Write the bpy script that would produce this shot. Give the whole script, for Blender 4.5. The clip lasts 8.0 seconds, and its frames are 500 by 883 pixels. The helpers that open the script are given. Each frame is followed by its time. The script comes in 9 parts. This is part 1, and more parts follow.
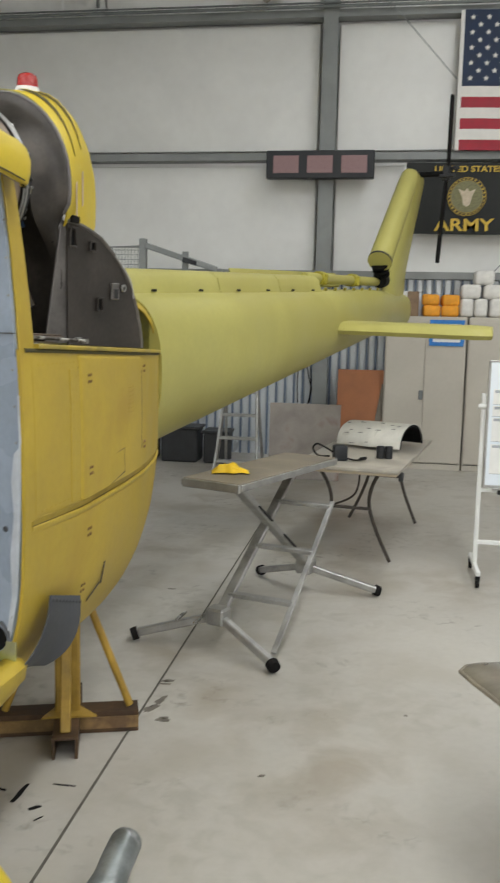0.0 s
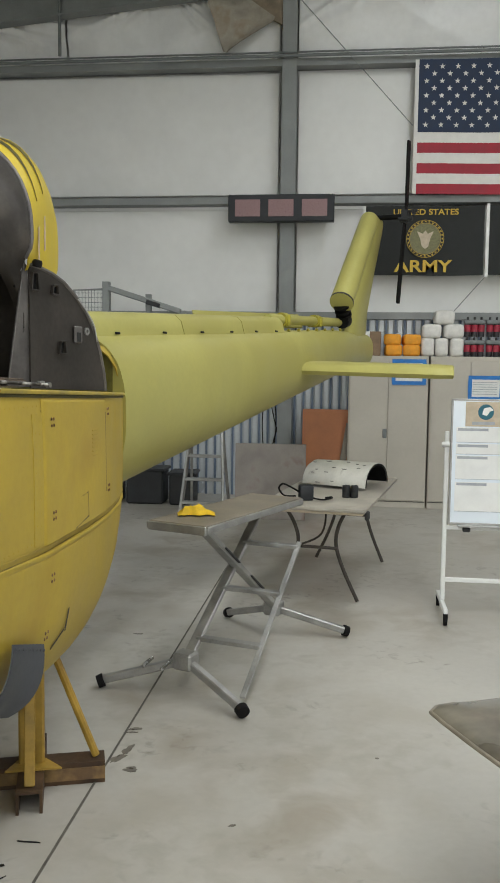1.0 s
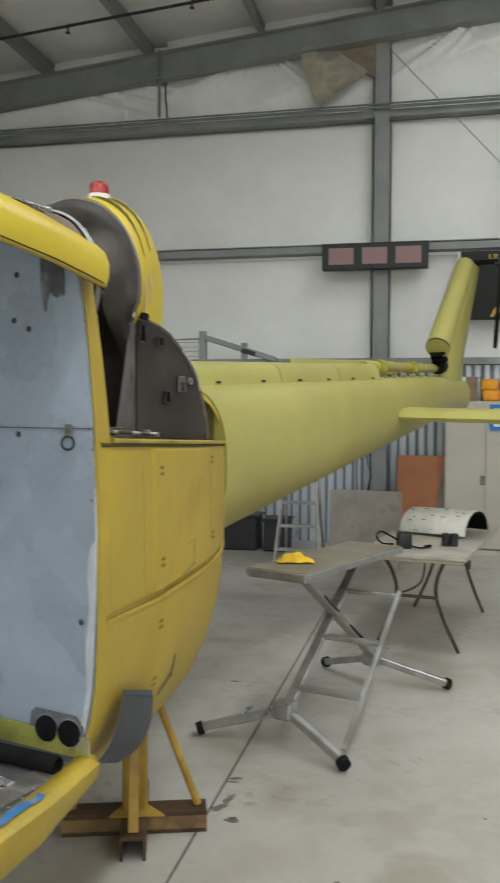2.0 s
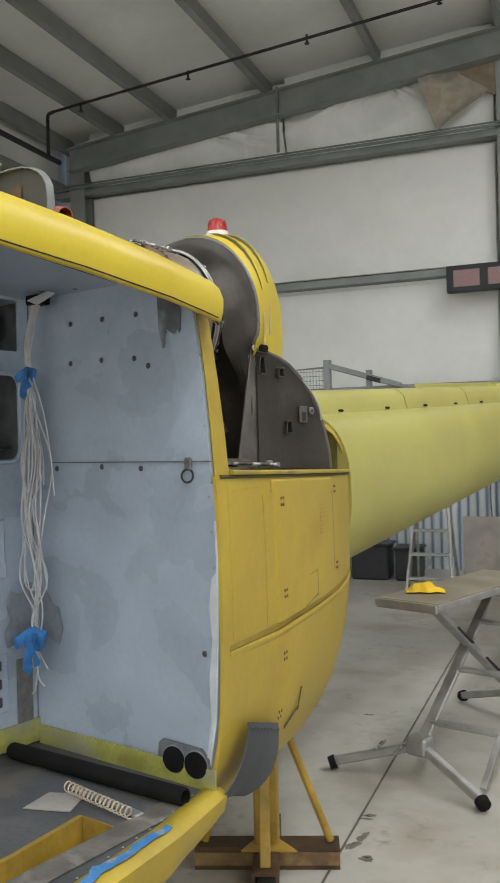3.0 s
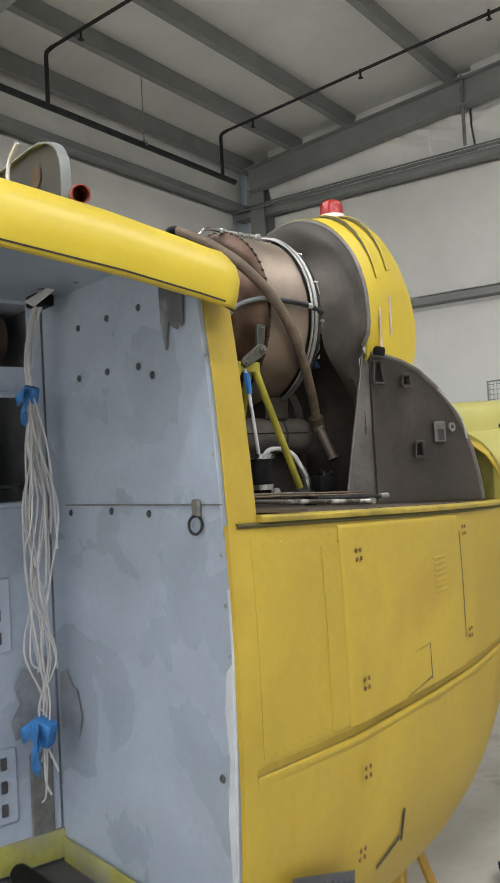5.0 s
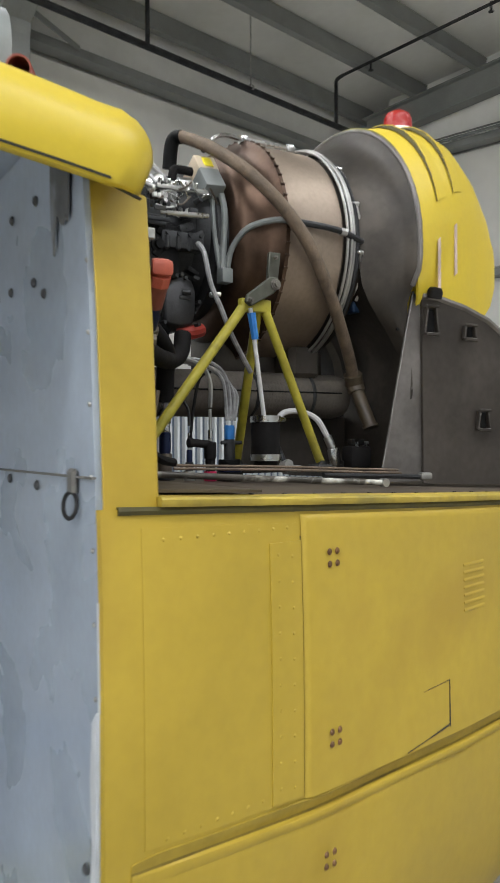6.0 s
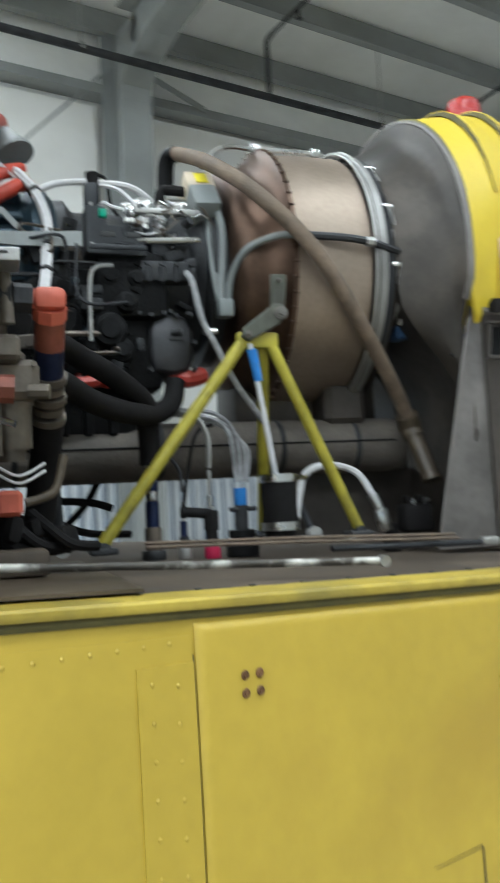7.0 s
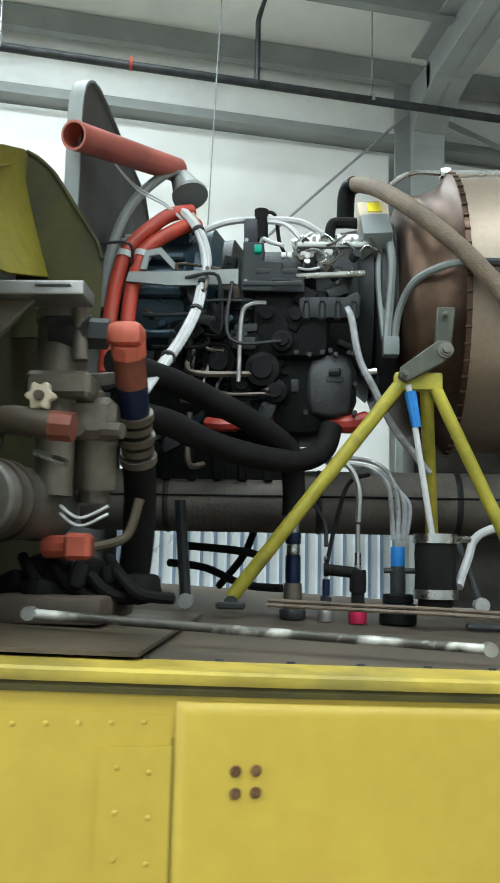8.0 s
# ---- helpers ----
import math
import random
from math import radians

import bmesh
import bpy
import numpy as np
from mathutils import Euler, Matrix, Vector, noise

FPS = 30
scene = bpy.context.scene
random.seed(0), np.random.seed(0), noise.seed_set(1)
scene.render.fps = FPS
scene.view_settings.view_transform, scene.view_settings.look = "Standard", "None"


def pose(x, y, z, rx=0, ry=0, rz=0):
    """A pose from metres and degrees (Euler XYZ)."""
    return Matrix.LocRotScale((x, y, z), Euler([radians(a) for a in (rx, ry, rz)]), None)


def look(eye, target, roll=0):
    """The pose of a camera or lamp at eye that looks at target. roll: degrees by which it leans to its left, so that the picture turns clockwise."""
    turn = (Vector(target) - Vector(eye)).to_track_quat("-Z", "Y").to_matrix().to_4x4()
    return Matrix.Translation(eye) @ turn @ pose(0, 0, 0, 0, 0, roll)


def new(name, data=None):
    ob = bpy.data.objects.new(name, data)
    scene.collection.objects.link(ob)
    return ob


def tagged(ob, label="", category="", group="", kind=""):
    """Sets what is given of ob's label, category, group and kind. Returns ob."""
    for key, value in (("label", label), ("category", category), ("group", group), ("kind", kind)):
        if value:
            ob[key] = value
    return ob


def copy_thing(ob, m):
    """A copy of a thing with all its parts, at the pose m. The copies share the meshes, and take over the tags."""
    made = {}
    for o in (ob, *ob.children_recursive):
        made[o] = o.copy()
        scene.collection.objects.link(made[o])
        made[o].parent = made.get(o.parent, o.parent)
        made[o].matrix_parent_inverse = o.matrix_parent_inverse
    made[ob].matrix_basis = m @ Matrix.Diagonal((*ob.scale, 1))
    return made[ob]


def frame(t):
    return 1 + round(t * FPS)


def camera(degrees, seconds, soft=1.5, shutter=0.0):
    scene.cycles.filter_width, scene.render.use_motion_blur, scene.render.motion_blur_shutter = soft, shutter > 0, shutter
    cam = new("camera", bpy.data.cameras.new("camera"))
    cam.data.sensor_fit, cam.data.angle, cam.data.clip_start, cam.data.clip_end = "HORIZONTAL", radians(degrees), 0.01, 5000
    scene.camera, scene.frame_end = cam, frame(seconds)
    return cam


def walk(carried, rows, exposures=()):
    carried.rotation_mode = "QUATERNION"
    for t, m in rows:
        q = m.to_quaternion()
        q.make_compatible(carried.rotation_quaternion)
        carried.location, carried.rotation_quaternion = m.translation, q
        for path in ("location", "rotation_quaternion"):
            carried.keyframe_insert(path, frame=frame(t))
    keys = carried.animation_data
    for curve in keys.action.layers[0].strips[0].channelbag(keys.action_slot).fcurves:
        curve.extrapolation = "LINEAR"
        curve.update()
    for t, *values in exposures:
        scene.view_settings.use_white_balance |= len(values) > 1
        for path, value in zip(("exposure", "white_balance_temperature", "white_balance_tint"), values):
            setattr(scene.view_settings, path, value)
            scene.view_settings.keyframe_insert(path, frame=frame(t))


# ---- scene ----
cam = camera(32.3, 8.0, shutter=0.4)
PATH = [
    (0, (0.245, -0.627, 1.697), (-0.038, 1.214, 1.443), 1.3),
    (0.5, (0.257, -0.593, 1.700), (0.062, 1.266, 1.506), 1.4),
    (1, (0.245, -0.616, 1.701), (0.033, 1.245, 1.535), 0.7),
    (1.5, (0.229, -0.633, 1.710), (-0.011, 1.229, 1.598), 0.5),
    (2, (0.201, -0.645, 1.710), (-0.206, 1.189, 1.642), 0.3),
    (2.2, (0.189, -0.646, 1.715), (-0.288, 1.172, 1.665), -0.0),
    (3.3, (0.297, -0.596, 1.704), (-0.452, 1.128, 1.717), -2.2),
    (3.5, (0.384, -0.558, 1.666), (-0.415, 1.144, 1.674), -2.2),
    (3.7, (0.454, -0.484, 1.671), (-0.358, 1.204, 1.518), -0.2),
    (4, (0.483, -0.379, 1.704), (-0.502, 1.216, 1.557), -0.7),
    (4.1, (0.471, -0.333, 1.713), (-0.537, 1.252, 1.638), -1.3),
    (4.2, (0.464, -0.287, 1.723), (-0.538, 1.305, 1.698), -0.7),
    (5.3, (0.258, 0.406, 1.717), (-0.870, 1.907, 1.808), -3.4),
    (5.5, (0.256, 0.540, 1.716), (-0.931, 1.995, 1.803), -1.7),
    (5.8, (0.257, 0.714, 1.725), (-1.100, 2.183, 1.742), -1.1),
    (6, (0.217, 0.825, 1.704), (-1.089, 2.178, 1.707), -0.2),
    (6.3, (0.174, 1.023, 1.726), (-1.281, 2.395, 1.723), -0.8),
    (6.5, (0.155, 1.131, 1.730), (-1.229, 2.403, 1.754), -2.0),
    (6.8, (0.157, 1.294, 1.710), (-1.392, 2.558, 1.777), -3.7),
    (7, (0.168, 1.378, 1.723), (-1.390, 2.421, 1.849), -3.1),
    (7.2, (0.164, 1.485, 1.718), (-1.613, 2.382, 1.915), -2.0),
    (7.5, (0.196, 1.573, 1.744), (-1.581, 2.157, 1.926), -0.6),
    (7.7, (0.196, 1.628, 1.735), (-1.725, 2.131, 1.977), -0.6),
    (8, (0.163, 1.720, 1.729), (-1.653, 2.140, 1.973), 1.1),
]
walk(cam, [(t, look(eye, target, roll)) for t, eye, target, roll in PATH],
     exposures=[(0.0, -0.66, 6450, 8), (0.5, -0.77, 6350, 7), (1.5, -0.79, 6350, 6), (2.0, -0.72, 6350, 6), (4.0, -0.46, 6450, 9), (5.5, -0.33, 6450, 10), (6.0, -0.36, 6350, 9), (6.5, -0.31, 6100, 7), (7.0, -0.12, 5800, 2), (7.5, 0.0, 5850, -2), (8.0, 0.03, 5850, -3)])

# ---- daylight: sky outside, the open hangar doors behind and beside the camera ----
world = bpy.data.worlds.new("sky")
scene.world = world
world.use_nodes = True
wn = world.node_tree.nodes
sky = wn.new("ShaderNodeTexSky")
sky.sky_type, sky.sun_disc = "NISHITA", False
sky.sun_elevation, sky.sun_rotation = radians(42), radians(200)
world.node_tree.links.new(sky.outputs[0], wn["Background"].inputs[0])
wn["Background"].inputs[1].default_value = 0.12
SUN = bpy.data.lights.new("sun", "SUN")
SUN.energy, SUN.angle, SUN.color = 2.5, radians(0.6), (1.0, 0.95, 0.88)
new("sun", SUN).matrix_world = look((6, -30, 26), (2, -14, 0))


def door_light(name, eye, target, width, height, power, colour):
    lamp = bpy.data.lights.new(name, "AREA")
    lamp.shape, lamp.size, lamp.size_y, lamp.energy, lamp.color = "RECTANGLE", width, height, power, colour
    new(name, lamp).matrix_world = look(eye, target)


door_light("back_door_light", (4, -13.9, 2.45), (4, 0, 4.2), 13.6, 4.7, 640, (1.0, 0.99, 0.97))
door_light("side_door_light", (13.9, -2, 2.3), (0, -2, 3.9), 12, 4.5, 90, (0.97, 0.985, 1.0))
# unseen translucent roof strips over the hall's open half, added to brighten it
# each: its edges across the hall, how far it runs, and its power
ADDED_SKYLIGHTS = [(-5.35, -4.85, 3.0, 560), (-3.25, -2.65, 3.0, 480), (1.35, 1.75, 8.3, 920), (5.35, 5.75, 6.5, 820)]
for xa, xb, north, power in ADDED_SKYLIGHTS:
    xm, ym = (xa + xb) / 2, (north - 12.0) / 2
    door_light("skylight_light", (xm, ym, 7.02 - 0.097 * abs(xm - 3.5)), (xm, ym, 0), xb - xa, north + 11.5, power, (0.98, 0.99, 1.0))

# ---- materials ----


def surf(name, colour, rough=0.5, metal=0.0, vary=0.12, scale=5.0, fine=70.0, bump=0.04, stain=None, stain_at=0.6, stain_scale=3.0, coat=0.0, rand=0.0, blotch=None):
    """A painted, bare or worn surface: colour varied at a large and a fine scale, uneven gloss, fine relief, stains of their own shape."""
    m = bpy.data.materials.new(name)
    m.use_nodes = True
    n, ln = m.node_tree.nodes, m.node_tree.links
    b = n["Principled BSDF"]
    co = n.new("ShaderNodeTexCoord")

    def tex(sc, detail, dist=0.0):
        t = n.new("ShaderNodeTexNoise")
        t.inputs["Scale"].default_value, t.inputs["Detail"].default_value, t.inputs["Distortion"].default_value = sc, detail, dist
        ln.new(co.outputs["Object"], t.inputs["Vector"])
        return t.outputs["Fac"]

    def mix(kind, fac, a, c):
        x = n.new("ShaderNodeMix")
        x.data_type, x.blend_type = "RGBA", kind
        for sock, val in ((x.inputs[0], fac), (x.inputs[6], a), (x.inputs[7], c)):
            if hasattr(val, "is_linked"):
                ln.new(val, sock)
            else:
                sock.default_value = val if isinstance(val, float) else (*val, 1.0)
        return x.outputs[2]

    def remap(val, lo, hi, to0, to1):
        r = n.new("ShaderNodeMapRange")
        for k, v in enumerate((lo, hi, to0, to1)):
            r.inputs[k + 1].default_value = v
        ln.new(val, r.inputs[0])
        return r.outputs[0]

    big, small = tex(scale, 4.0, 0.3), tex(fine, 5.0)
    dark = tuple(c * (1 - vary) for c in colour)
    light = tuple(min(1.0, c * (1 + vary * 0.6)) for c in colour)
    base = mix("MIX", remap(big, 0.35, 0.65, 0, 1), dark, light)
    base = mix("MULTIPLY", remap(small, 0.35, 0.75, 0.0, vary), base, (0.45, 0.43, 0.4))
    if rand:
        info = n.new("ShaderNodeObjectInfo")
        base = mix("MULTIPLY", remap(info.outputs["Random"], 0, 1, 0.0, rand), base, (0.4, 0.4, 0.4))
    if stain:
        base = mix("MIX", remap(tex(stain_scale, 7.0, 0.35), stain_at, stain_at + 0.12, 0.0, 0.75), base, stain)
    if blotch:
        for tone, broad, broad_at, sc, at, most in blotch:
            patch = remap(tex(broad, 3.0, 0.4), broad_at, broad_at + 0.10, 0.0, 1.0)
            spots = remap(tex(sc, 8.0, 0.5), at, at + 0.24, 0.0, most)
            both = n.new("ShaderNodeMath")
            both.operation = "MULTIPLY"
            ln.new(patch, both.inputs[0])
            ln.new(spots, both.inputs[1])
            base = mix("MIX", both.outputs[0], base, tone)
    ln.new(base, b.inputs["Base Color"])
    ln.new(remap(big, 0.3, 0.7, max(0.03, rough - 0.1), min(1.0, rough + 0.1)), b.inputs["Roughness"])
    b.inputs["Metallic"].default_value = metal
    b.inputs["Coat Weight"].default_value = coat
    if bump:
        bp = n.new("ShaderNodeBump")
        bp.inputs["Strength"].default_value, bp.inputs["Distance"].default_value = min(1.0, bump * 4), 0.004
        ln.new(small, bp.inputs["Height"])
        ln.new(bp.outputs[0], b.inputs["Normal"])
    return m


M = dict(
    yellow=surf("yellow_paint", (0.480, 0.342, 0.040), 0.50, vary=0.12, scale=2.0, fine=40, bump=0.02, stain=(0.385, 0.255, 0.032), stain_at=0.52, stain_scale=1.9),
    yellow_edge=surf("yellow_trim_paint", (0.48, 0.36, 0.05), 0.5, vary=0.25, scale=9, bump=0.03, stain=(0.22, 0.18, 0.04), stain_at=0.56, stain_scale=6),
    olive=surf("olive_primer", (0.22, 0.20, 0.045), 0.55, vary=0.3, scale=6, stain=(0.10, 0.09, 0.04), stain_at=0.58),
    lime=surf("lime_paint", (0.455, 0.418, 0.122), 0.42, vary=0.10, scale=1.1, fine=30, bump=0.015, stain=(0.40, 0.36, 0.10), stain_at=0.50, stain_scale=0.9),
    strut=surf("yellow_strut_paint", (0.40, 0.345, 0.035), 0.48, vary=0.25, scale=14, stain=(0.20, 0.17, 0.03), stain_at=0.60, stain_scale=12),
    cabin=surf("blue_grey_paint", (0.405, 0.468, 0.565), 0.30, vary=0.16, scale=3.0, fine=55, bump=0.03, stain=(0.388, 0.446, 0.541), stain_at=0.56, stain_scale=2.2),
    cabin_floor=surf("worn_cabin_floor", (0.085, 0.086, 0.09), 0.6, vary=0.4, scale=3.5, stain=(0.15, 0.132, 0.108), stain_at=0.55, stain_scale=4.5),
    primer=surf("yellow_green_primer", (0.46, 0.44, 0.10), 0.6, vary=0.3, scale=7, stain=(0.3, 0.3, 0.28), stain_at=0.52),
    heat=surf("heat_stained_steel", (0.385, 0.31, 0.25), 0.56, metal=0.9, vary=0.2, scale=4, fine=90, bump=0.012, stain=(0.30, 0.22, 0.16), stain_at=0.62),
    bronze=surf("bronze_casing", (0.10, 0.062, 0.043), 0.4, metal=0.85, vary=0.35, scale=5, fine=80, bump=0.03),
    soot=surf("sooty_firewall_metal", (0.068, 0.058, 0.050), 0.5, metal=0.35, vary=0.35, scale=4, fine=50, bump=0.05, stain=(0.125, 0.112, 0.10), stain_at=0.60),
    soot_light=surf("dull_titanium_sheet", (0.19, 0.175, 0.165), 0.45, metal=0.5, vary=0.3, scale=5, fine=60, bump=0.04),
    dark=surf("dark_cast_housing", (0.013, 0.013, 0.0135), 0.52, metal=0.35, vary=0.35, scale=11, fine=110, bump=0.08),
    dark2=surf("grey_cast_housing", (0.05, 0.051, 0.054), 0.45, metal=0.4, vary=0.3, scale=11, fine=110, bump=0.08),
    brown=surf("oily_brown_housing", (0.12, 0.098, 0.078), 0.4, metal=0.45, vary=0.35, scale=9, fine=90, bump=0.05, stain=(0.09, 0.06, 0.04), stain_at=0.56),
    black=surf("black_rubber", (0.013, 0.012, 0.012), 0.75, vary=0.3, scale=20, bump=0.05),
    hose=surf("braided_brown_hose", (0.17, 0.125, 0.088), 0.7, vary=0.3, scale=30, fine=240, bump=0.15),
    steel=surf("bright_steel", (0.55, 0.55, 0.54), 0.28, metal=1.0, vary=0.15, scale=20),
    alu=surf("dull_aluminium", (0.44, 0.435, 0.42), 0.48, metal=0.85, vary=0.2, scale=9, fine=120, bump=0.03),
    grey=surf("grey_painted_steel", (0.275, 0.287, 0.282), 0.5, vary=0.15, scale=2.5, bump=0.03),
    grey_light=surf("light_grey_enamel", (0.19, 0.205, 0.205), 0.4, vary=0.12, scale=8),
    patch=surf("dark_grey_sheet", (0.055, 0.057, 0.063), 0.62, vary=0.2, scale=6, bump=0.04),
    red=surf("red_plastic", (0.330, 0.030, 0.018), 0.4, vary=0.2, scale=12),
    red_hose=surf("red_silicone_hose", (0.42, 0.045, 0.022), 0.5, vary=0.25, scale=16, bump=0.04),
    red_tube=surf("faded_red_tube", (0.38, 0.095, 0.072), 0.55, vary=0.25, scale=10),
    orange=surf("orange_anodised", (0.52, 0.115, 0.07), 0.42, vary=0.25, scale=12, metal=0.1),
    white=surf("white_enamel", (0.78, 0.78, 0.76), 0.4, vary=0.06, scale=4),
    clear=surf("cloudy_clear_hose", (0.33, 0.33, 0.34), 0.22, vary=0.25, scale=40),
    gearcast=surf("grey_gearbox_casting", (0.20, 0.21, 0.225), 0.42, metal=0.3, vary=0.3, scale=12, fine=90, bump=0.05, stain=(0.07, 0.065, 0.06), stain_at=0.54),
    plate_brown=surf("rusty_brown_plate", (0.080, 0.060, 0.038), 0.5, vary=0.35, scale=8, stain=(0.045, 0.034, 0.022), stain_at=0.55),
    jackside=surf("worn_ochre_channel", (0.27, 0.165, 0.06), 0.55, vary=0.35, scale=8, stain=(0.10, 0.055, 0.03), stain_at=0.52, stain_scale=7),
    # olive darkened to carry the shade behind bulkhead and roof
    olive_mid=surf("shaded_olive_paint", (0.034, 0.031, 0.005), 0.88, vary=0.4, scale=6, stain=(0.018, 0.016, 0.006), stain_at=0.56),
    wire=surf("white_wire", (0.58, 0.57, 0.575), 0.5, vary=0.12, scale=30),
    blue=surf("blue_tape", (0.03, 0.20, 0.58), 0.55, vary=0.15, scale=20),
    blue_fit=surf("blue_anodised_fitting", (0.014, 0.022, 0.065), 0.35, metal=0.6, vary=0.2, scale=20),
    liner=surf("white_wall_liner", (0.84, 0.835, 0.81), 0.5, vary=0.06, scale=0.9, fine=8, bump=0.02),
    vinyl=surf("white_insulation_film", (0.90, 0.90, 0.885), 0.36, vary=0.08, scale=1.5, fine=14, bump=0.05),
    roofin=surf("roof_insulation_film", (0.87, 0.87, 0.85), 0.5, vary=0.08, scale=0.8, fine=9, bump=0.03),
    siding=surf("galvanised_siding", (0.62, 0.65, 0.68), 0.36, metal=0.35, vary=0.08, scale=2),
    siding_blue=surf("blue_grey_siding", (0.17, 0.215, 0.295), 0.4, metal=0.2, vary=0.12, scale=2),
    torn=surf("torn_brown_insulation", (0.30, 0.24, 0.17), 0.8, vary=0.25, scale=8, bump=0.2),
    concrete=surf("hangar_concrete", (0.475, 0.452, 0.405), 0.42, vary=0.10, scale=0.7, fine=26, bump=0.02, stain=(0.40, 0.372, 0.318), stain_at=0.52, stain_scale=1.6,
                  blotch=[((0.285, 0.24, 0.18), 0.55, 0.47, 3.2, 0.42, 0.62), ((0.35, 0.325, 0.275), 0.9, 0.46, 9.0, 0.44, 0.60), ((0.16, 0.14, 0.11), 1.3, 0.53, 14.0, 0.54, 0.8)]),
    joint=surf("joint_filler", (0.13, 0.12, 0.10), 0.8, vary=0.3, scale=15),
    oil=surf("oil_spot", (0.17, 0.15, 0.12), 0.35, vary=0.3, scale=20),
    ochre=surf("ochre_jack_paint", (0.42, 0.262, 0.04), 0.5, vary=0.25, scale=8, stain=(0.16, 0.08, 0.03), stain_at=0.6, stain_scale=5),
    rust=surf("rusty_channel", (0.105, 0.060, 0.030), 0.6, metal=0.3, vary=0.4, scale=9, stain=(0.05, 0.03, 0.02), stain_at=0.55, stain_scale=6),
    cabinet=surf("beige_cabinet_enamel", (0.52, 0.48, 0.41), 0.42, vary=0.06, scale=2, fine=30, bump=0.01),
    wood=surf("worn_plywood", (0.24, 0.205, 0.16), 0.6, vary=0.25, scale=6, fine=120, bump=0.05),
    tabletop=surf("worn_grey_laminate", (0.40, 0.365, 0.31), 0.5, vary=0.15, scale=6, stain=(0.25, 0.22, 0.18), stain_at=0.62),
    board=surf("stained_grey_board", (0.38, 0.34, 0.31), 0.6, vary=0.2, scale=4, stain=(0.24, 0.15, 0.12), stain_at=0.6, stain_scale=4),
    terracotta=surf("orange_brown_board", (0.50, 0.20, 0.09), 0.6, vary=0.1, scale=4),
    cloth=surf("yellow_cloth", (0.80, 0.52, 0.02), 0.8, vary=0.15, scale=20, bump=0.1),
    paper=surf("white_paper", (0.80, 0.80, 0.78), 0.7, vary=0.04, scale=10),
    paper_grey=surf("grey_print", (0.40, 0.42, 0.45), 0.7, vary=0.1, scale=30),
    orange_roll=surf("orange_paper_roll", (0.85, 0.36, 0.03), 0.75, vary=0.1, scale=16, bump=0.08),
    white_roll=surf("white_paper_roll", (0.76, 0.74, 0.70), 0.75, vary=0.08, scale=16, bump=0.08),
    pack=surf("black_plastic_pack", (0.03, 0.03, 0.035), 0.35, vary=0.4, scale=20, bump=0.1),
    pack_red=surf("crimson_print", (0.42, 0.03, 0.06), 0.5, vary=0.3, scale=25),
    card=surf("brown_cardboard", (0.27, 0.18, 0.11), 0.8, vary=0.2, scale=9),
    black_flag=surf("black_nylon", (0.013, 0.015, 0.014), 0.7, vary=0.3, scale=12, bump=0.03),
    gold=surf("gold_print", (0.62, 0.42, 0.05), 0.6, vary=0.1, scale=20),
    seal=surf("olive_gold_print", (0.20, 0.19, 0.09), 0.6, vary=0.3, scale=60),
    flag_blue=surf("navy_nylon", (0.022, 0.037, 0.078), 0.75, vary=0.15, scale=9),
    flag_red=surf("red_nylon", (0.36, 0.032, 0.05), 0.75, vary=0.12, scale=9),
    flag_white=surf("white_nylon", (0.74, 0.72, 0.68), 0.75, vary=0.05, scale=9),
    led=surf("unlit_led_panel", (0.30, 0.175, 0.178), 0.35, vary=0.12, scale=60, fine=300),
    box_black=surf("black_display_case", (0.014, 0.016, 0.020), 0.5, vary=0.2, scale=10),
    bin=surf("dark_bin_plastic", (0.025, 0.026, 0.028), 0.5, vary=0.3, scale=8),
    legs=surf("dark_brown_tube", (0.065, 0.055, 0.045), 0.45, metal=0.3, vary=0.2, scale=15),
    whiteboard=surf("glossy_whiteboard", (0.80, 0.86, 0.92), 0.16, vary=0.03, scale=3, fine=10, bump=0.0),
    fairing=surf("scuffed_white_fairing", (0.68, 0.66, 0.60), 0.5, vary=0.12, scale=6, stain=(0.36, 0.33, 0.28), stain_at=0.64, stain_scale=7),
    smoked=surf("smoked_plastic_shell", (0.17, 0.15, 0.115), 0.32, vary=0.35, scale=5, fine=30, bump=0.01, coat=0.4),
    skidgrey=surf("worn_grey_skid", (0.26, 0.28, 0.28), 0.42, metal=0.5, vary=0.3, scale=10, stain=(0.5, 0.5, 0.5), stain_at=0.62, stain_scale=9),
    mark=surf("black_ink", (0.03, 0.03, 0.03), 0.7, vary=0.1, scale=20),
    teal=surf("teal_print", (0.02, 0.13, 0.18), 0.5, vary=0.1, scale=20),
    tan=surf("tan_print", (0.55, 0.46, 0.34), 0.6, vary=0.1, scale=20),
    greenplug=surf("green_plug", (0.0, 0.30, 0.18), 0.4, vary=0.1, scale=20),
    redplug=surf("magenta_red_collar", (0.50, 0.02, 0.08), 0.35, metal=0.3, vary=0.1, scale=20),
    yellowlabel=surf("yellow_label", (0.85, 0.72, 0.03), 0.5, vary=0.1, scale=20),
    lens=surf("red_lens", (0.36, 0.014, 0.010), 0.28, vary=0.12, scale=25, bump=0.0, coat=0.1),
    teal_case=surf("blue_grey_casting", (0.03, 0.055, 0.075), 0.4, metal=0.4, vary=0.3, scale=12, fine=90, bump=0.06),
    brightyellow=surf("clean_yellow_paint", (0.65, 0.49, 0.038), 0.42, vary=0.08, scale=3, bump=0.02),
    wornrod=surf("worn_painted_rod", (0.075, 0.066, 0.055), 0.5, metal=0.2, vary=0.35, scale=30, stain=(0.78, 0.76, 0.70), stain_at=0.52, stain_scale=17),
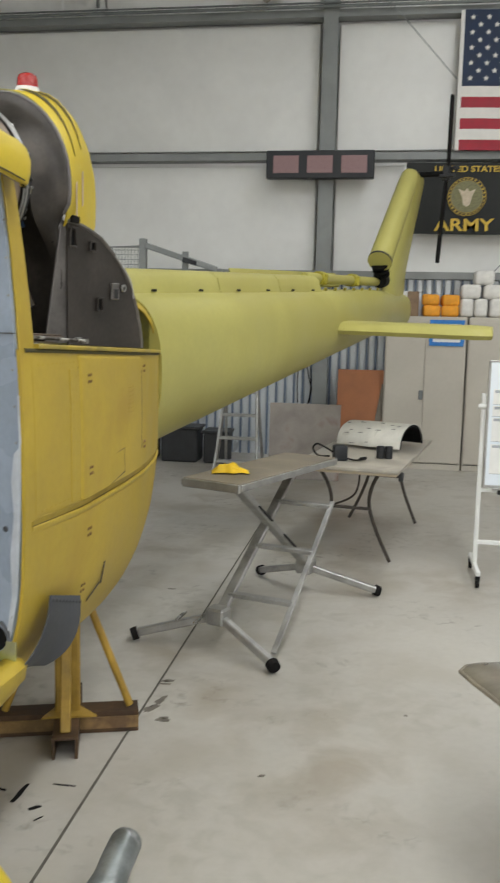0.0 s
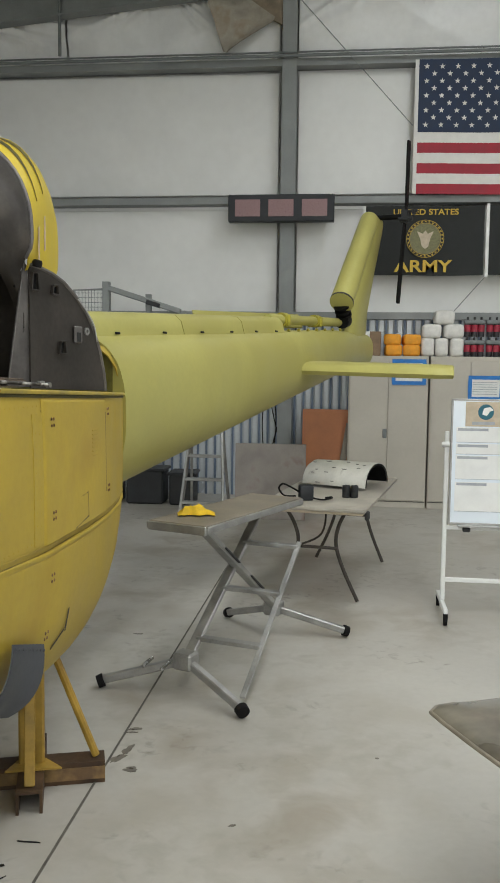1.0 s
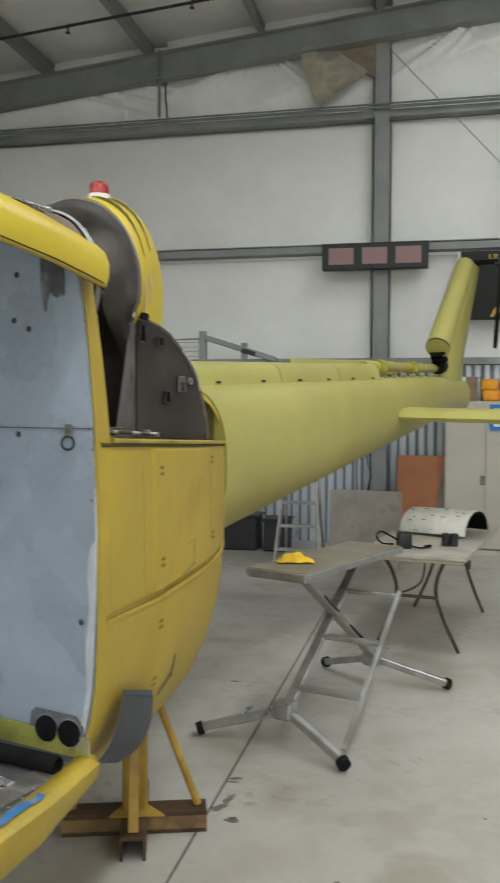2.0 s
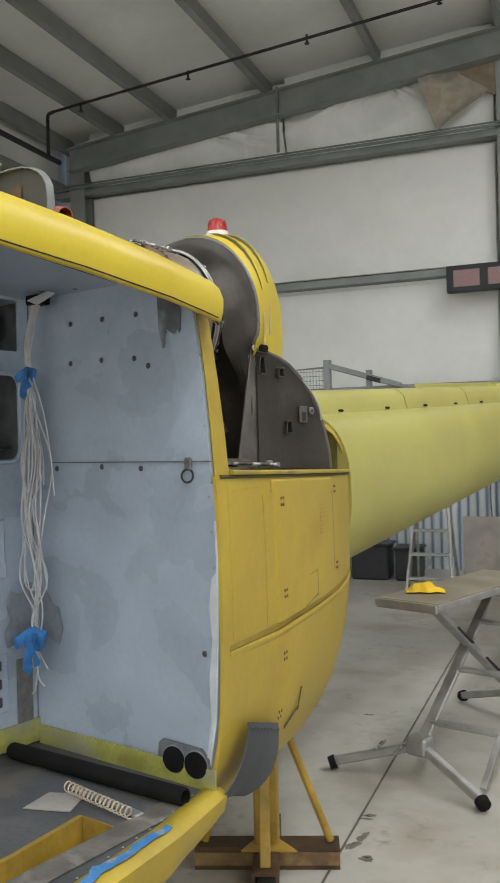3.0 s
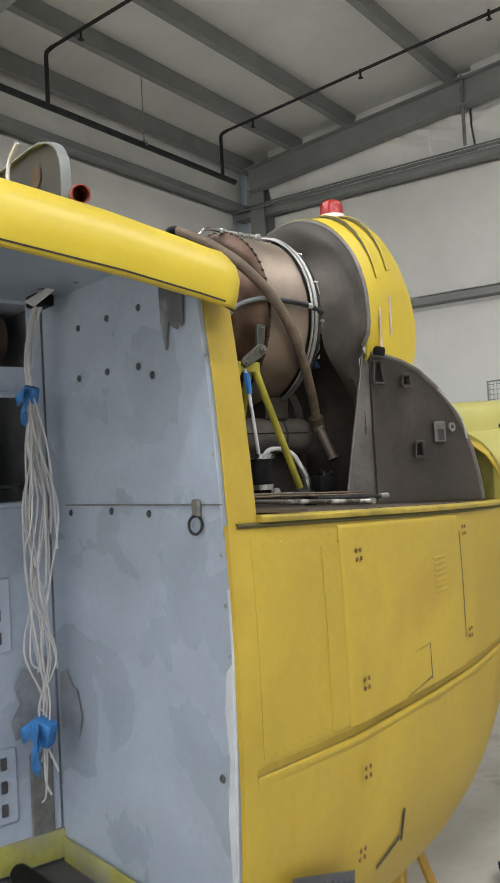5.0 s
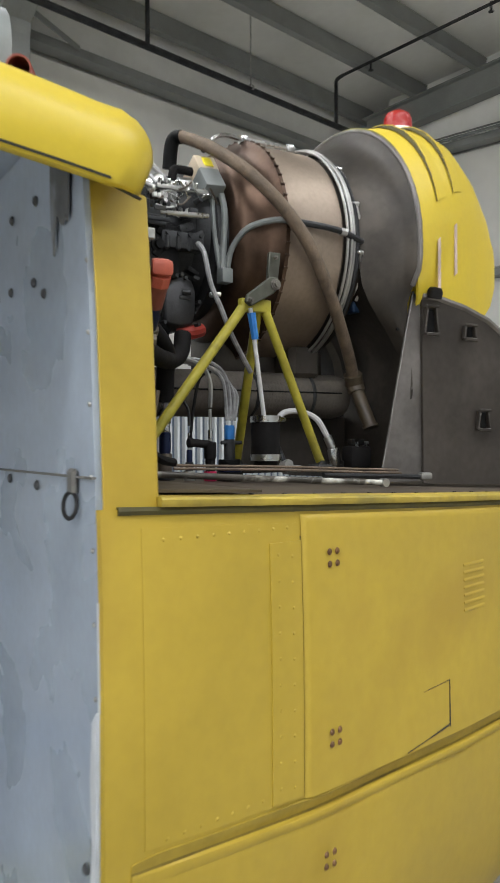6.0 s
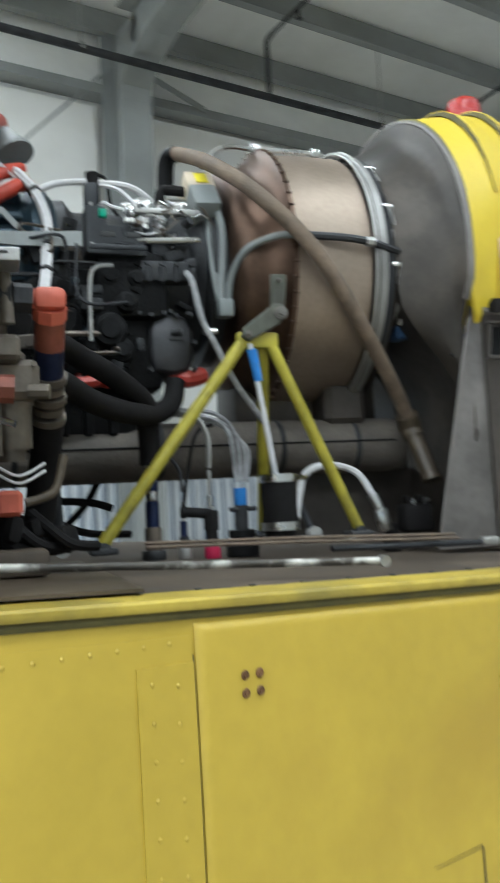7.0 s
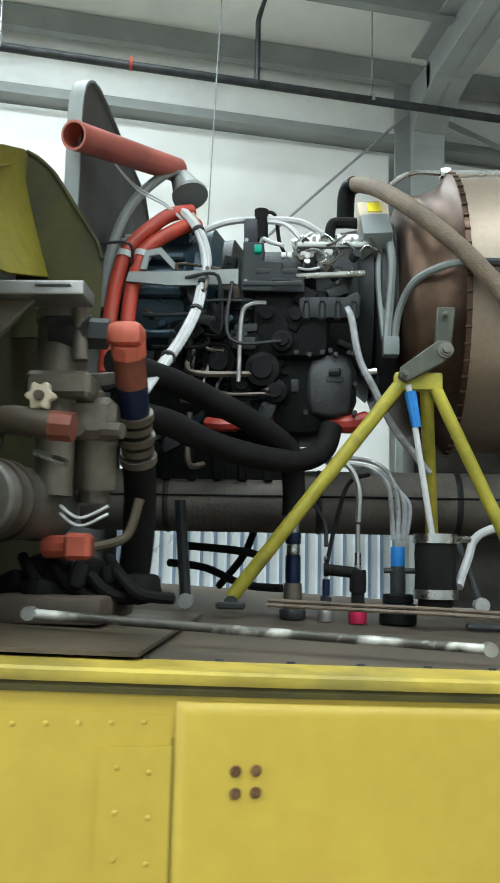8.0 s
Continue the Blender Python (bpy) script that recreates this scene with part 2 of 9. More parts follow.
    frosted=surf("frosted_roof_sheet", (0.8, 0.8, 0.78), 0.6, vary=0.03, scale=3),
    fastener=surf("rusty_fastener", (0.20, 0.10, 0.04), 0.55, metal=0.2, vary=0.4, scale=60),
    former=surf("dusty_grey_composite", (0.045, 0.042, 0.038), 0.6, vary=0.3, scale=9, bump=0.04),
    rimtan=surf("dull_rim", (0.24, 0.21, 0.16), 0.5, vary=0.25, scale=15),
    seal_dark=surf("dark_olive_seal", (0.085, 0.072, 0.018), 0.7, vary=0.3, scale=20),
    accu=surf("oily_grey_canister", (0.16, 0.148, 0.13), 0.5, metal=0.4, vary=0.3, scale=12, stain=(0.10, 0.07, 0.05), stain_at=0.58),
    deckmetal=surf("grimy_deck_metal", (0.088, 0.066, 0.045), 0.75, metal=0.0, vary=0.35, scale=7, fine=60, bump=0.04, stain=(0.115, 0.092, 0.07), stain_at=0.60),
    grime=surf("grimy_torn_film", (0.42, 0.38, 0.31), 0.6, vary=0.3, scale=3, fine=20, bump=0.1, stain=(0.28, 0.22, 0.15), stain_at=0.52),
    # skin yellow darkened as if facing down, plus grime stains
    yellow_shade=surf("shaded_grimy_yellow", (0.40, 0.285, 0.032), 0.55, vary=0.2, scale=7, stain=(0.29, 0.205, 0.03), stain_at=0.55, stain_scale=5),
    blue_dark=surf("dull_blue_plastic", (0.022, 0.06, 0.14), 0.5, vary=0.25, scale=20),
    hydro=surf("oily_grey_brown_casting", (0.155, 0.133, 0.107), 0.45, metal=0.4, vary=0.35, scale=11, fine=90, bump=0.05, stain=(0.085, 0.062, 0.045), stain_at=0.55, stain_scale=9),
    orange_dull=surf("grubby_orange_fitting", (0.235, 0.07, 0.045), 0.5, metal=0.3, vary=0.35, scale=14, stain=(0.12, 0.05, 0.03), stain_at=0.55, stain_scale=12),
    ductcloth=surf("dusty_duct_cloth", (0.125, 0.108, 0.092), 0.75, vary=0.3, scale=9, fine=120, bump=0.08, stain=(0.06, 0.052, 0.045), stain_at=0.58, stain_scale=6),
    # olive-gold tone: the roof's yellow with shade put into it
    roof_yellow_shaded=surf("shaded_yellow_paint", (0.20, 0.165, 0.012), 0.55, vary=0.35, scale=5, stain=(0.09, 0.075, 0.012), stain_at=0.58, stain_scale=5),
    pumpgrey=surf("grey_pump_casting", (0.045, 0.045, 0.048), 0.48, metal=0.3, vary=0.3, scale=12, fine=100, bump=0.06),
    flake=surf("flaked_grey_paint", (0.16, 0.165, 0.175), 0.6, vary=0.35, scale=14, stain=(0.26, 0.285, 0.32), stain_at=0.52, stain_scale=16),
    levergreen=surf("dull_green_lever", (0.085, 0.088, 0.068), 0.5, metal=0.2, vary=0.3, scale=16, stain=(0.05, 0.045, 0.035), stain_at=0.56, stain_scale=12),
    shieldmetal=surf("sooty_brown_shield", (0.050, 0.042, 0.035), 0.46, metal=0.35, vary=0.45, scale=5, fine=50, bump=0.05, stain=(0.095, 0.08, 0.066), stain_at=0.56, stain_scale=5),
    yellow_sill=surf("handled_yellow_paint", (0.50, 0.36, 0.035), 0.5, vary=0.16, scale=5, bump=0.03, stain=(0.36, 0.26, 0.04), stain_at=0.58, stain_scale=5),
    scraped=surf("scraped_blue_grey", (0.265, 0.292, 0.335), 0.6, vary=0.35, scale=9, stain=(0.20, 0.215, 0.24), stain_at=0.52, stain_scale=9),
    groove=surf("grimy_shadow_groove", (0.23, 0.165, 0.024), 0.6, vary=0.3, scale=9, stain=(0.10, 0.075, 0.02), stain_at=0.56, stain_scale=7),
    seam=surf("dark_panel_seam", (0.13, 0.098, 0.02), 0.7, vary=0.3, scale=20),
    scuff=surf("scuffed_bare_paint", (0.17, 0.165, 0.155), 0.6, vary=0.3, scale=30),
    scuffstrip=surf("scuffed_grey_strip", (0.15, 0.135, 0.115), 0.7, vary=0.4, scale=9, stain=(0.27, 0.25, 0.22), stain_at=0.54, stain_scale=12),
    wellpaint=surf("dirty_ochre_paint", (0.36, 0.23, 0.03), 0.55, vary=0.3, scale=6, stain=(0.12, 0.08, 0.03), stain_at=0.55),
    tape=surf("patchy_blue_tape", (0.06, 0.22, 0.50), 0.6, vary=0.25, scale=18, stain=(0.33, 0.33, 0.24), stain_at=0.53, stain_scale=24),
    tapeblue=surf("crumpled_blue_tape", (0.05, 0.22, 0.55), 0.6, vary=0.35, scale=30, bump=0.06),
    primer_white=surf("pale_chalky_primer", (0.62, 0.65, 0.70), 0.5, vary=0.12, scale=14, stain=(0.40, 0.45, 0.52), stain_at=0.58, stain_scale=10),
    pink=surf("bare_primer_strip", (0.62, 0.48, 0.42), 0.6, vary=0.2, scale=18),
)

# greasy castings and rubber throw back little light
for key in ("yellow", "brightyellow", "lime"):
    M[key].node_tree.nodes["Principled BSDF"].inputs["Specular IOR Level"].default_value = 0.45
for key in ("dark", "dark2", "black"):
    M[key].node_tree.nodes["Principled BSDF"].inputs["Specular IOR Level"].default_value = 0.12

# ---- mesh helpers ----


def box(bm, sx, sy, sz, at=(0, 0, 0), rot=None, bevel=0.0, seg=1):
    made = bmesh.ops.create_cube(bm, size=1.0)["verts"]
    bmesh.ops.scale(bm, vec=(sx, sy, sz), verts=made)
    if bevel:
        edges = list({e for v in made for e in v.link_edges})
        res = bmesh.ops.bevel(bm, geom=edges, offset=bevel, segments=seg, affect="EDGES", profile=0.5)
        made = list({v for f in res["faces"] for v in f.verts} | {v for v in made if v.is_valid})
    if rot is not None:
        bmesh.ops.rotate(bm, verts=made, matrix=rot)
    bmesh.ops.translate(bm, vec=at, verts=made)
    return bm


def rz(*deg):
    return Euler([radians(a) for a in deg]).to_matrix()


def cyl(bm, a, b, r0, r1=None, seg=16, caps=True):
    a, b = Vector(a), Vector(b)
    d = b - a
    m = Matrix.Translation((a + b) / 2) @ d.to_track_quat("Z", "Y").to_matrix().to_4x4()
    bmesh.ops.create_cone(bm, cap_ends=caps, segments=seg, radius1=r0, radius2=r0 if r1 is None else r1, depth=d.length, matrix=m)
    return bm


def smooth_path(points, steps=6):
    pts = [Vector(p) for p in points]
    if len(pts) < 3:
        return pts
    out = []
    for i in range(len(pts) - 1):
        p0, p1, p2, p3 = pts[max(i - 1, 0)], pts[i], pts[i + 1], pts[min(i + 2, len(pts) - 1)]
        for k in range(steps):
            t = k / steps
            out.append(0.5 * (2 * p1 + (p2 - p0) * t + (2 * p0 - 5 * p1 + 4 * p2 - p3) * t * t + (3 * p1 - p0 - 3 * p2 + p3) * t ** 3))
    out.append(pts[-1])
    return out


def tube(bm, points, r, seg=8, steps=6, curved=True):
    """A round tube along points; r is a radius or one per point of the path."""
    pts = smooth_path(points, steps) if curved else [Vector(p) for p in points]
    rings, up = [], None
    for i, p in enumerate(pts):
        d = (pts[min(i + 1, len(pts) - 1)] - pts[max(i - 1, 0)]).normalized()
        if up is None:
            up = d.orthogonal().normalized()
        up = (up - d * up.dot(d)).normalized()
        side = d.cross(up)
        rad = r(i / max(1, len(pts) - 1)) if callable(r) else r
        rings.append([bm.verts.new(p + (up * math.cos(a) + side * math.sin(a)) * rad) for a in [2 * math.pi * k / seg for k in range(seg)]])
    for a, b in zip(rings, rings[1:]):
        for k in range(seg):
            bm.faces.new((a[k], a[(k + 1) % seg], b[(k + 1) % seg], b[k]))
    bm.faces.new(rings[0][::-1])
    bm.faces.new(rings[-1])
    return bm


def loft(bm, sections, closed=False, cap=False):
    rows = [[bm.verts.new(p) for p in s] for s in sections]
    n = len(rows[0])
    for a, b in zip(rows, rows[1:]):
        for k in range(n if closed else n - 1):
            bm.faces.new((a[k], a[(k + 1) % n], b[(k + 1) % n], b[k]))
    if cap:
        bm.faces.new(rows[0][::-1])
        bm.faces.new(rows[-1])
    return bm


def lathe(bm, profile, origin, axis=(0, 1, 0), seg=48, a0=0.0, a1=360.0):
    """Turns (radius, along) pairs round an axis."""
    axis = Vector(axis).normalized()
    s1 = axis.orthogonal().normalized()
    s2 = axis.cross(s1)
    full = abs(a1 - a0) >= 359.9
    n = seg if full else seg + 1
    rings = []
    for k in range(n):
        a = radians(a0 + (a1 - a0) * k / seg)
        rings.append([Vector(origin) + axis * h + (s1 * math.cos(a) + s2 * math.sin(a)) * r for r, h in profile])
    return loft(bm, rings + ([rings[0]] if full else []))


def prism(bm, outline, thick, m=None):
    """A flat plate of any outline in x and y, with thickness along z."""
    lo = [bm.verts.new((x, y, -thick / 2)) for x, y in outline]
    hi = [bm.verts.new((x, y, thick / 2)) for x, y in outline]
    bm.faces.new(lo[::-1])
    bm.faces.new(hi)
    for k in range(len(lo)):
        j = (k + 1) % len(lo)
        bm.faces.new((lo[k], lo[j], hi[j], hi[k]))
    if m is not None:
        bmesh.ops.transform(bm, matrix=m, verts=lo + hi)
    return bm


def finish(name, bm, material, smooth=35.0, thick=0.0, bevel=0.0):
    bmesh.ops.remove_doubles(bm, verts=bm.verts, dist=1e-5)
    bmesh.ops.recalc_face_normals(bm, faces=bm.faces)
    me = bpy.data.meshes.new(name)
    bm.to_mesh(me)
    bm.free()
    me.materials.append(M[material])
    if smooth:
        me.polygons.foreach_set("use_smooth", [True] * len(me.polygons))
        me.set_sharp_from_angle(angle=radians(smooth))
    ob = new(name, me)
    if thick:
        md = ob.modifiers.new("thickness", "SOLIDIFY")
        md.thickness, md.offset = thick, -1.0
        if smooth and name not in ("roof_shell", "sill_skin"):
            cut = ob.modifiers.new("crisp_rim", "EDGE_SPLIT")
            cut.split_angle = radians(smooth)
    if bevel:
        md = ob.modifiers.new("bevel", "BEVEL")
        md.width, md.segments, md.limit_method, md.angle_limit = bevel, 2, "ANGLE", radians(40)
    return ob


def part(name, bm, material, parent, label="", smooth=35.0, thick=0.0, bevel=0.0):
    ob = finish(name, bm, material, smooth, thick, bevel)
    ob.parent = parent
    return tagged(ob, label)


def thing(name, m, label, category, group="", kind=""):
    ob = new(name)
    ob.empty_display_size = 0.1
    ob.matrix_world = m
    return tagged(ob, label, category, group, kind)


def single(name, bm, material, label, category, group="", kind="", smooth=35.0, thick=0.0, bevel=0.0, m=None):
    ob = finish(name, bm, material, smooth, thick, bevel)
    if m is not None:
        ob.matrix_world = m
    return tagged(ob, label, category, group, kind)


def B():
    return bmesh.new()


def lettering(name, body, size, m, material, parent, label=""):
    """Text in the built-in font as a thin mesh."""
    cu = bpy.data.curves.new(name, "FONT")
    cu.body, cu.size, cu.align_x, cu.align_y, cu.extrude = body, size, "CENTER", "CENTER", 0.002
    cu.offset = size * 0.022
    ob = new(name, cu)
    dg = bpy.context.evaluated_depsgraph_get()
    me = bpy.data.meshes.new_from_object(ob.evaluated_get(dg))
    bpy.data.objects.remove(ob)
    me.materials.clear()
    me.materials.append(M[material])
    t = new(name, me)
    t.parent = parent
    t.matrix_local = m
    return tagged(t, label)

# ---- the hangar ----
XL, XR, YF, YB = -6.98, 14.0, 10.5, -14.0
RIDGE = 3.5


def roof_z(x):
    return 6.62 - 0.097 * abs(x - RIDGE) + 0.62


def structure(name, bm, material, label, category, **kw):
    return single(name, bm, material, label, category, kind="structure", **kw)


floor_ob = structure("floor", box(B(), XR - XL + 0.4, YF - YB + 0.4, 0.2, ((XL + XR) / 2, (YF + YB) / 2, -0.1)), "concrete",
                     "smooth stained grey concrete hangar floor with saw-cut joints", "floor", smooth=0)
bm = B()
for x in (-0.748, 5.0, -6.4):
    box(bm, 0.009, YF - YB, 0.004, (x, (YF + YB) / 2, 0.0015))
part("joint", bm, "joint", floor_ob, "thin dark saw-cut joint line", smooth=0)

# end wall: siding below, liner panels between the girts, draped film above
bm = B()
box(bm, XR - XL, 0.2, 7.6, ((XL + XR) / 2, YF + 0.22, 3.8))
wall_north = structure("wall_north", bm, "liner", "white insulated metal end wall of the hangar", "wall", smooth=0)
bm = B()
box(bm, 0.2, YF - YB + 0.6, 6.6, (XL - 0.22, (YF + YB) / 2, 3.3))
wall_west = structure("wall_west", bm, "liner", "white insulated metal side wall of the hangar", "wall", smooth=0)
bm = B()
for y0, y1, z0, z1 in ((YB, -8.2, 0, 6.8), (4.2, YF, 0, 6.8), (-8.2, 4.2, 4.8, 6.8)):
    box(bm, 0.2, y1 - y0, z1 - z0, (XR + 0.1, (y0 + y1) / 2, (z0 + z1) / 2))
structure("wall_east", bm, "liner", "white insulated wall with a wide open doorway", "wall", smooth=0)
bm = B()
for x0, x1, z0, z1 in ((XL, -3.0, 0, 7.4), (11.0, XR, 0, 7.4), (-3.0, 11.0, 5.0, 7.4)):
    box(bm, x1 - x0, 0.2, z1 - z0, ((x0 + x1) / 2, YB - 0.1, (z0 + z1) / 2))
structure("wall_south", bm, "liner", "white insulated wall with the wide open hangar door", "wall", smooth=0)


def corrugated(name, length, height, parent, m, pitch=0.115, rise=0.02):
    """Ribbed metal siding: bright flats with darker ribs between."""
    prof, x = [], 0.0
    while x < length:
        prof += [(x, 0), (x + pitch * 0.50, 0), (x + pitch * 0.62, rise), (x + pitch * 0.88, rise)]
        x += pitch
    bm = B()
    loft(bm, [[Vector((px, -py, 0)) for px, py in prof], [Vector((px, -py, height)) for px, py in prof]])
    ob = part(name, bm, "siding", parent, "ribbed galvanised siding", smooth=0, thick=0.002)
    ob.matrix_world = m
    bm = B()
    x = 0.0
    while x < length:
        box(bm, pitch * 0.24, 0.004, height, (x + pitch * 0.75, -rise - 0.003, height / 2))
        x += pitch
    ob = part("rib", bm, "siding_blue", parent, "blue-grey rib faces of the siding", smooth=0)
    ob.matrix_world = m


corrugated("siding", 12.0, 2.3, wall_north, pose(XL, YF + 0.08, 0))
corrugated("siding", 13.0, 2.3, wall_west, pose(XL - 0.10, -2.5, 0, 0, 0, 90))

# liner panels, one between each pair of columns and girts
for x0, x1 in ((-6.42, -0.70), (-0.46, 5.1)):
    for z0, z1 in ((2.35, 3.66), (3.84, 5.33)):
        part("liner_panel", box(B(), x1 - x0, 0.03, z1 - z0, ((x0 + x1) / 2, YF - 0.01, (z0 + z1) / 2), bevel=0.008), "liner", wall_north, smooth=0)
for y0, y1 in ((-0.6, 4.64), (4.88, 10.2)):
    for z0, z1 in ((2.35, 3.66), (3.84, 5.42)):
        part("liner_panel", box(B(), 0.03, y1 - y0, z1 - z0, (XL + 0.01, (y0 + y1) / 2, (z0 + z1) / 2), bevel=0.008), "liner", wall_west, smooth=0)


# pulled creases of the film: both ends, across and up the wall, and the depth
PULLS = [((0.56, 6.40), (0.19, 6.03), 0.030), ((0.45, 6.40), (-0.01, 6.10), 0.034), ((0.37, 6.37), (-0.45, 5.85), 0.040), ((0.21, 6.30), (-0.34, 6.15), 0.026), ((0.94, 6.42), (1.15, 6.11), 0.026),
         ((-2.43, 6.15), (-2.68, 5.96), 0.032), ((-2.53, 6.12), (-3.07, 5.92), 0.036), ((-1.91, 6.20), (-1.59, 5.92), 0.038), ((-1.97, 6.18), (-1.67, 5.84), 0.030), ((-1.82, 6.22), (-1.65, 6.07), 0.026),
         ((-4.76, 5.99), (-3.69, 5.69), 0.040), ((-4.37, 6.00), (-3.50, 5.75), 0.034), ((-5.14, 5.90), (-4.12, 5.96), 0.030), ((-4.06, 6.01), (-3.13, 5.93), 0.030)]


def pulled(x, z):
    d = 0.0
    for (xa, za), (xb, zb), deep in PULLS:
        ex, ez = xb - xa, zb - za
        t = min(1.0, max(0.0, ((x - xa) * ex + (z - za) * ez) / (ex * ex + ez * ez)))
        away = math.hypot(x - xa - t * ex, z - za - t * ez)
        wide = 0.016 + 0.026 * t
        if away < 3 * wide:
            d += 2.2 * deep * min(1.0, 5 * t) * (1 - 0.7 * t) * math.exp(-(away / wide) ** 2)
    return d


def film(x0, x1, z0, z1, amp, seed, m, material="vinyl"):
    """Slack insulation film: a sheet with diagonal pull folds."""
    bm, nx, nz = B(), 190, 56
    rows = []
    for j in range(nz + 1):
        row = []
        for i in range(nx + 1):
            x, z = x0 + (x1 - x0) * i / nx, z0 + (z1 - z0) * j / nz
            edge = math.sin(math.pi * j / nz)
            q = noise.noise((x * 0.3 + seed, 0.0, 4.0))
            fold = abs(noise.noise((0.6 * x + 0.9 * z * (1 if q > 0 else -1) + seed, 0.12 * x - 0.3 * z, seed)))
            crease = sum(max(0.0, 1 - 5 * abs(noise.noise((a * x + b * z + seed + c, 0.1 * x - 0.2 * z, c)))) ** 2 for a, b, c in ((0.55, 1.2, 0.0), (0.45, -1.4, 5.0)))
            d = amp * edge * (0.8 * noise.noise((x * 0.6 + seed, z * 0.8, seed)) + 0.5 * fold + 0.28 * crease)
            row.append(Vector((x, -abs(edge) * amp * 0.5 - d - (pulled(x, z) if amp > 0.1 else 0.0), z)))
        rows.append(row)
    loft(bm, rows)
    ob = part("insulation_film", bm, material, wall_north, "slack wrinkled white insulation film", smooth=60)
    ob.matrix_world = m
    return ob


for k, (x0, x1) in enumerate(((-6.42, -3.42), (-3.40, -0.70), (-0.46, 2.3), (2.3, 5.1))):
    film(x0, x1, 5.47, roof_z((x0 + x1) / 2) + 0.1, 0.14, k * 3.7, pose(0, YF - 0.02, 0))
ob = film(-0.6, 10.4, 5.58, 6.3, 0.04, 21.0, pose(XL + 0.03, 0, 0, 0, 0, 90))
ob.parent = wall_west
part("torn_patch", prism(B(), [(-1.45, 6.40), (-0.66, 6.42), (-0.66, 5.84), (-0.84, 5.93), (-1.02, 6.04), (-1.18, 6.20)], 0.03, pose(0, YF - 0.20, 0, 90, 0, 0)), "torn", wall_north, "brown insulation showing through a tear", smooth=0)
bm, rows = B(), []
for j in range(13):
    t = j / 12
    left = Vector((-1.62, 0, 6.25)).lerp(Vector((-1.365, 0, 5.50)), t)
    right = Vector((-1.16, 0, 6.22)).lerp(Vector((-0.71, 0, 5.86)), min(1.0, t * 1.6)) if t < 0.625 else Vector((-0.71, 0, 5.86)).lerp(Vector((-1.27, 0, 5.515)), (t - 0.625) / 0.375)
    rows.append([left.lerp(right, q) + Vector((0.012 * noise.noise((q * 4, t * 5, 1.0)), -0.05 - 0.05 * math.sin(5 * q + 3 * t) - 0.04 * noise.noise((q * 3, t * 3, 7.0)) - 0.05 * t, 0.012 * noise.noise((q * 6, t * 4, 3.0)))) for q in [k / 12 for k in range(13)]])
loft(bm, rows)
ob = part("torn_flap", bm, "grime", wall_north, "grimy flap of torn film hanging down", thick=0.004, smooth=60)
ob.matrix_world = pose(0, YF - 0.24, 0)


def ibeam(bm, a, b, w, d, up=(0, 0, 1), tf=0.018, tw=0.012):
    """An I section from a to b; w across the flanges, d deep along up."""
    a, b, up = Vector(a), Vector(b), Vector(up)
    f = (b - a).normalized()
    s = f.cross(up).normalized()
    up = s.cross(f)
    h, q = d / 2, w / 2
    prof = [(-q, -h), (q, -h), (q, -h + tf), (tw / 2, -h + tf), (tw / 2, h - tf), (q, h - tf), (q, h), (-q, h), (-q, h - tf), (-tw / 2, h - tf), (-tw / 2, -h + tf), (-q, -h + tf)]
    loft(bm, [[p + s * x + up * z for x, z in prof] for p in (a, b)], closed=True, cap=True)
    return bm


def zed(bm, a, b, depth, flange=0.07, out=(0, -1, 0)):
    """A girt: a thin channel from a to b, its web upright to the wall."""
    a, b, o = Vector(a), Vector(b), Vector(out)
    z, t = Vector((0, 0, 1)), 0.012
    prof = [(0, -flange / 2), (depth, -flange / 2), (depth, -flange / 2 + flange), (depth - t, flange / 2), (depth - t, -flange / 2 + t), (0, -flange / 2 + t)]
    loft(bm, [[p + o * x + z * h for x, h in prof] for p in (a, b)], closed=True, cap=True)
    return bm


for z in (2.33, 3.745, 5.40):
    structure("girt", zed(B(), (XL, YF, z), (XR, YF, z), 0.2, 0.085), "grey", "grey painted steel wall girt", "beam", group="wall girts", smooth=0)
for z in (2.33, 3.745, 5.50):
    structure("girt", zed(B(), (XL, YB, z), (XL, YF, z), 0.2, 0.085, (1, 0, 0)), "grey", "grey painted steel wall girt", "beam", group="wall girts", smooth=0)
for x, w in ((-0.565, 0.178), (5.3, 0.2)):
    bm = ibeam(B(), (x, YF - 0.12, 0), (x, YF - 0.12, roof_z(x) - 0.3), w, 0.22, (0, 1, 0))
    structure("column", bm, "grey", "grey painted steel end-wall column", "column", group="steel columns", smooth=0)
structure("column", ibeam(B(), (-6.56, YF - 0.13, 0), (-6.56, YF - 0.13, 5.9), 0.24, 0.24, (0, 1, 0)), "grey", "grey painted steel corner column", "column", group="steel columns", smooth=0)

# end-wall rafter, then the main frames with haunched knees
for s in (-1, 1):
    x0 = XL + 0.35 if s < 0 else XR - 0.3
    structure("end_rafter", ibeam(B(), (x0, YF - 0.3, roof_z(x0) - 0.42), (RIDGE, YF - 0.3, roof_z(RIDGE) - 0.42), 0.18, 0.34), "grey",
              "grey painted steel end rafter", "beam", smooth=0)


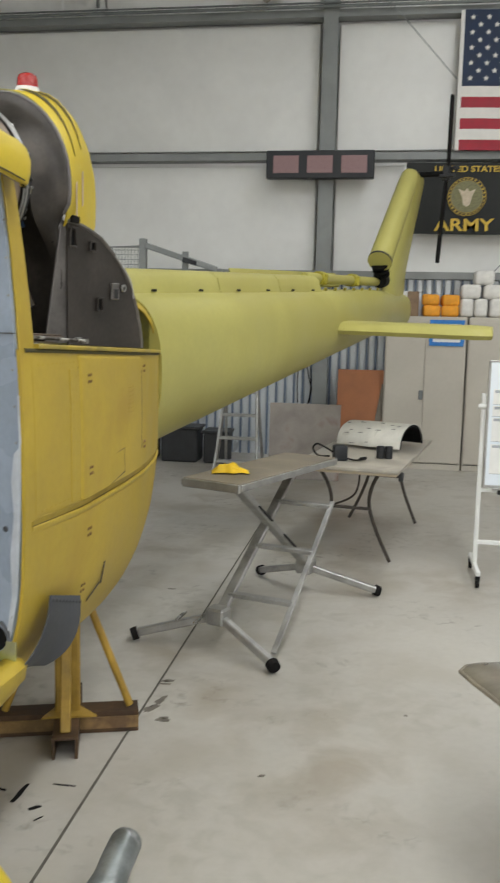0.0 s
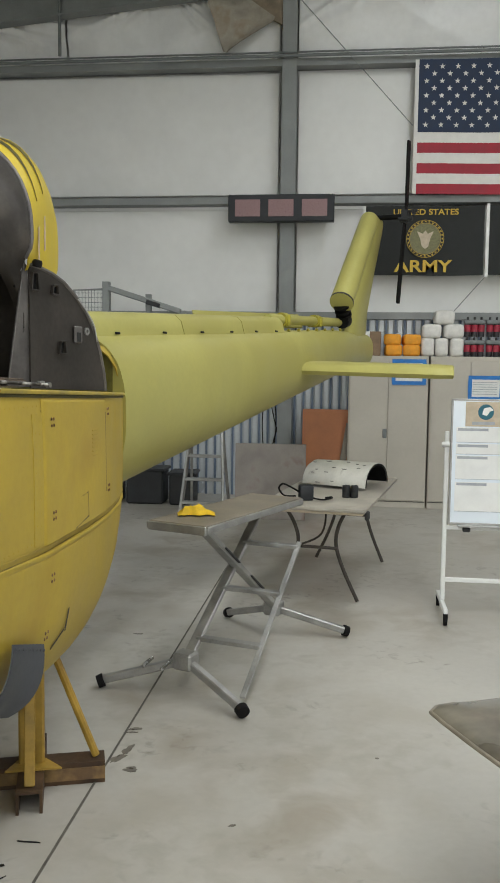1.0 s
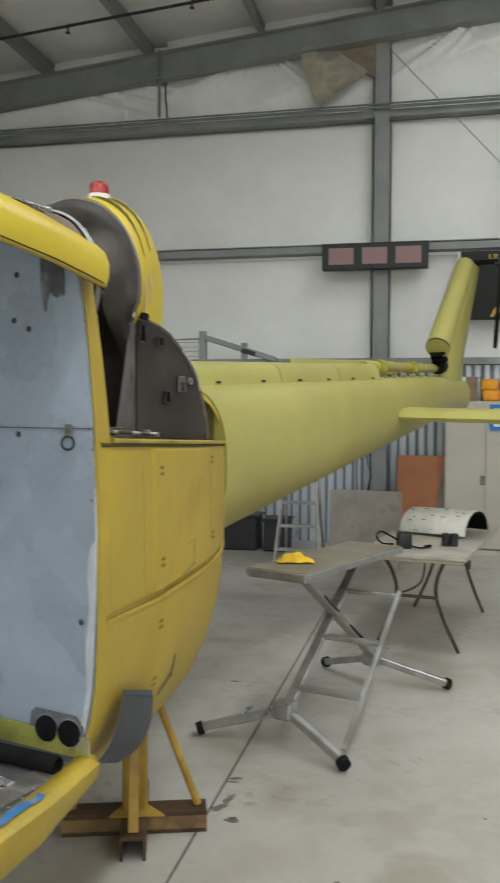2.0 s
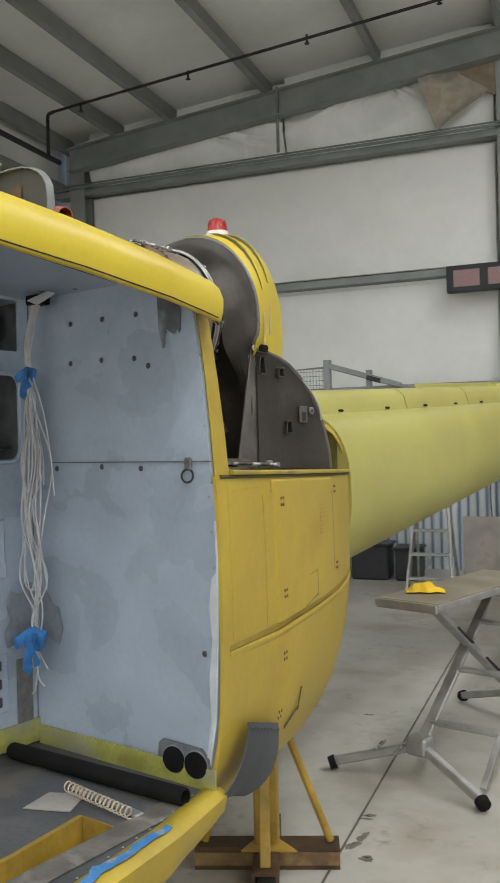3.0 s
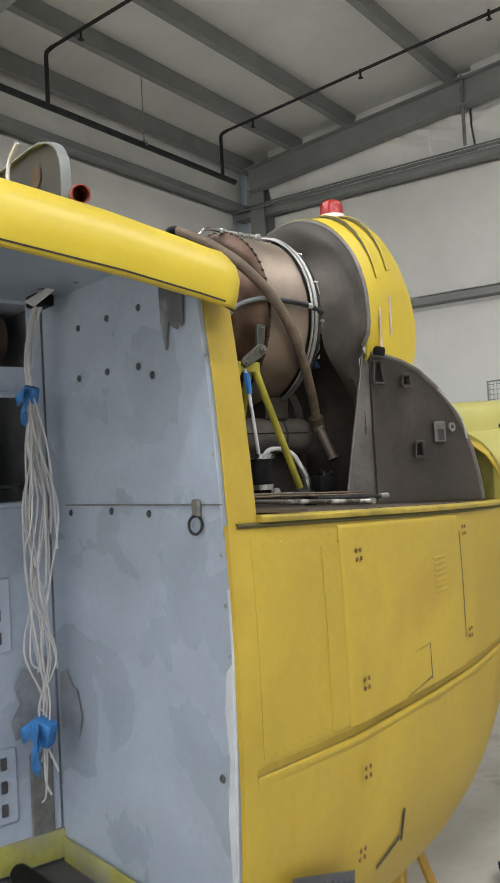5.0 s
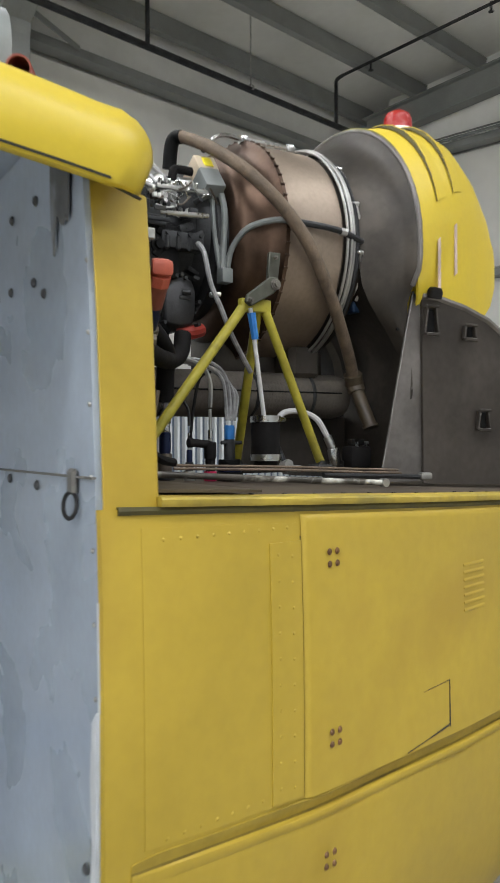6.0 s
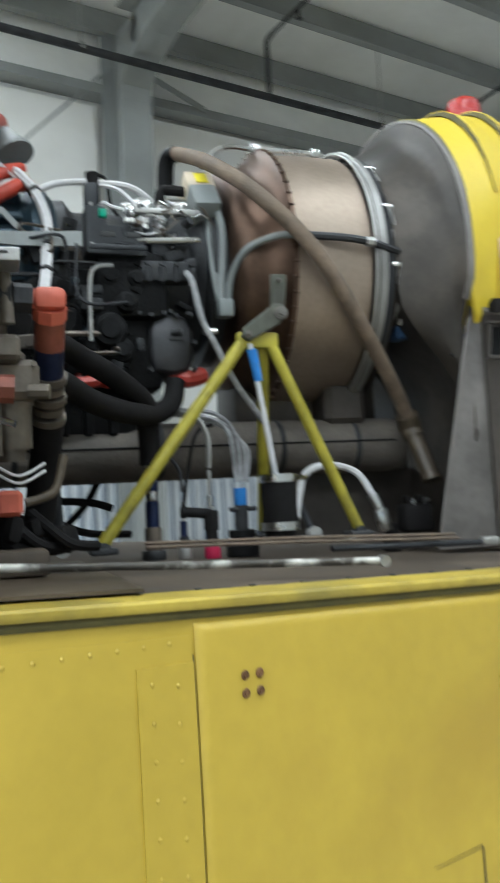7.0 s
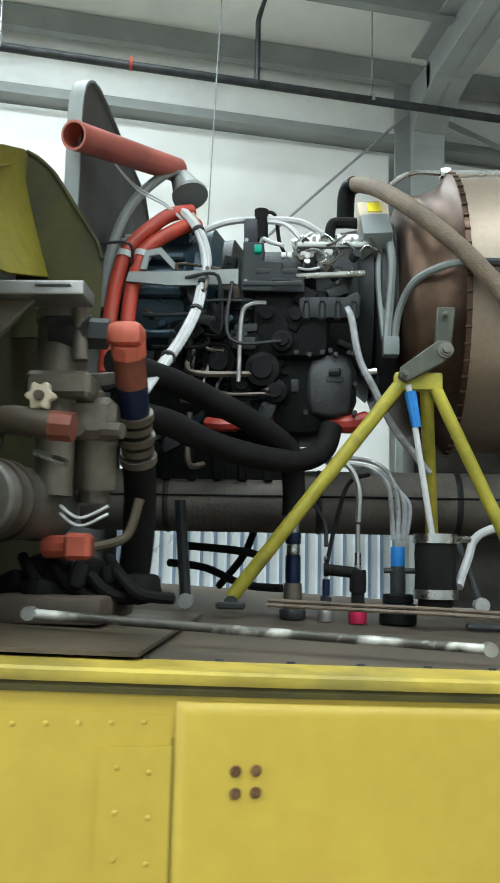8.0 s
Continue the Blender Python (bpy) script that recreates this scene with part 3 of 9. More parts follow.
def main_frame(y):
    fr = thing("portal_frame", pose(0, y, 0), "grey steel portal frame with a haunched knee", "frame", "portal frames", "structure")
    col = B()
    # column: outer flange at the wall, inner flange leaning into the hall
    box(col, 0.02, 0.3, 6.0, (XL + 0.22, 0, 3.0))
    loft(col, [[Vector((x - 0.01, -0.15, z)), Vector((x + 0.01, -0.15, z)), Vector((x + 0.01, 0.15, z)), Vector((x - 0.01, 0.15, z))] for x, z in ((-6.52, 0), (-6.38, 5.25), (-6.36, 5.36))], closed=True, cap=True)
    loft(col, [[Vector((XL + 0.2, -0.007, z)), Vector((x, -0.007, z)), Vector((x, 0.007, z)), Vector((XL + 0.2, 0.007, z))] for x, z in ((-6.52, 0), (-6.37, 5.36), (-6.30, 6.0))], closed=True, cap=True)
    part("post", col, "grey", fr, smooth=0)
    raf = B()
    soff = [(-6.38, 5.34), (-6.22, 5.50), (-5.9, 5.62), (-3.5, 5.98), (-0.5, 6.33), (RIDGE, 6.62)]
    soff += [(2 * RIDGE - x, z) for x, z in soff[-2::-1]]
    loft(raf, [[Vector((x, -0.15, z)), Vector((x, 0.15, z)), Vector((x, 0.15, z + 0.02)), Vector((x, -0.15, z + 0.02))] for x, z in soff], closed=True, cap=True)
    loft(raf, [[Vector((x, -0.007, z)), Vector((x, 0.007, z)), Vector((x, 0.007, roof_z(x) - 0.22)), Vector((x, -0.007, roof_z(x) - 0.22))] for x, z in soff], closed=True, cap=True)
    loft(raf, [[Vector((x, -0.15, roof_z(x) - 0.23)), Vector((x, 0.15, roof_z(x) - 0.23)), Vector((x, 0.15, roof_z(x) - 0.21)), Vector((x, -0.15, roof_z(x) - 0.21))] for x, _ in soff], closed=True, cap=True)
    part("rafter", raf, "grey", fr, smooth=0)
    tail = B()
    box(tail, 0.3, 0.3, 6.0, (XR - 0.25, 0, 3.0))
    part("post", tail, "grey", fr, smooth=0)


for y in (4.76, -0.84, -6.44):
    main_frame(y)

for x in (-6.76, -5.88, -5.02, -3.60, -2.10, -0.62, 0.87, 2.3, 3.5, 4.9, 6.3, 7.7, 9.1, 10.5, 11.9, 13.3):
    bm = B()
    z = roof_z(x) - 0.11
    lo = -0.15
    prof = [(-0.01, lo), (0.08, lo), (0.08, lo + 0.015), (0.01, lo + 0.015), (0.01, 0.095), (-0.055, 0.095), (-0.055, 0.11), (-0.01, 0.11)]
    loft(bm, [[Vector((x + px, y, z + pz)) for px, pz in prof] for y in (YB, YF)], closed=True, cap=True)
    structure("purlin", bm, "grey", "grey steel roof purlin", "beam", group="roof purlins", smooth=0)
bm = B()
cuts = sorted([XL - 0.2, RIDGE, XR + 0.2] + [x for strip in ADDED_SKYLIGHTS for x in strip[:2]])
REACH = {strip[0]: strip[2] for strip in ADDED_SKYLIGHTS}
for x0, x1 in zip(cuts, cuts[1:]):
    spans = [(YB - 0.2, YF + 0.3)]
    if x0 in REACH:
        spans = [(YB - 0.2, -12.0), (REACH[x0], YF + 0.3)]
    for ya, yb in spans:
        loft(bm, [[Vector((x, y, roof_z(x) + dz)) for y, dz in ((ya, 0.0), (yb, 0.0), (yb, 0.12), (ya, 0.12))] for x in (x0, x1)], closed=True, cap=True)
structure("ceiling", bm, "roofin", "white film-faced roof insulation under the metal roof", "ceiling", smooth=0)
# frosted sheets over the added strips, all out of view
for xa, xb, north, _ in ADDED_SKYLIGHTS:
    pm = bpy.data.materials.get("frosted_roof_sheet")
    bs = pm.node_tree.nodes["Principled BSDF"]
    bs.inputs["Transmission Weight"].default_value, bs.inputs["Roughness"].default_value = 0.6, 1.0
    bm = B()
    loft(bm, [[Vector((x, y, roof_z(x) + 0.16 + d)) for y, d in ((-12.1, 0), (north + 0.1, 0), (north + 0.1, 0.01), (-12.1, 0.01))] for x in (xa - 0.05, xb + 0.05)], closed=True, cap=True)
    structure("skylight", bm, "frosted", "added frosted translucent roof sheet, out of view", "skylight", smooth=0)

# sprinkler main along the side wall, with branches up to the roof
pipe = thing("sprinkler_pipe", pose(0, 0, 0), "dark painted sprinkler main with branch pipes", "pipe", kind="structure")
part("main_pipe", cyl(B(), (-6.1, YB + 0.1, 5.45), (-6.1, 9.1, 5.43), 0.034), "dark2", pipe)
for y in (-2.3, 0.4, 3.17, 6.0, 8.85):
    bm = B()
    tube(bm, [(-6.1, y, 5.45), (-6.1, y, 5.9)], 0.022, curved=False)
    tube(bm, [(-6.1, y, 5.88), (-6.09, y, 5.97), (-6.0, y, 6.0)], 0.022)
    tube(bm, [(-6.0, y, 6.0), (2.0, y, 6.0 + 0.097 * 7.0)], 0.018, curved=False)
    for k in range(5):
        x = -5.6 + 1.5 * k
        cyl(bm, (x, y, 6.0 + 0.097 * (x + 6)), (x, y, 5.9 + 0.097 * (x + 6)), 0.013)
        cyl(bm, (x, y, 5.90 + 0.097 * (x + 6)), (x, y, 5.895 + 0.097 * (x + 6)), 0.03)
    part("branch_pipe", bm, "dark2", pipe)
for y in (1.2, 4.14, 7.4):
    bm = B()
    cyl(bm, (-6.1, y, 5.45), (-6.1, y, roof_z(-6.1)), 0.006, seg=6)
    lathe(bm, [(0.036, -0.012), (0.042, -0.012), (0.042, 0.012), (0.036, 0.012)], (-6.1, y, 5.45), (0, 1, 0), 16)
    part("hanger", bm, "alu", pipe)
bm = B()
lathe(bm, [(0.036, -0.012), (0.05, -0.012), (0.05, 0.012), (0.036, 0.012)], (-6.1, 2.17, 5.45), (0, 1, 0), 16)
part("coupling", bm, "red_hose", pipe, "red grooved coupling")
structure("brace_rod", cyl(B(), (-6.70, 4.703, 5.70), (-6.70, -0.49, 0.5), 0.012, seg=8), "grey", "diagonal steel bracing rod", "rod")
structure("fly_brace", box(B(), 0.012, 0.82, 0.06, (-6.6, 5.33, 5.525), rz(0, 0, 24), 0.002), "grey", "short steel brace from column to girt", "brace")
structure("brace_rod", cyl(B(), (-0.47, YF - 0.34, 6.12), (0.93, YF - 0.34, 4.582), 0.006, seg=8), "grey", "thin diagonal bracing rod", "rod")
bm = B()
tube(bm, [(-6.0, 2.86, roof_z(-6.0)), (-6.0, 2.80, 4.6), (-6.0, 2.76, 3.2)], 0.0055)
single("hanging_cable", bm, "grey_light", "thin grey cable hanging from the roof", "cable", kind="structure")
structure("flag_cord", cyl(B(), (1.85, YF - 0.24, 2.80), (1.44, YF - 0.24, 2.32), 0.005, seg=6), "grey", "thin cord slanting down from a flag", "cord")
bm = B()
lathe(bm, [(0.17 + 0.011 * math.cos(a), 0.011 * math.sin(a)) for a in [2 * math.pi * k / 8 for k in range(9)]], (-3.56, 7.30, 6.30), (0.06, 0.0, 1), 36)
structure("roof_hoop", bm, "dark2", "thin dark metal hoop hung under the roof", "hoop")
structure("hoop_rod", cyl(B(), (-3.56, 7.47, 6.30), (-3.56, 7.47, roof_z(-3.56)), 0.005, seg=6), "dark2", "thin rod holding a hoop", "rod")
bm = B()
cyl(bm, (-3.42, 10.15, 6.35), (-3.42, 10.15, 5.5), 0.022, seg=8)
structure("conduit", bm, "grey_light", "short grey conduit drop", "conduit")
bm = B()
cyl(bm, (XL, YF - 0.28, 5.45), (XR, YF - 0.28, 5.45), 0.02, seg=8)
cyl(bm, (XL, YF - 0.25, 5.50), (XR, YF - 0.25, 5.50), 0.012, seg=8)
structure("conduit", bm, "grey_light", "grey conduit run along the upper girt", "conduit")

# ---- the helicopter: across x (to its port side), along y (towards the tail), up z ----
heli = thing("helicopter", pose(-1.514, 2.408, 0, 0, 0, -16), "yellow helicopter under restoration with doors and cowlings removed", "helicopter")


def table(rows):
    def f(u):
        if u <= rows[0][0]:
            return rows[0][1]
        for (a, p), (b, q) in zip(rows, rows[1:]):
            if u <= b:
                t = (u - a) / (b - a)
                return p + (q - p) * t
        return rows[-1][1]
    return f


half_width = table([(-3.2, 1.22), (-1.3, 1.17), (-0.9, 1.12), (-0.66, 1.065), (-0.25, 0.972), (0.12, 0.868), (0.45, 0.748), (0.75, 0.61), (1.0, 0.475), (1.22, 0.345)])
belly = table([(-3.2, 0.50), (-0.66, 0.52), (0.0, 0.50), (0.3, 0.51), (0.6, 0.58), (0.9, 0.73), (1.1, 0.87), (1.22, 1.0)])


def deck_z(u):
    return 1.625 - 0.04 * (u + 0.56)


def skin(u, z, off=0.0):
    """The port side's outer skin at a station and a height."""
    w = half_width(u)
    if z >= 1.3:
        v = w * (1 - 0.012 * ((z - 1.3) / 0.33) ** 2)
    else:
        t = min(1.0, (1.3 - z) / (1.3 - belly(u)))
        v = w * (1 - t ** 4) ** 0.25
    return Vector((v + off, u + off * 0.33, z))


belt = table([(-0.66, 1.145), (-0.5, 1.136), (-0.3, 1.128), (0.1, 1.128), (0.45, 1.120), (0.8, 1.108), (1.22, 1.085)])
BAND = 0.007
band_high = table([(-0.64, 0.010), (-0.60, 0.020), (-0.3, 0.023), (0.1, 0.027), (0.5, 0.028), (1.22, 0.020)])
band_deep = table([(-0.66, 0.0), (-0.62, 0.002), (-0.5, BAND * 0.7), (-0.25, BAND), (1.22, BAND)])


def section(u, side=1):
    zt, zb = deck_z(u) - 0.010, belt(u)
    pts = [Vector((side * skin(u, zt + (1.3 - zt) * k / 5).x, u, zt + (1.3 - zt) * k / 5)) for k in range(6)]
    pts += [Vector((side * (skin(u, zb + d).x - o), u, zb + d)) for d, o in ((0.06, 0.0), (band_high(u) + 0.002, 0.0), (0.004, band_deep(u)), (-0.001, band_deep(u)), (-0.013, 0.0))]
    h = 1.3 - belly(u)
    a0 = math.asin(min(1.0, ((1.3 - zb + 0.03) / h) ** 2))
    for k in range(15):
        a = a0 + (math.pi / 2 - a0) * k / 14
        pts.append(Vector((side * half_width(u) * math.cos(a) ** 0.5 if k < 14 else 0.0, u, 1.3 - h * math.sin(a) ** 0.5)))
    return pts


stations = [-0.66, -0.62, -0.6, -0.5, -0.4, -0.25, -0.1, 0.05, 0.2, 0.35, 0.5, 0.62, 0.75, 0.87, 1.0, 1.1, 1.17, 1.22]
bm = B()
loft(bm, [section(u) + section(u, -1)[-2::-1] for u in stations])
part("fuselage_skin", bm, "yellow", heli, "yellow painted skin of the aft fuselage", smooth=50, thick=0.01)


def panel(name, u0, u1, z0, z1, off=0.005, material="yellow", parent=heli, label="", nu=10, nz=8, thick=0.006, soft=0.0):
    """A skin panel standing slightly proud of the fuselage."""
    bm = B()
    fz0 = z0 if callable(z0) else (lambda u: z0)
    fz1 = z1 if callable(z1) else (lambda u: z1)
    rows = []
    marks = [(u0 + (u1 - u0) * i / nu, off) for i in range(nu + 1)]
    if soft:
        marks = [(u0, off * 0.2), (u0 + soft * 0.25, off * 0.62), (u0 + soft * 0.6, off * 0.9), (u0 + soft, off)] + marks[1:]
    for u, o in marks:
        z0u, z1u = fz0(u), fz1(u)
        zs = [(z0u + (z1u - z0u) * j / nz, o) for j in range(nz + 1)]
        if soft:
            zs = zs[:-1] + [(z1u - soft, o), (z1u - soft * 0.6, o * 0.9), (z1u - soft * 0.25, o * 0.62), (z1u, o * 0.2)]
        rows.append([skin(u, z, p) for z, p in zs])
    loft(bm, rows)
    return part(name, bm, material, parent, label, smooth=50, thick=thick)


front_panel = panel("access_panel", -0.60, -0.3095, lambda u: belt(u) + 0.028, lambda u: deck_z(u) - 0.035, 0.0010, label="plain yellow access panel")
door = panel("access_door", -0.306, 0.345, lambda u: belt(u) + 0.027, lambda u: deck_z(u) - 0.022, 0.0074, label="yellow access door with vent slots and latches", nu=16, soft=0.012)
aft_panel = panel("access_panel", 0.357, 0.62, lambda u: belt(u) + 0.028, lambda u: deck_z(u) - 0.04, 0.003, label="narrow yellow access panel")
# dark strip drawn for the shadow line at the door's front step
panel("seam_shadow", -0.3096, -0.3082, 1.165, 1.56, 0.0024, "seam", heli, "thin dark strip for the shadow line before the access door", nu=1, thick=0.001)
panel("seam_shadow", 0.3455, 0.3555, 1.22, deck_z(0.35) - 0.07, 0.0062, "mark", heli, "dark open gap beside the access door", nu=1, thick=0.001)


def fastener_group(u, z, parent, n=2, gap=0.0185):
    for i in range(n):
        for j in range(2):
            p = skin(u + (i - 0.5) * gap, z + (j - 0.5) * gap * 1.05, 0.0085)
            bm = B()
            lathe(bm, [(0.0, 0.002), (0.0025, 0.0025), (0.003, 0.001), (0.0045, 0.0016), (0.0056, 0.0)], p, (1, 0.3, 0), 12)
            part("fastener", bm, "fastener", parent)


for z in (1.521, 1.236):
    fastener_group(-0.243, z, door)
for u, z in ((-0.255, 1.045), (-0.27, 0.865)):
    fastener_group(u, z, heli)
for z in (1.52, 1.23):
    fastener_group(0.385, z, aft_panel)

# vent slots, pressed outwards, and the latch flap with its open gap
for k in range(7):
    bm = B()
    z = 1.468 - k * 0.0145
    loft(bm, [[skin(u, z + 0.004, 0.0065), skin(u, z, 0.0086), skin(u, z - 0.003, 0.0088), skin(u, z - 0.004, 0.0065)] for u in (0.14, 0.16, 0.2, 0.222)], closed=True, cap=True)
    slot = part("vent_slot", bm, "yellow", door)
    bm = B()
    loft(bm, [[skin(u, z - 0.0036, 0.0074), skin(u, z - 0.0062, 0.0074)] for u in (0.142, 0.16, 0.2, 0.22)])
    part("slit", bm, "yellow_shade", slot, thick=0.0008)
foot = lambda u: 1.158 + 0.16 * (u + 0.05)
bm = B()
loft(bm, [[skin(u, foot(u), 0.0096 if u > -0.04 else 0.0074), skin(u, 1.22, 0.0086 if u > -0.04 else 0.0074), skin(u, 1.257 + 0.05 * (u - 0.08), 0.0086 if u > 0.05 else 0.0074)] for u in (-0.05, 0.0, 0.05, 0.081)])
flap = part("latch_flap", bm, "yellow", door, "small spring latch flap standing slightly open", thick=0.003)
bm = B()
loft(bm, [[skin(0.0835, 1.176, 0.0085), skin(0.0835, 1.205, 0.0085), skin(0.0835, 1.258, 0.0085)], [skin(0.0880, 1.170, 0.0085), skin(0.0866, 1.205, 0.0085), skin(0.0850, 1.260, 0.0085)]])
loft(bm, [[skin(u, foot(u) + d, 0.0085) for d in (-0.0014 - 0.034 * max(0.0, u + 0.05), 0.0)] for u in (-0.05, 0.0, 0.05, 0.083)])
loft(bm, [[skin(u, 1.2585 + 0.06 * (u - 0.08) + d, 0.0085) for d in (0.0, 0.0004 + 0.012 * max(0.0, u))] for u in (0.0, 0.03, 0.06, 0.085)])
part("latch_gap", bm, "mark", door, "dark gap round the latch", smooth=0, thick=0.0006)
bm = B()
loft(bm, [[skin(-0.075 + d, z, 0.004) for z in (0.815, 0.895)] for d in (0.0, 0.010)])
loft(bm, [[skin(u, 0.785 + 0.4 * (u + 0.17) + d, 0.004) for d in (0.0, 0.010)] for u in (-0.175, -0.13, -0.08)])
part("latch_gap", bm, "mark", heli, "dark gap round the lower latch", smooth=0, thick=0.001)

# raised belt moulding, its shade-toned step and shadow line, deck lip, rivets
us = [-0.62 + 1.84 * k / 44 for k in range(45)]
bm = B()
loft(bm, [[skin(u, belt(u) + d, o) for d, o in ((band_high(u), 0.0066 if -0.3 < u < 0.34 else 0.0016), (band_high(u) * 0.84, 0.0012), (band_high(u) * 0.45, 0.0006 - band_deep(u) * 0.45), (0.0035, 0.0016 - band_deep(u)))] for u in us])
step = part("belt_step", bm, "yellow_shade", heli, "grimy inward step above the belt line, darkened for shade", thick=0.003)
# groove coloured dark for the crease's shadow and grime
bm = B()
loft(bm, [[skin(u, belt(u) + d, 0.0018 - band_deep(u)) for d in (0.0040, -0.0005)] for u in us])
part("belt_groove", bm, "groove", step, "grimy groove along the belt line, darkened as a shadow line", thick=0.0008)
bm = B()
loft(bm, [[skin(u, belt(u) + d, 0.0006 + (o - 0.0006) * min(1.0, max(0.0, (u + 0.62) / 0.3))) for d, o in ((0.0002, -0.008), (-0.002, 0.0036), (-0.005, 0.0044), (-0.010, 0.004), (-0.014, 0.0026), (-0.018, 0.0004))] for u in us])
part("belt_moulding", bm, "yellow", heli, "thin raised yellow moulding", thick=0.003)
bm = B()
us = [-0.57 + 1.79 * k / 30 for k in range(31)]
loft(bm, [[Vector((skin(u, deck_z(u)).x + o, u, deck_z(u) - 0.008 + d)) for o, d in ((-0.07, 0.014), (0.009, 0.014), (0.012, 0.011), (0.012, 0.004), (0.010, 0.001), (-0.07, 0.001))] for u in us], closed=True, cap=True)
part("deck_lip", bm, "yellow_edge", heli, "yellow deck edge strip")
bm = B()
loft(bm, [[Vector((skin(u, deck_z(u)).x + o, u, deck_z(u) - 0.008 + d)) for o, d in ((-0.002, 0.001), (0.004, 0.001), (0.0065, -0.004), (0.004, -0.0095), (-0.002, -0.0095))] for u in [-0.635, -0.6] + us], closed=True, cap=True)
part("deck_seal", bm, "seal_dark", heli, "dark olive sealing strip under the deck edge")
for u0, u1, zz in ((-0.565, -0.335, 1.574), (-0.565, -0.335, 1.175)):
    for k in range(9):
        u = u0 + (u1 - u0) * k / 8
        bm = B()
        lathe(bm, [(0.0, 0.0011), (0.0018, 0.0008), (0.0030, -0.0002)], skin(u, zz, 0.0013), (1, 0, 0.05), 10)
        part("rivet", bm, "yellow", front_panel, smooth=80)
for k in range(10):
    bm = B()
    lathe(bm, [(0.0, 0.0010), (0.0018, 0.0007), (0.0030, -0.0002)], skin(-0.358, 1.535 - k * 0.039, 0.0036), (1, 0, 0.05), 10)
    part("rivet", bm, "yellow", front_panel, smooth=80)
    bm = B()
    lathe(bm, [(0.0, 0.0010), (0.0018, 0.0007), (0.0030, -0.0002)], skin(-0.329, 1.530 - k * 0.039, 0.0036), (1, 0, 0.05), 10)
    part("rivet", bm, "yellow", front_panel, smooth=80)
panel("doubler_strip", -0.374, -0.3095, 1.162, 1.553, 0.0034, "yellow", front_panel, "riveted doubler strip", nu=3)

# engine deck
bm = B()
loft(bm, [[Vector((s * (skin(u, deck_z(u)).x - 0.03), u, deck_z(u) + 0.004 + d)) for s, d in ((-1, 0), (1, 0), (1, -0.02), (-1, -0.02))] for u in [-0.64] + stations[1:]], closed=True, cap=True)
deck = part("engine_deck", bm, "deckmetal", heli, "dull grey metal engine deck", smooth=0)
bm = B()
loft(bm, [[Vector((v, u, deck_z(u) + 0.018 + d)) for v, d in ((0.34, -0.004), (0.975 - 0.2 * (u + 0.55), -0.004), (0.975 - 0.2 * (u + 0.55), -0.0085), (0.34, -0.0085))] for u in (-0.56, -0.35)], closed=True, cap=True)
part("deck_plate", bm, "plate_brown", deck, "loose brown cover plate")
for k in range(22):
    u = -0.5 + k * 0.075
    bm = B()
    lathe(bm, [(0.0, 0.003), (0.004, 0.003), (0.005, 0.0)], (skin(u, 1.6).x - 0.085, u, deck_z(u) + 0.004), (0, 0, 1), 8)
    part("deck_screw", bm, "dark2", deck)

# cabin: bulkhead, island side wall with its openings, floor, roof, sill
BU = -0.66


def plate_with_holes(outline_u, holes, thick, to_world, name, material, parent, label):
    """A flat sheet with round-cornered openings, cut as real holes."""
    (x0, x1), (y0, y1) = outline_u
    xs = sorted({x0, x1, *[h[0] for h in holes], *[h[1] for h in holes]})
    ys = sorted({y0, y1, *[h[2] for h in holes], *[h[3] for h in holes]})
    bm = B()
    for xa, xb in zip(xs, xs[1:]):
        for ya, yb in zip(ys, ys[1:]):
            cx, cy = (xa + xb) / 2, (ya + yb) / 2
            if any(h[0] < cx < h[1] and h[2] < cy < h[3] for h in holes):
                continue
            bm.faces.new([bm.verts.new(to_world(x, y)) for x, y in ((xa, ya), (xb, ya), (xb, yb), (xa, yb))])
    for h in holes:
        r = min(h[1] - h[0], h[3] - h[2]) * h[4]
        for cx, cy, sx, sy in ((h[0], h[2], 1, 1), (h[1], h[2], -1, 1), (h[1], h[3], -1, -1), (h[0], h[3], 1, -1)):
            arc = [(cx + sx * (r - r * math.sin(a)), cy + sy * (r - r * math.cos(a))) for a in [math.pi / 2 * k / 5 for k in range(6)]]
            bm.faces.new([bm.verts.new(to_world(x, y)) for x, y in [(cx, cy)] + arc])
    return part(name, bm, material, parent, label, smooth=0, thick=thick)


bm = B()
edge = [(0.998, 0.775), (1.036, 0.96), (1.05, 1.18), (1.056, 1.38), (1.052, 1.5), (1.049, 1.595), (1.036, 1.60), (1.032, 1.675), (1.013, 1.89), (0.989, 2.06), (0.94, 2.115), (0.80, 2.20)]
rows = []
for v, z in edge:
    rows.append([Vector((0.30 + (v - 0.30) * k / 10, BU + (0.012 * math.sin(math.pi * k / 10) if z < 1.55 else 0.0), z)) for k in range(11)])
loft(bm, rows)
bulk = part("cabin_bulkhead", bm, "cabin", heli, "blue-grey painted cabin bulkhead with worn patches", smooth=30, thick=0.015)
bm = B()
box(bm, 0.70, 0.0012, 0.003, (0.66, BU + 0.0002, 1.66))
part("seam_strip", bm, "cabin", bulk, smooth=0)
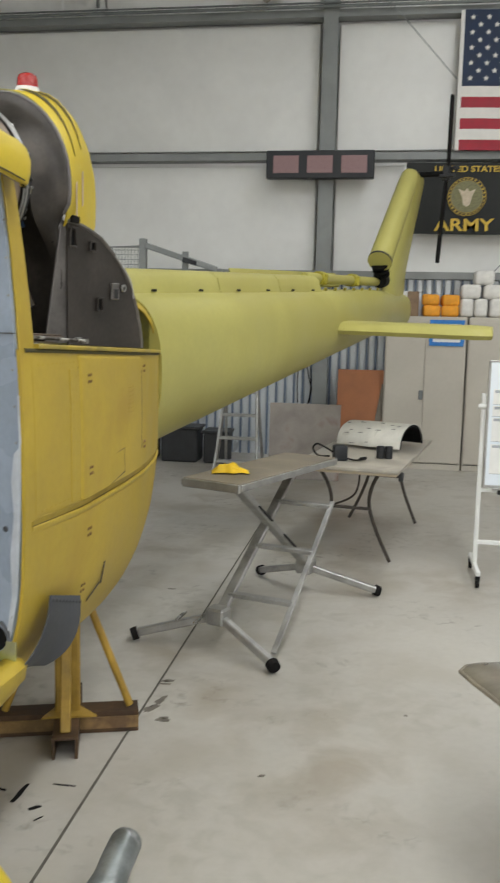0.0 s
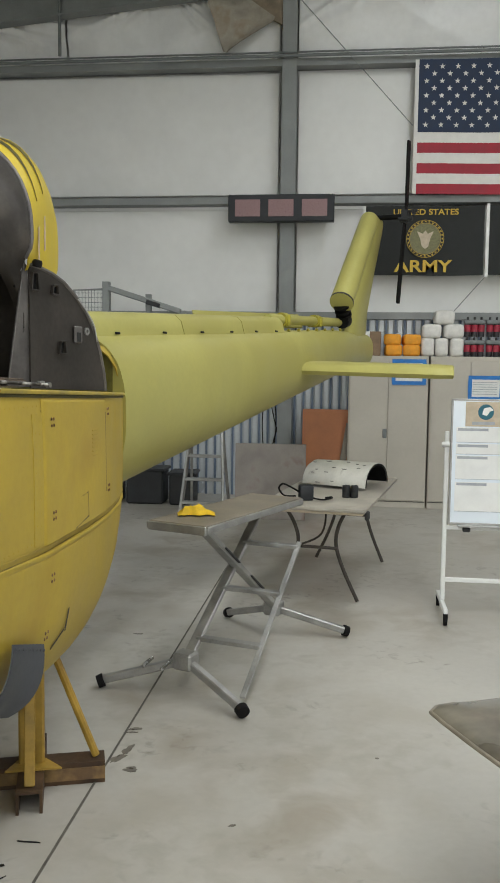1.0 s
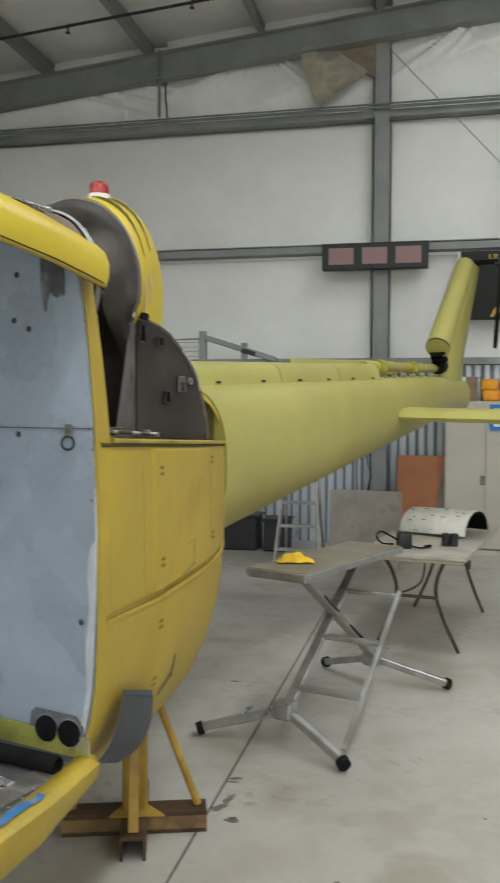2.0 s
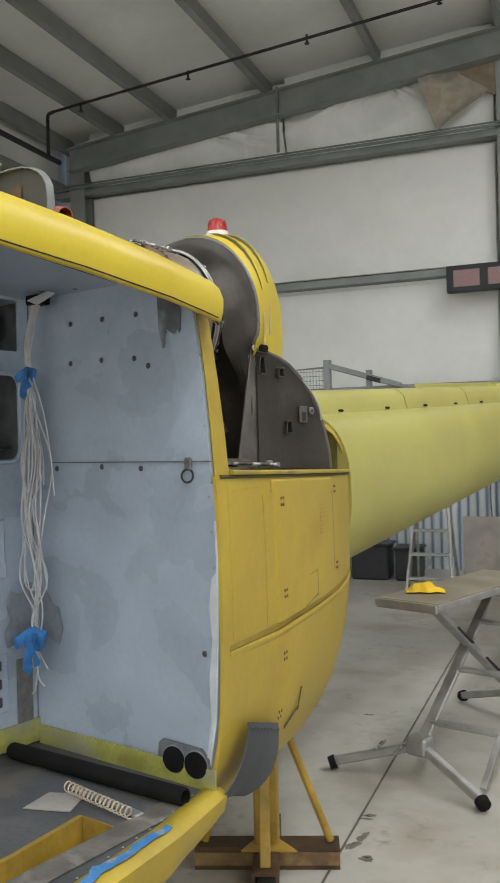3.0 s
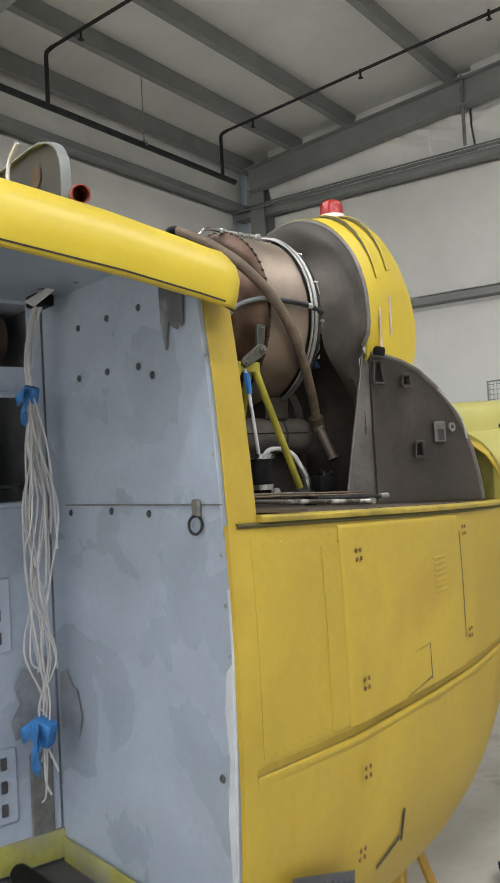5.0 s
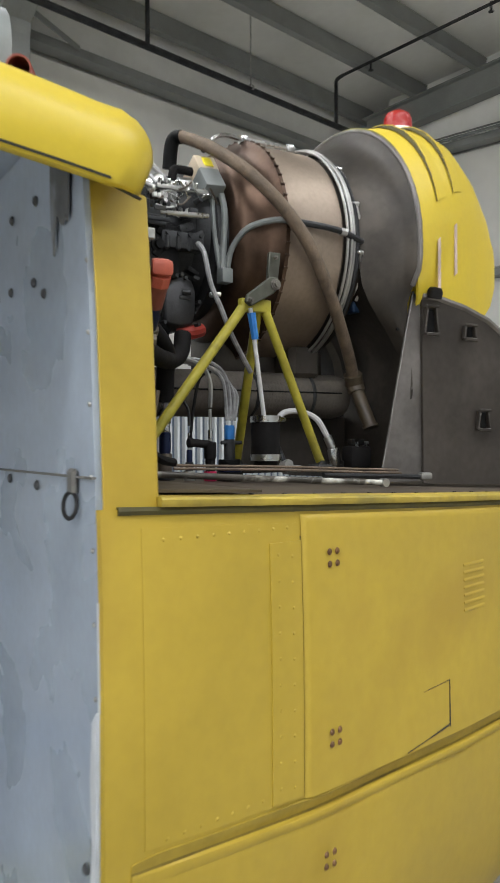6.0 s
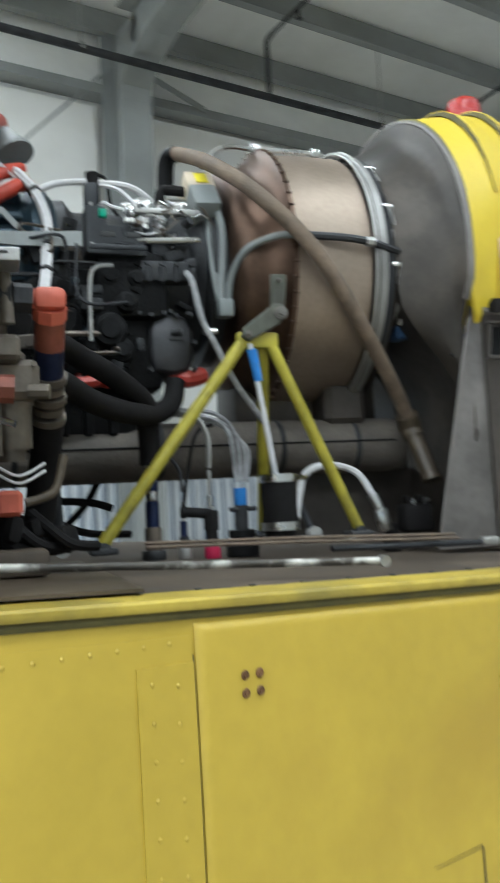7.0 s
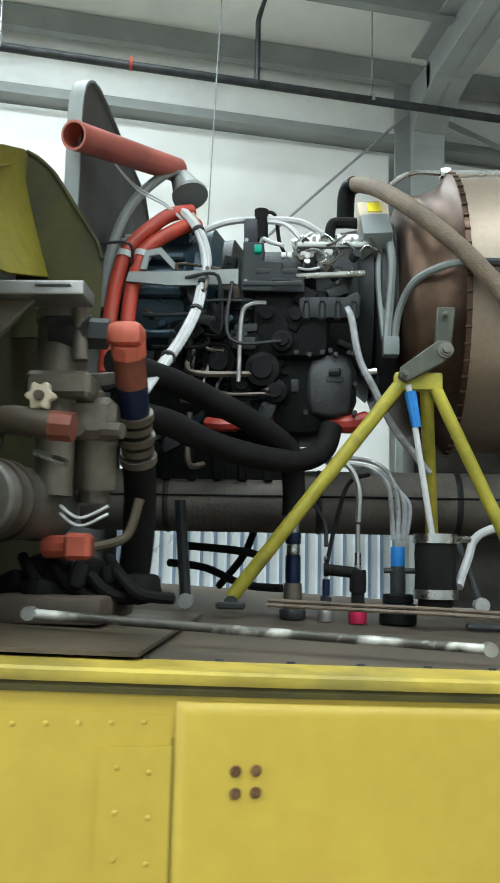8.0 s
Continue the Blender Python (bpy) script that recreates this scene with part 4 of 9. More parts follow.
for v, z in ((0.50, 2.08), (0.638, 2.08), (0.776, 2.08), (0.495, 1.96), (0.63, 1.96), (0.765, 1.955), (0.819, 1.93), (0.42, 1.64), (0.62, 1.645), (0.78, 1.64), (1.0, 1.14)):
    bm = B()
    lathe(bm, [(0.0, 0.003), (0.005, 0.004), (0.007, 0.002), (0.0085, 0.0)], (v, BU - 0.002, z), (0, -1, 0), 10)
    part("plug", bm, "patch", bulk)
part("panel_seam", box(B(), 0.64, 0.006, 0.003, (0.72, BU - 0.0035, 1.659)), "scuff", bulk, "thin dark lap seam across the bulkhead", smooth=0)
# scuffed edge strip, its white also carries the paint's sheen
bm = B()
loft(bm, [[Vector((v - 0.004 - w, BU - 0.005, z)), Vector((v - 0.004, BU - 0.005, z))] for v, z, w in ((1.012, 0.86, 0.006), (1.036, 0.96, 0.012), (1.043, 1.07, 0.022), (1.05, 1.18, 0.015), (1.053, 1.27, 0.026), (1.055, 1.345, 0.018), (1.055, 1.36, 0.003))])
part("bare_edge", bm, "primer_white", bulk, "scuffed pale edge, whitened for the sheen along it", thick=0.002, smooth=0)
ring = B()
lathe(ring, [(0.003 * math.cos(a) + 0.018, 0.003 * math.sin(a)) for a in [2 * math.pi * k / 8 for k in range(9)]], (0.962, BU - 0.010, 1.62), (0.2, -1, 0.1), 20)
ring_ob = part("tie_down_ring", ring, "dark2", bulk, "steel tie-down ring")
bm = box(B(), 0.026, 0.010, 0.036, (0.962, BU - 0.006, 1.652), bevel=0.004)
part("ring_bracket", bm, "scuff", ring_ob)
part("duct_plate", prism(B(), [(-0.11, -0.045), (-0.10, 0.035), (-0.085, 0.048), (0.06, 0.046), (0.085, 0.02), (0.09, -0.045)], 0.004, pose(0.925, BU - 0.003, 0.835, 90, 0, 0)), "flake", bulk, "dull grey plate round the heater ducts", smooth=0)
for v in (0.885, 0.965):
    bm = B()
    lathe(bm, [(0.0365, -0.02), (0.0405, -0.02), (0.0385, 0.006), (0.0365, 0.006), (0.0365, -0.02)], (v, BU - 0.005, 0.835), (0.15, -1, 0), 24)
    duct = part("heater_duct", bm, "scraped", bulk, "round heater duct outlet")
    bm = B()
    lathe(bm, [(0.0, 0.006), (0.0365, 0.006)], (v, BU - 0.006, 0.835), (0.15, -1, 0), 20)
    part("duct_bore", bm, "black", duct)
rp = random.Random(8)
pts = [(0.048, 0.10), (0.046, -0.036), (0.040, -0.042), (0.030, -0.030), (0.020, -0.046), (0.006, -0.040), (-0.006, -0.028), (-0.014, -0.050), (-0.016, -0.078), (-0.024, -0.084), (-0.030, -0.052), (-0.036, -0.030), (-0.040, 0.10)]
pts = [(x + rp.uniform(-0.003, 0.003), z + rp.uniform(-0.003, 0.003)) for x, z in pts]
bm = prism(B(), pts, 0.002, pose(0.905, BU - 0.006, 2.055, 90, 0, 0))
part("bare_patch", bm, "flake", bulk, "flaked grey patch of old paint", smooth=0)
for k in range(12):
    bm = B()
    z = 0.9 + k * 0.095
    vv = 1.05 - 0.05 * abs(z - 1.38)
    lathe(bm, [(0.0, 0.002), (0.0025, 0.0025), (0.0038, 0.0)], (vv - 0.010, BU - 0.002, z), (0, -1, 0), 8)
    part("edge_screw", bm, "alu", bulk)
bm = B()
loft(bm, [[Vector((v + o, BU + d, z)) for o, d in ((-0.007, -0.0025), (0.0, -0.0025), (0.0, 0.002), (-0.007, 0.002))] for v, z in edge[:5]], closed=True, cap=True)
part("edge_angle", bm, "primer_white", heli, "pale chafed door-frame edge")

# yellow corner pillar from the deck to the roof
bm = B()
pil = [(1.596, 1.046), (1.62, 1.048), (1.75, 1.038), (1.88, 1.025), (1.98, 1.012), (2.06, 1.0)]
loft(bm, [[Vector((v, -0.656, z)), Vector((v - 0.016 - 0.06 * (z - 1.62), -0.578 + 0.035 * (z - 1.62), z)), Vector((v - 0.022 - 0.06 * (z - 1.62), -0.566 + 0.035 * (z - 1.62), z)), Vector((v - 0.12, -0.562 + 0.03 * (z - 1.62), z)), Vector((v - 0.10, -0.642, z)), Vector((v - 0.02, -0.642, z))] for z, v in pil], closed=True, cap=True)
part("corner_pillar", bm, "yellow", heli, "yellow door pillar", bevel=0.004)

# shade of the bay is put into the lining's colour
part("bay_lining", box(B(), 0.64, 0.006, 0.46, (0.63, -0.638, 1.855)), "olive_mid", heli, "olive primer behind the bulkhead, darkened for shade", smooth=0)
IV = 0.30
wall_holes = [(-0.94, -0.705, 1.665, 1.94, 0.18), (-1.30, -0.70, 2.01, 2.17, 0.05)]
island = plate_with_holes(((-1.35, BU), (0.775, 2.23)), wall_holes, 0.012, lambda u, z: Vector((IV, u, z)), "island_side_wall", "cabin", heli, "blue-grey inner wall with an opening to the gearbox bay")
bm = B()
for h in wall_holes[:1]:
    r = 0.045
    pts = []
    for cx, cy, a0 in ((h[1] - r, h[3] - r, 0), (h[0] + r, h[3] - r, 90), (h[0] + r, h[2] + r, 180), (h[1] - r, h[2] + r, 270)):
        pts += [Vector((IV + 0.006, cx + r * math.cos(radians(a0 + 15 * k)), cy + r * math.sin(radians(a0 + 15 * k)))) for k in range(7)]
    tube(bm, pts + [pts[0]], 0.008, seg=6, curved=False)
part("opening_rim", bm, "cabin", island)
for zz in (1.40, 0.99):
    bm = box(B(), 0.008, 0.13, 0.18, (IV + 0.006, -0.845, zz), bevel=0.003)
    pl = part("connector_plate", bm, "cabin", island, "small plate of sockets")
    for i in range(2):
        for j in range(3):
            part("socket", box(B(), 0.006, 0.016, 0.03, (IV + 0.012, -0.875 + 0.06 * i, zz - 0.055 + 0.055 * j), bevel=0.002), "patch", pl)
part("primer_strip", box(B(), 0.006, 0.66, 0.07, (IV + 0.004, -0.99, 0.815)), "primer", island, "yellow-green primer along the floor", smooth=0)
part("primer_strip", box(B(), 0.72, 0.006, 0.06, (0.67, BU - 0.004, 0.80)), "primer", bulk, "yellow-green primer along the floor", smooth=0)
rp2 = random.Random(14)
pts = [(-0.785 + 0.10 * a, 1.09 + 0.19 * b) for a, b in ((0.1, 0.0), (0.5, 0.05), (0.8, -0.05), (1.0, 0.2), (0.98, 0.6), (1.05, 1.0), (0.8, 1.02), (0.55, 0.85), (0.3, 0.9), (0.05, 0.7), (0.2, 0.45), (0.0, 0.25))]
bm = prism(B(), [(x + rp2.uniform(-0.006, 0.006), z + rp2.uniform(-0.006, 0.006)) for x, z in pts], 0.002, Matrix(((0, 0, 1, IV + 0.0075), (1, 0, 0, 0), (0, 1, 0, 0), (0, 0, 0, 1))))
part("scraped_patch", bm, "scraped", island, "scraped patch of old paint", smooth=0)
pts = [(0.32 + 0.10 * a, 1.10 + 0.15 * b) for a, b in ((0.0, 0.0), (0.4, 0.1), (0.8, -0.05), (1.0, 0.3), (0.85, 0.7), (0.6, 0.8), (0.35, 1.0), (0.0, 0.95))]
bm = prism(B(), [(x + rp2.uniform(-0.006, 0.006), z + rp2.uniform(-0.006, 0.006)) for x, z in pts], 0.002, pose(0, BU + 0.0005, 0, 90, 0, 0))
part("scraped_patch", bm, "scraped", bulk, "scraped patch of old paint", smooth=0)
part("scraped_patch", box(B(), 0.006, 0.06, 0.20, (IV + 0.004, -0.715, 0.95), bevel=0.002), "scuff", island, "scraped patch of bare primer", smooth=0)

# inside the island: gearbox housings seen through the openings
bm = B()
lathe(bm, [(0.0, -0.2), (0.15, -0.2), (0.17, -0.17), (0.17, 0.0), (0.12, 0.05), (0.12, 0.2), (0.16, 0.22), (0.16, 0.34)], (-0.02, -0.93, 1.85), (0, 0, 1), 32)
gear = part("gearbox", bm, "gearcast", heli, "oily grey main gearbox housing")
bm = B()
for k, (u, z, r) in enumerate(((-0.98, 1.78, 0.03), (-0.84, 1.82, 0.035), (-0.78, 1.74, 0.02))):
    cyl(bm, (0.05, u, z), (0.20, u, z), r)
tube(bm, [(0.2, -0.93, 1.86), (0.22, -0.88, 1.88), (0.2, -0.82, 1.86), (0.18, -0.8, 1.75)], 0.012)
part("servo", bm, "alu", gear, "grey control servo and line")
part("control_rod", cyl(B(), (0.22, -1.0, 1.71), (0.22, -0.68, 1.71), 0.006, seg=8), "steel", gear)
bm = B()
cyl(bm, (0.15, -1.05, 2.10), (0.15, -0.72, 2.10), 0.07, seg=24)
for u in (-0.98, -0.88, -0.79):
    cyl(bm, (0.15, u, 2.10), (0.15, u + 0.02, 2.10), 0.082, seg=24)
part("drive_coupling", bm, "brown", gear, "ribbed drive coupling")
bm = box(B(), 0.60, 0.012, 1.45, (0.0, BU + 0.0, 1.5))
part("bay_bulkhead", bm, "gearcast", heli, "oily grey bulkhead behind the gearbox", smooth=0)
bm = box(B(), 0.012, 1.75, 1.45, (-0.28, -1.5, 1.5))
part("bay_wall", bm, "gearcast", heli, "oily grey far wall of the gearbox bay", smooth=0)

# floor with its yellow-framed well, outer sill skin with blue tape
fl = B()
WELL = (-1.95, -0.965)
for ua, ub in ((-3.0, WELL[0]), (WELL[0], -1.5), (-1.5, -1.2), (-1.2, WELL[1]), (WELL[1], -0.8), (-0.8, BU)):
    for fa, fb in ((lambda u: -1.05, lambda u: half_width(u) - 0.285), (lambda u: half_width(u) - 0.285, lambda u: half_width(u) - 0.175), (lambda u: half_width(u) - 0.175, lambda u: half_width(u) - 0.05)):
        if abs(fa(-1) - half_width(-1) + 0.285) < 1e-6 and WELL[0] - 0.01 < (ua + ub) / 2 < WELL[1]:
            continue
        fl.faces.new([fl.verts.new(p) for p in (Vector((fa(ua), ua, 0.771)), Vector((fb(ua), ua, 0.771)), Vector((fb(ub), ub, 0.771)), Vector((fa(ub), ub, 0.771)))])
cabin_floor = part("cabin_floor", fl, "cabin_floor", heli, "scuffed bare cabin floor", smooth=0, thick=0.02)
bm = B()
wu = (WELL[0], -1.5, -1.2, WELL[1])
rims = [[Vector((half_width(u) - 0.300, u, 0.775)), Vector((half_width(u) - 0.285, u, 0.775)), Vector((half_width(u) - 0.282, u, 0.69)), Vector((half_width(u) - 0.178, u, 0.69)), Vector((half_width(u) - 0.175, u, 0.775)), Vector((half_width(u) - 0.160, u, 0.775))] for u in wu]
loft(bm, rims)
w = half_width(WELL[1])
bm.faces.new([bm.verts.new(p) for p in (Vector((w - 0.285, WELL[1] + 0.0, 0.776)), Vector((w - 0.175, WELL[1], 0.776)), Vector((w - 0.175, WELL[1] - 0.002, 0.69)), Vector((w - 0.285, WELL[1] - 0.002, 0.69)))])
part("floor_well", bm, "wellpaint", cabin_floor, "yellow-painted recess in the floor", smooth=0, thick=0.004)
part("worn_strip", box(B(), 0.075, 0.78, 0.003, (0.992, -1.16, 0.7745)), "scuffstrip", cabin_floor, "scuffed pale strip beside the sill", smooth=0)
part("well_hole", lathe(B(), [(0.0, 0.0), (0.012, 0.001)], (0.92, WELL[1] - 0.006, 0.735), (0, -1, 0), 12), "mark", cabin_floor)
bm = B()
rows = []
us2 = sorted([-3.0, -2.4, -1.9, -1.222, -1.208] + [-1.66 + 0.03 * k for k in range(35)])
sill_foot = table([(-3.0, 0.69), (-1.6, 0.70), (-1.222, 0.703), (-1.208, 0.634), (-1.12, 0.636), (-0.92, 0.647), (-0.74, 0.668), (-0.62, 0.68)])
for u in us2:
    w = half_width(u)
    rag = 0.5 * noise.noise((u * 9, 0.3, 2.0)) + 0.5 * noise.noise((u * 27, 1.3, 5.0)) if -1.7 < u < -0.7 else 0.0
    foot = sill_foot(u) + 0.018 * rag
    rows.append([Vector((w - 0.075, u, 0.779)), Vector((w - 0.03, u, 0.777)), Vector((w - 0.012, u, 0.762)), Vector((w - 0.020, u, 0.72)), Vector((w - 0.040, u, foot + 0.02)), Vector((w - 0.055 + 0.01 * rag, u, foot))])
loft(bm, rows)
sill = part("sill_skin", bm, "yellow_sill", heli, "yellow lower cabin skin and torn door sill", smooth=50, thick=0.005)
# dark sheet added for the shade below the torn sill edge
bm = B()
loft(bm, [[Vector((half_width(u) - 0.09, u, 0.75)), Vector((half_width(u) - 0.12, u, 0.62)), Vector((half_width(u) - 0.24, u, 0.56)), Vector((half_width(u) - 0.5, u, 0.52)), Vector((0.0, u, 0.50))] for u in (-3.0, -2.0, -1.2, -0.9, -0.64)])
part("belly_liner", bm, "deckmetal", heli, "dark belly sheet set back for the shade under the cabin floor", smooth=50, thick=0.006)
bm = B()
rows = []
for k in range(31):
    u = -1.42 + 0.52 * k / 30
    j = 0.022 * noise.noise((u * 30, 1.7, 0))
    w = half_width(u)
    rows.append([Vector((w - 0.062 + j, u, 0.7845)), Vector((w - 0.035 + j * 0.5, u, 0.7835))])
loft(bm, rows)
part("masking_tape", bm, "tape", sill, "ragged strip of blue masking tape", smooth=0, thick=0.001)
for k in range(16):
    u = -1.5 + k * 0.052
    bm = B()
    lathe(bm, [(0.0, 0.0015), (0.003, 0.0015), (0.0038, 0.0)], (half_width(u) - 0.085, u, 0.776), (0, 0, 1), 8)
    part("floor_screw", bm, "alu", sill)

# dark sheet hanging over the lower skin, its foot curling clear
def sheet_pt(s, t):
    """s along the sheet, t from its riveted top edge to its loose foot."""
    top = Vector((1.051, -0.540, 0.931)).lerp(Vector((1.000, -0.330, 0.863)), s)
    mid = Vector((1.080, -0.583, 0.834)).lerp(Vector((1.060, -0.395, 0.730)), s)
    low = Vector((1.040, -0.655, 0.757)).lerp(Vector((1.005, -0.515, 0.708)), s)
    wave = 0.006 * math.sin(7 * s + 1.0) * t
    return top * (1 - t) ** 2 + mid * (2 * t * (1 - t)) + low * t * t + Vector((wave, 0, 0))


bm = B()
loft(bm, [[sheet_pt(i / 10, j / 10) for j in range(11)] for i in range(11)])
cover = part("cover_sheet", bm, "patch", heli, "dark grey sheet covering an opening low on the side", thick=0.004, smooth=50)
for k in range(9):
    bm = B()
    lathe(bm, [(0.0, 0.003), (0.0035, 0.003), (0.0045, 0.0)], sheet_pt(0.06 + 0.11 * k, 0.06) + Vector((0.003, 0, 0)), (1, 0.3, 0), 8)
    part("sheet_rivet", bm, "patch", cover)

# roof: yellow shell rising towards the gearbox fairing, with a drip rail along the door opening
bm = B()
prof = [(1.058, 2.030), (1.066, 2.033), (1.072, 2.06), (1.070, 2.092), (1.055, 2.124), (1.022, 2.150), (0.97, 2.170), (0.86, 2.207), (0.75, 2.245), (0.62, 2.305), (0.5, 2.365), (0.36, 2.404), (0.16, 2.412), (-0.24, 2.414), (-0.60, 2.36)]
rows = []
for u in (-3.0, -2.2, -1.6, -1.2, -0.9, -0.72, -0.65):
    lift = 0.075 * (-0.62 - u)
    spread = half_width(u) - 1.06 if u < -0.66 else 0.0
    rows.append([Vector((v + spread, u - 0.13 * max(0, 0.9 - max(v, 0.3)), z + lift)) for v, z in prof])
# the aft end rounds in and reaches furthest back along its shoulder
tip = [(1.010, -0.590, 2.035), (1.015, -0.588, 2.042), (1.008, -0.575, 2.065), (0.995, -0.560, 2.090), (0.975, -0.552, 2.118), (0.955, -0.548, 2.140), (0.920, -0.550, 2.165), (0.850, -0.570, 2.198), (0.745, -0.625, 2.242)]
for t in (0.35, 0.65, 0.85, 1.0):
    row = []
    for k, p in enumerate(rows[6]):
        if k < len(tip):
            e = Vector(tip[k])
            row.append(Vector((p.x + (e.x - p.x) * t ** 2.2, p.y + (e.y - p.y) * t, p.z + (e.z - p.z) * t ** 2)))
        else:
            row.append(p + Vector((0, 0.02 * t, 0)))
    rows.append(row)
loft(bm, rows)
line = [[Vector((r[1].x + 0.0035 + o, r[1].y, r[1].z + 0.003 + d)) for o, d in ((0.0, 0.0), (0.0008, 0.003))] for r in rows[:7]]
roof = part("roof_shell", bm, "brightyellow", heli, "yellow cabin roof with rounded edge", smooth=50, thick=0.01)
bm = B()
loft(bm, line)
part("drip_seam", bm, "mark", roof, "thin black sealant line along the roof edge", thick=0.003, smooth=0)
bm = B()
loft(bm, [[p + Vector((-0.012, (0.03 if k == len(rows) - 1 and p.x < 0.72 else 0.0), -0.0135)) for p in r[4:]] for k, r in enumerate(rows) if k > 3])
part("roof_lining", bm, "olive", roof, "olive primer on the underside of the roof", smooth=50)
bm = B()
rows = []
former_top = table([(-0.24, 2.392), (0.16, 2.392), (0.36, 2.389), (0.48, 2.381), (0.60, 2.332), (0.72, 2.255), (0.86, 2.185), (1.0, 2.12)])
for k in range(25):
    v = 1.0 - 1.24 * k / 24
    zt, zb = former_top(v), min(2.372, 2.09 + 0.30 * max(0.0, 0.72 - v))
    rows.append([Vector((v, -0.645 + 0.05 * t * t + 0.006 * math.sin(4 * t + 0.5 * k), zt + (zb - zt) * t)) for t in [j / 8 for j in range(9)]])
loft(bm, rows)
part("roof_former", bm, "roof_yellow_shaded", roof, "buckled yellow sheet closing the roof's aft end, darkened for shade", smooth=60, thick=0.004)
# gusset: shade under the roof overhang is put into its olive
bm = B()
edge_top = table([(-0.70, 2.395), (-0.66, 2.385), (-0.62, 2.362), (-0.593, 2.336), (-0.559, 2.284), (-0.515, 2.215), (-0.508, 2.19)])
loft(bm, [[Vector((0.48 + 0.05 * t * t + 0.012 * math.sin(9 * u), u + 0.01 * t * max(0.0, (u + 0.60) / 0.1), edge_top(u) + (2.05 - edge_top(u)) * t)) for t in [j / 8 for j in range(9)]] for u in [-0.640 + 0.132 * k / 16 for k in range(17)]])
gusset = part("roof_gusset", bm, "olive_mid", roof, "olive sheet sloping down behind the roof, darkened for shade", smooth=60, thick=0.004)
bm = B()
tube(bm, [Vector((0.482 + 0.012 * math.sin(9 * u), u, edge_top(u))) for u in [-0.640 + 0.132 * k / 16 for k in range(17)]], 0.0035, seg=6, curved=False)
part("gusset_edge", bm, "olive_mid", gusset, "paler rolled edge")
bm = B()
loft(bm, [[Vector((half_width(min(u, -0.66)) + o - 0.6 * max(0, u + 0.66), u, 2.033 + 0.075 * (-0.62 - u) + d)) for o, d in ((-0.006, 0.0008), (0.0016, 0.0008), (0.0016, 0.0026), (-0.006, 0.0026))] for u in (-3.0, -1.6, -0.9, -0.66, -0.59)], closed=True, cap=True)
part("drip_rail", bm, "mark", roof, "black drip-rail line", smooth=0)
bm = B()
loft(bm, [[Vector((v, u, 2.10 + 0.075 * (-0.62 - u) + (0.08 if abs(v) < 0.95 else -0.03))) for v in (-1.0, -0.9, 0.0, 0.9, half_width(u) - 0.04)] for u in (-3.0, -1.6, -0.9, -0.66)])
headliner = part("headliner", bm, "cabin", heli, "blue-grey painted cabin ceiling", smooth=50, thick=0.01)

# plain nose bowl closing the cabin ahead
bm = B()
rows = []
for k in range(9):
    t = k / 8
    g = (1 - t ** 2.6) ** 0.5 if t < 1 else 0.02
    u = -3.0 - 1.05 * t
    rows.append([Vector((1.21 * g * math.copysign(abs(math.cos(a)) ** 0.6, math.cos(a)), u, 0.86 + (0.36 * g * math.sin(a)))) for a in [2 * math.pi * j / 32 for j in range(32)]])
loft(bm, rows, closed=True, cap=True)
part("nose_bowl", bm, "brightyellow", heli, "yellow rounded nose", smooth=50)

# ---- exhaust end: firewall arch, yellow tail cowl, side plates, beacon ----


def arch(u, r, zc, z0, n=24, flat=1.0):
    """An upside-down U at a station, from one foot over the top to the other."""
    def leg(k):
        z = z0 + (zc - z0) * (k / 12) ** 0.7
        t = min(1.0, max(0.0, (zc - 0.08 - z) / 0.26))
        s = min(1.0, max(0.0, (zc - 0.05 - z) / 0.12))
        return r + (min(r, 0.322) - r) * s * s * (3 - 2 * s), u + (0.478 - u) * t * t * (3 - 2 * t), z

    pts = [Vector(leg(k)) for k in range(12)]
    pts += [Vector((r * math.cos(a), u, zc + flat * r * math.sin(a))) for a in [math.pi * k / n for k in range(n + 1)]]
    pts += [Vector((-leg(12 - k)[0], *leg(12 - k)[1:])) for k in range(1, 13)]
    return pts


AX, RC = 2.232, 0.290
# firewall: a sooty shield with a flanged rim, funnelled in to the exhaust
bm = B()
loft(bm, [arch(0.462, 0.384, 2.226, 1.60), arch(0.452, 0.380, 2.228, 1.60), arch(0.447, 0.366, 2.231, 1.60), arch(0.440, 0.352, 2.234, 1.60), arch(0.432, 0.340, 2.236, 1.60), arch(0.414, 0.326, 2.237, 1.60), arch(0.385, 0.310, 2.236, 1.60), arch(0.355, 0.294, 2.234, 1.60), arch(0.340, 0.284, 2.232, 1.60)])
shield = part("exhaust_shield", bm, "shieldmetal", heli, "sooty dark metal exhaust shield", smooth=50, thick=0.006)
bm = B()
tube(bm, [p for p in arch(0.458, 0.386, 2.226, 1.62) if p.z > 2.1], 0.007, seg=8, curved=False)
part("shield_rim", bm, "soot_light", shield, "rolled metal rim")
bm = B()
loft(bm, [arch(0.345, 0.286, 2.232, 1.60), arch(0.35, 0.02, 2.24, 1.60)])
part("shield_back", bm, "shieldmetal", shield, smooth=50)

part("shield_stiffener", tube(B(), [(0.10, 0.470, 1.962), (0.20, 0.464, 1.984), (0.313, 0.443, 2.006)], 0.005, seg=6), "dark", shield, "dark stiffener across the shield")

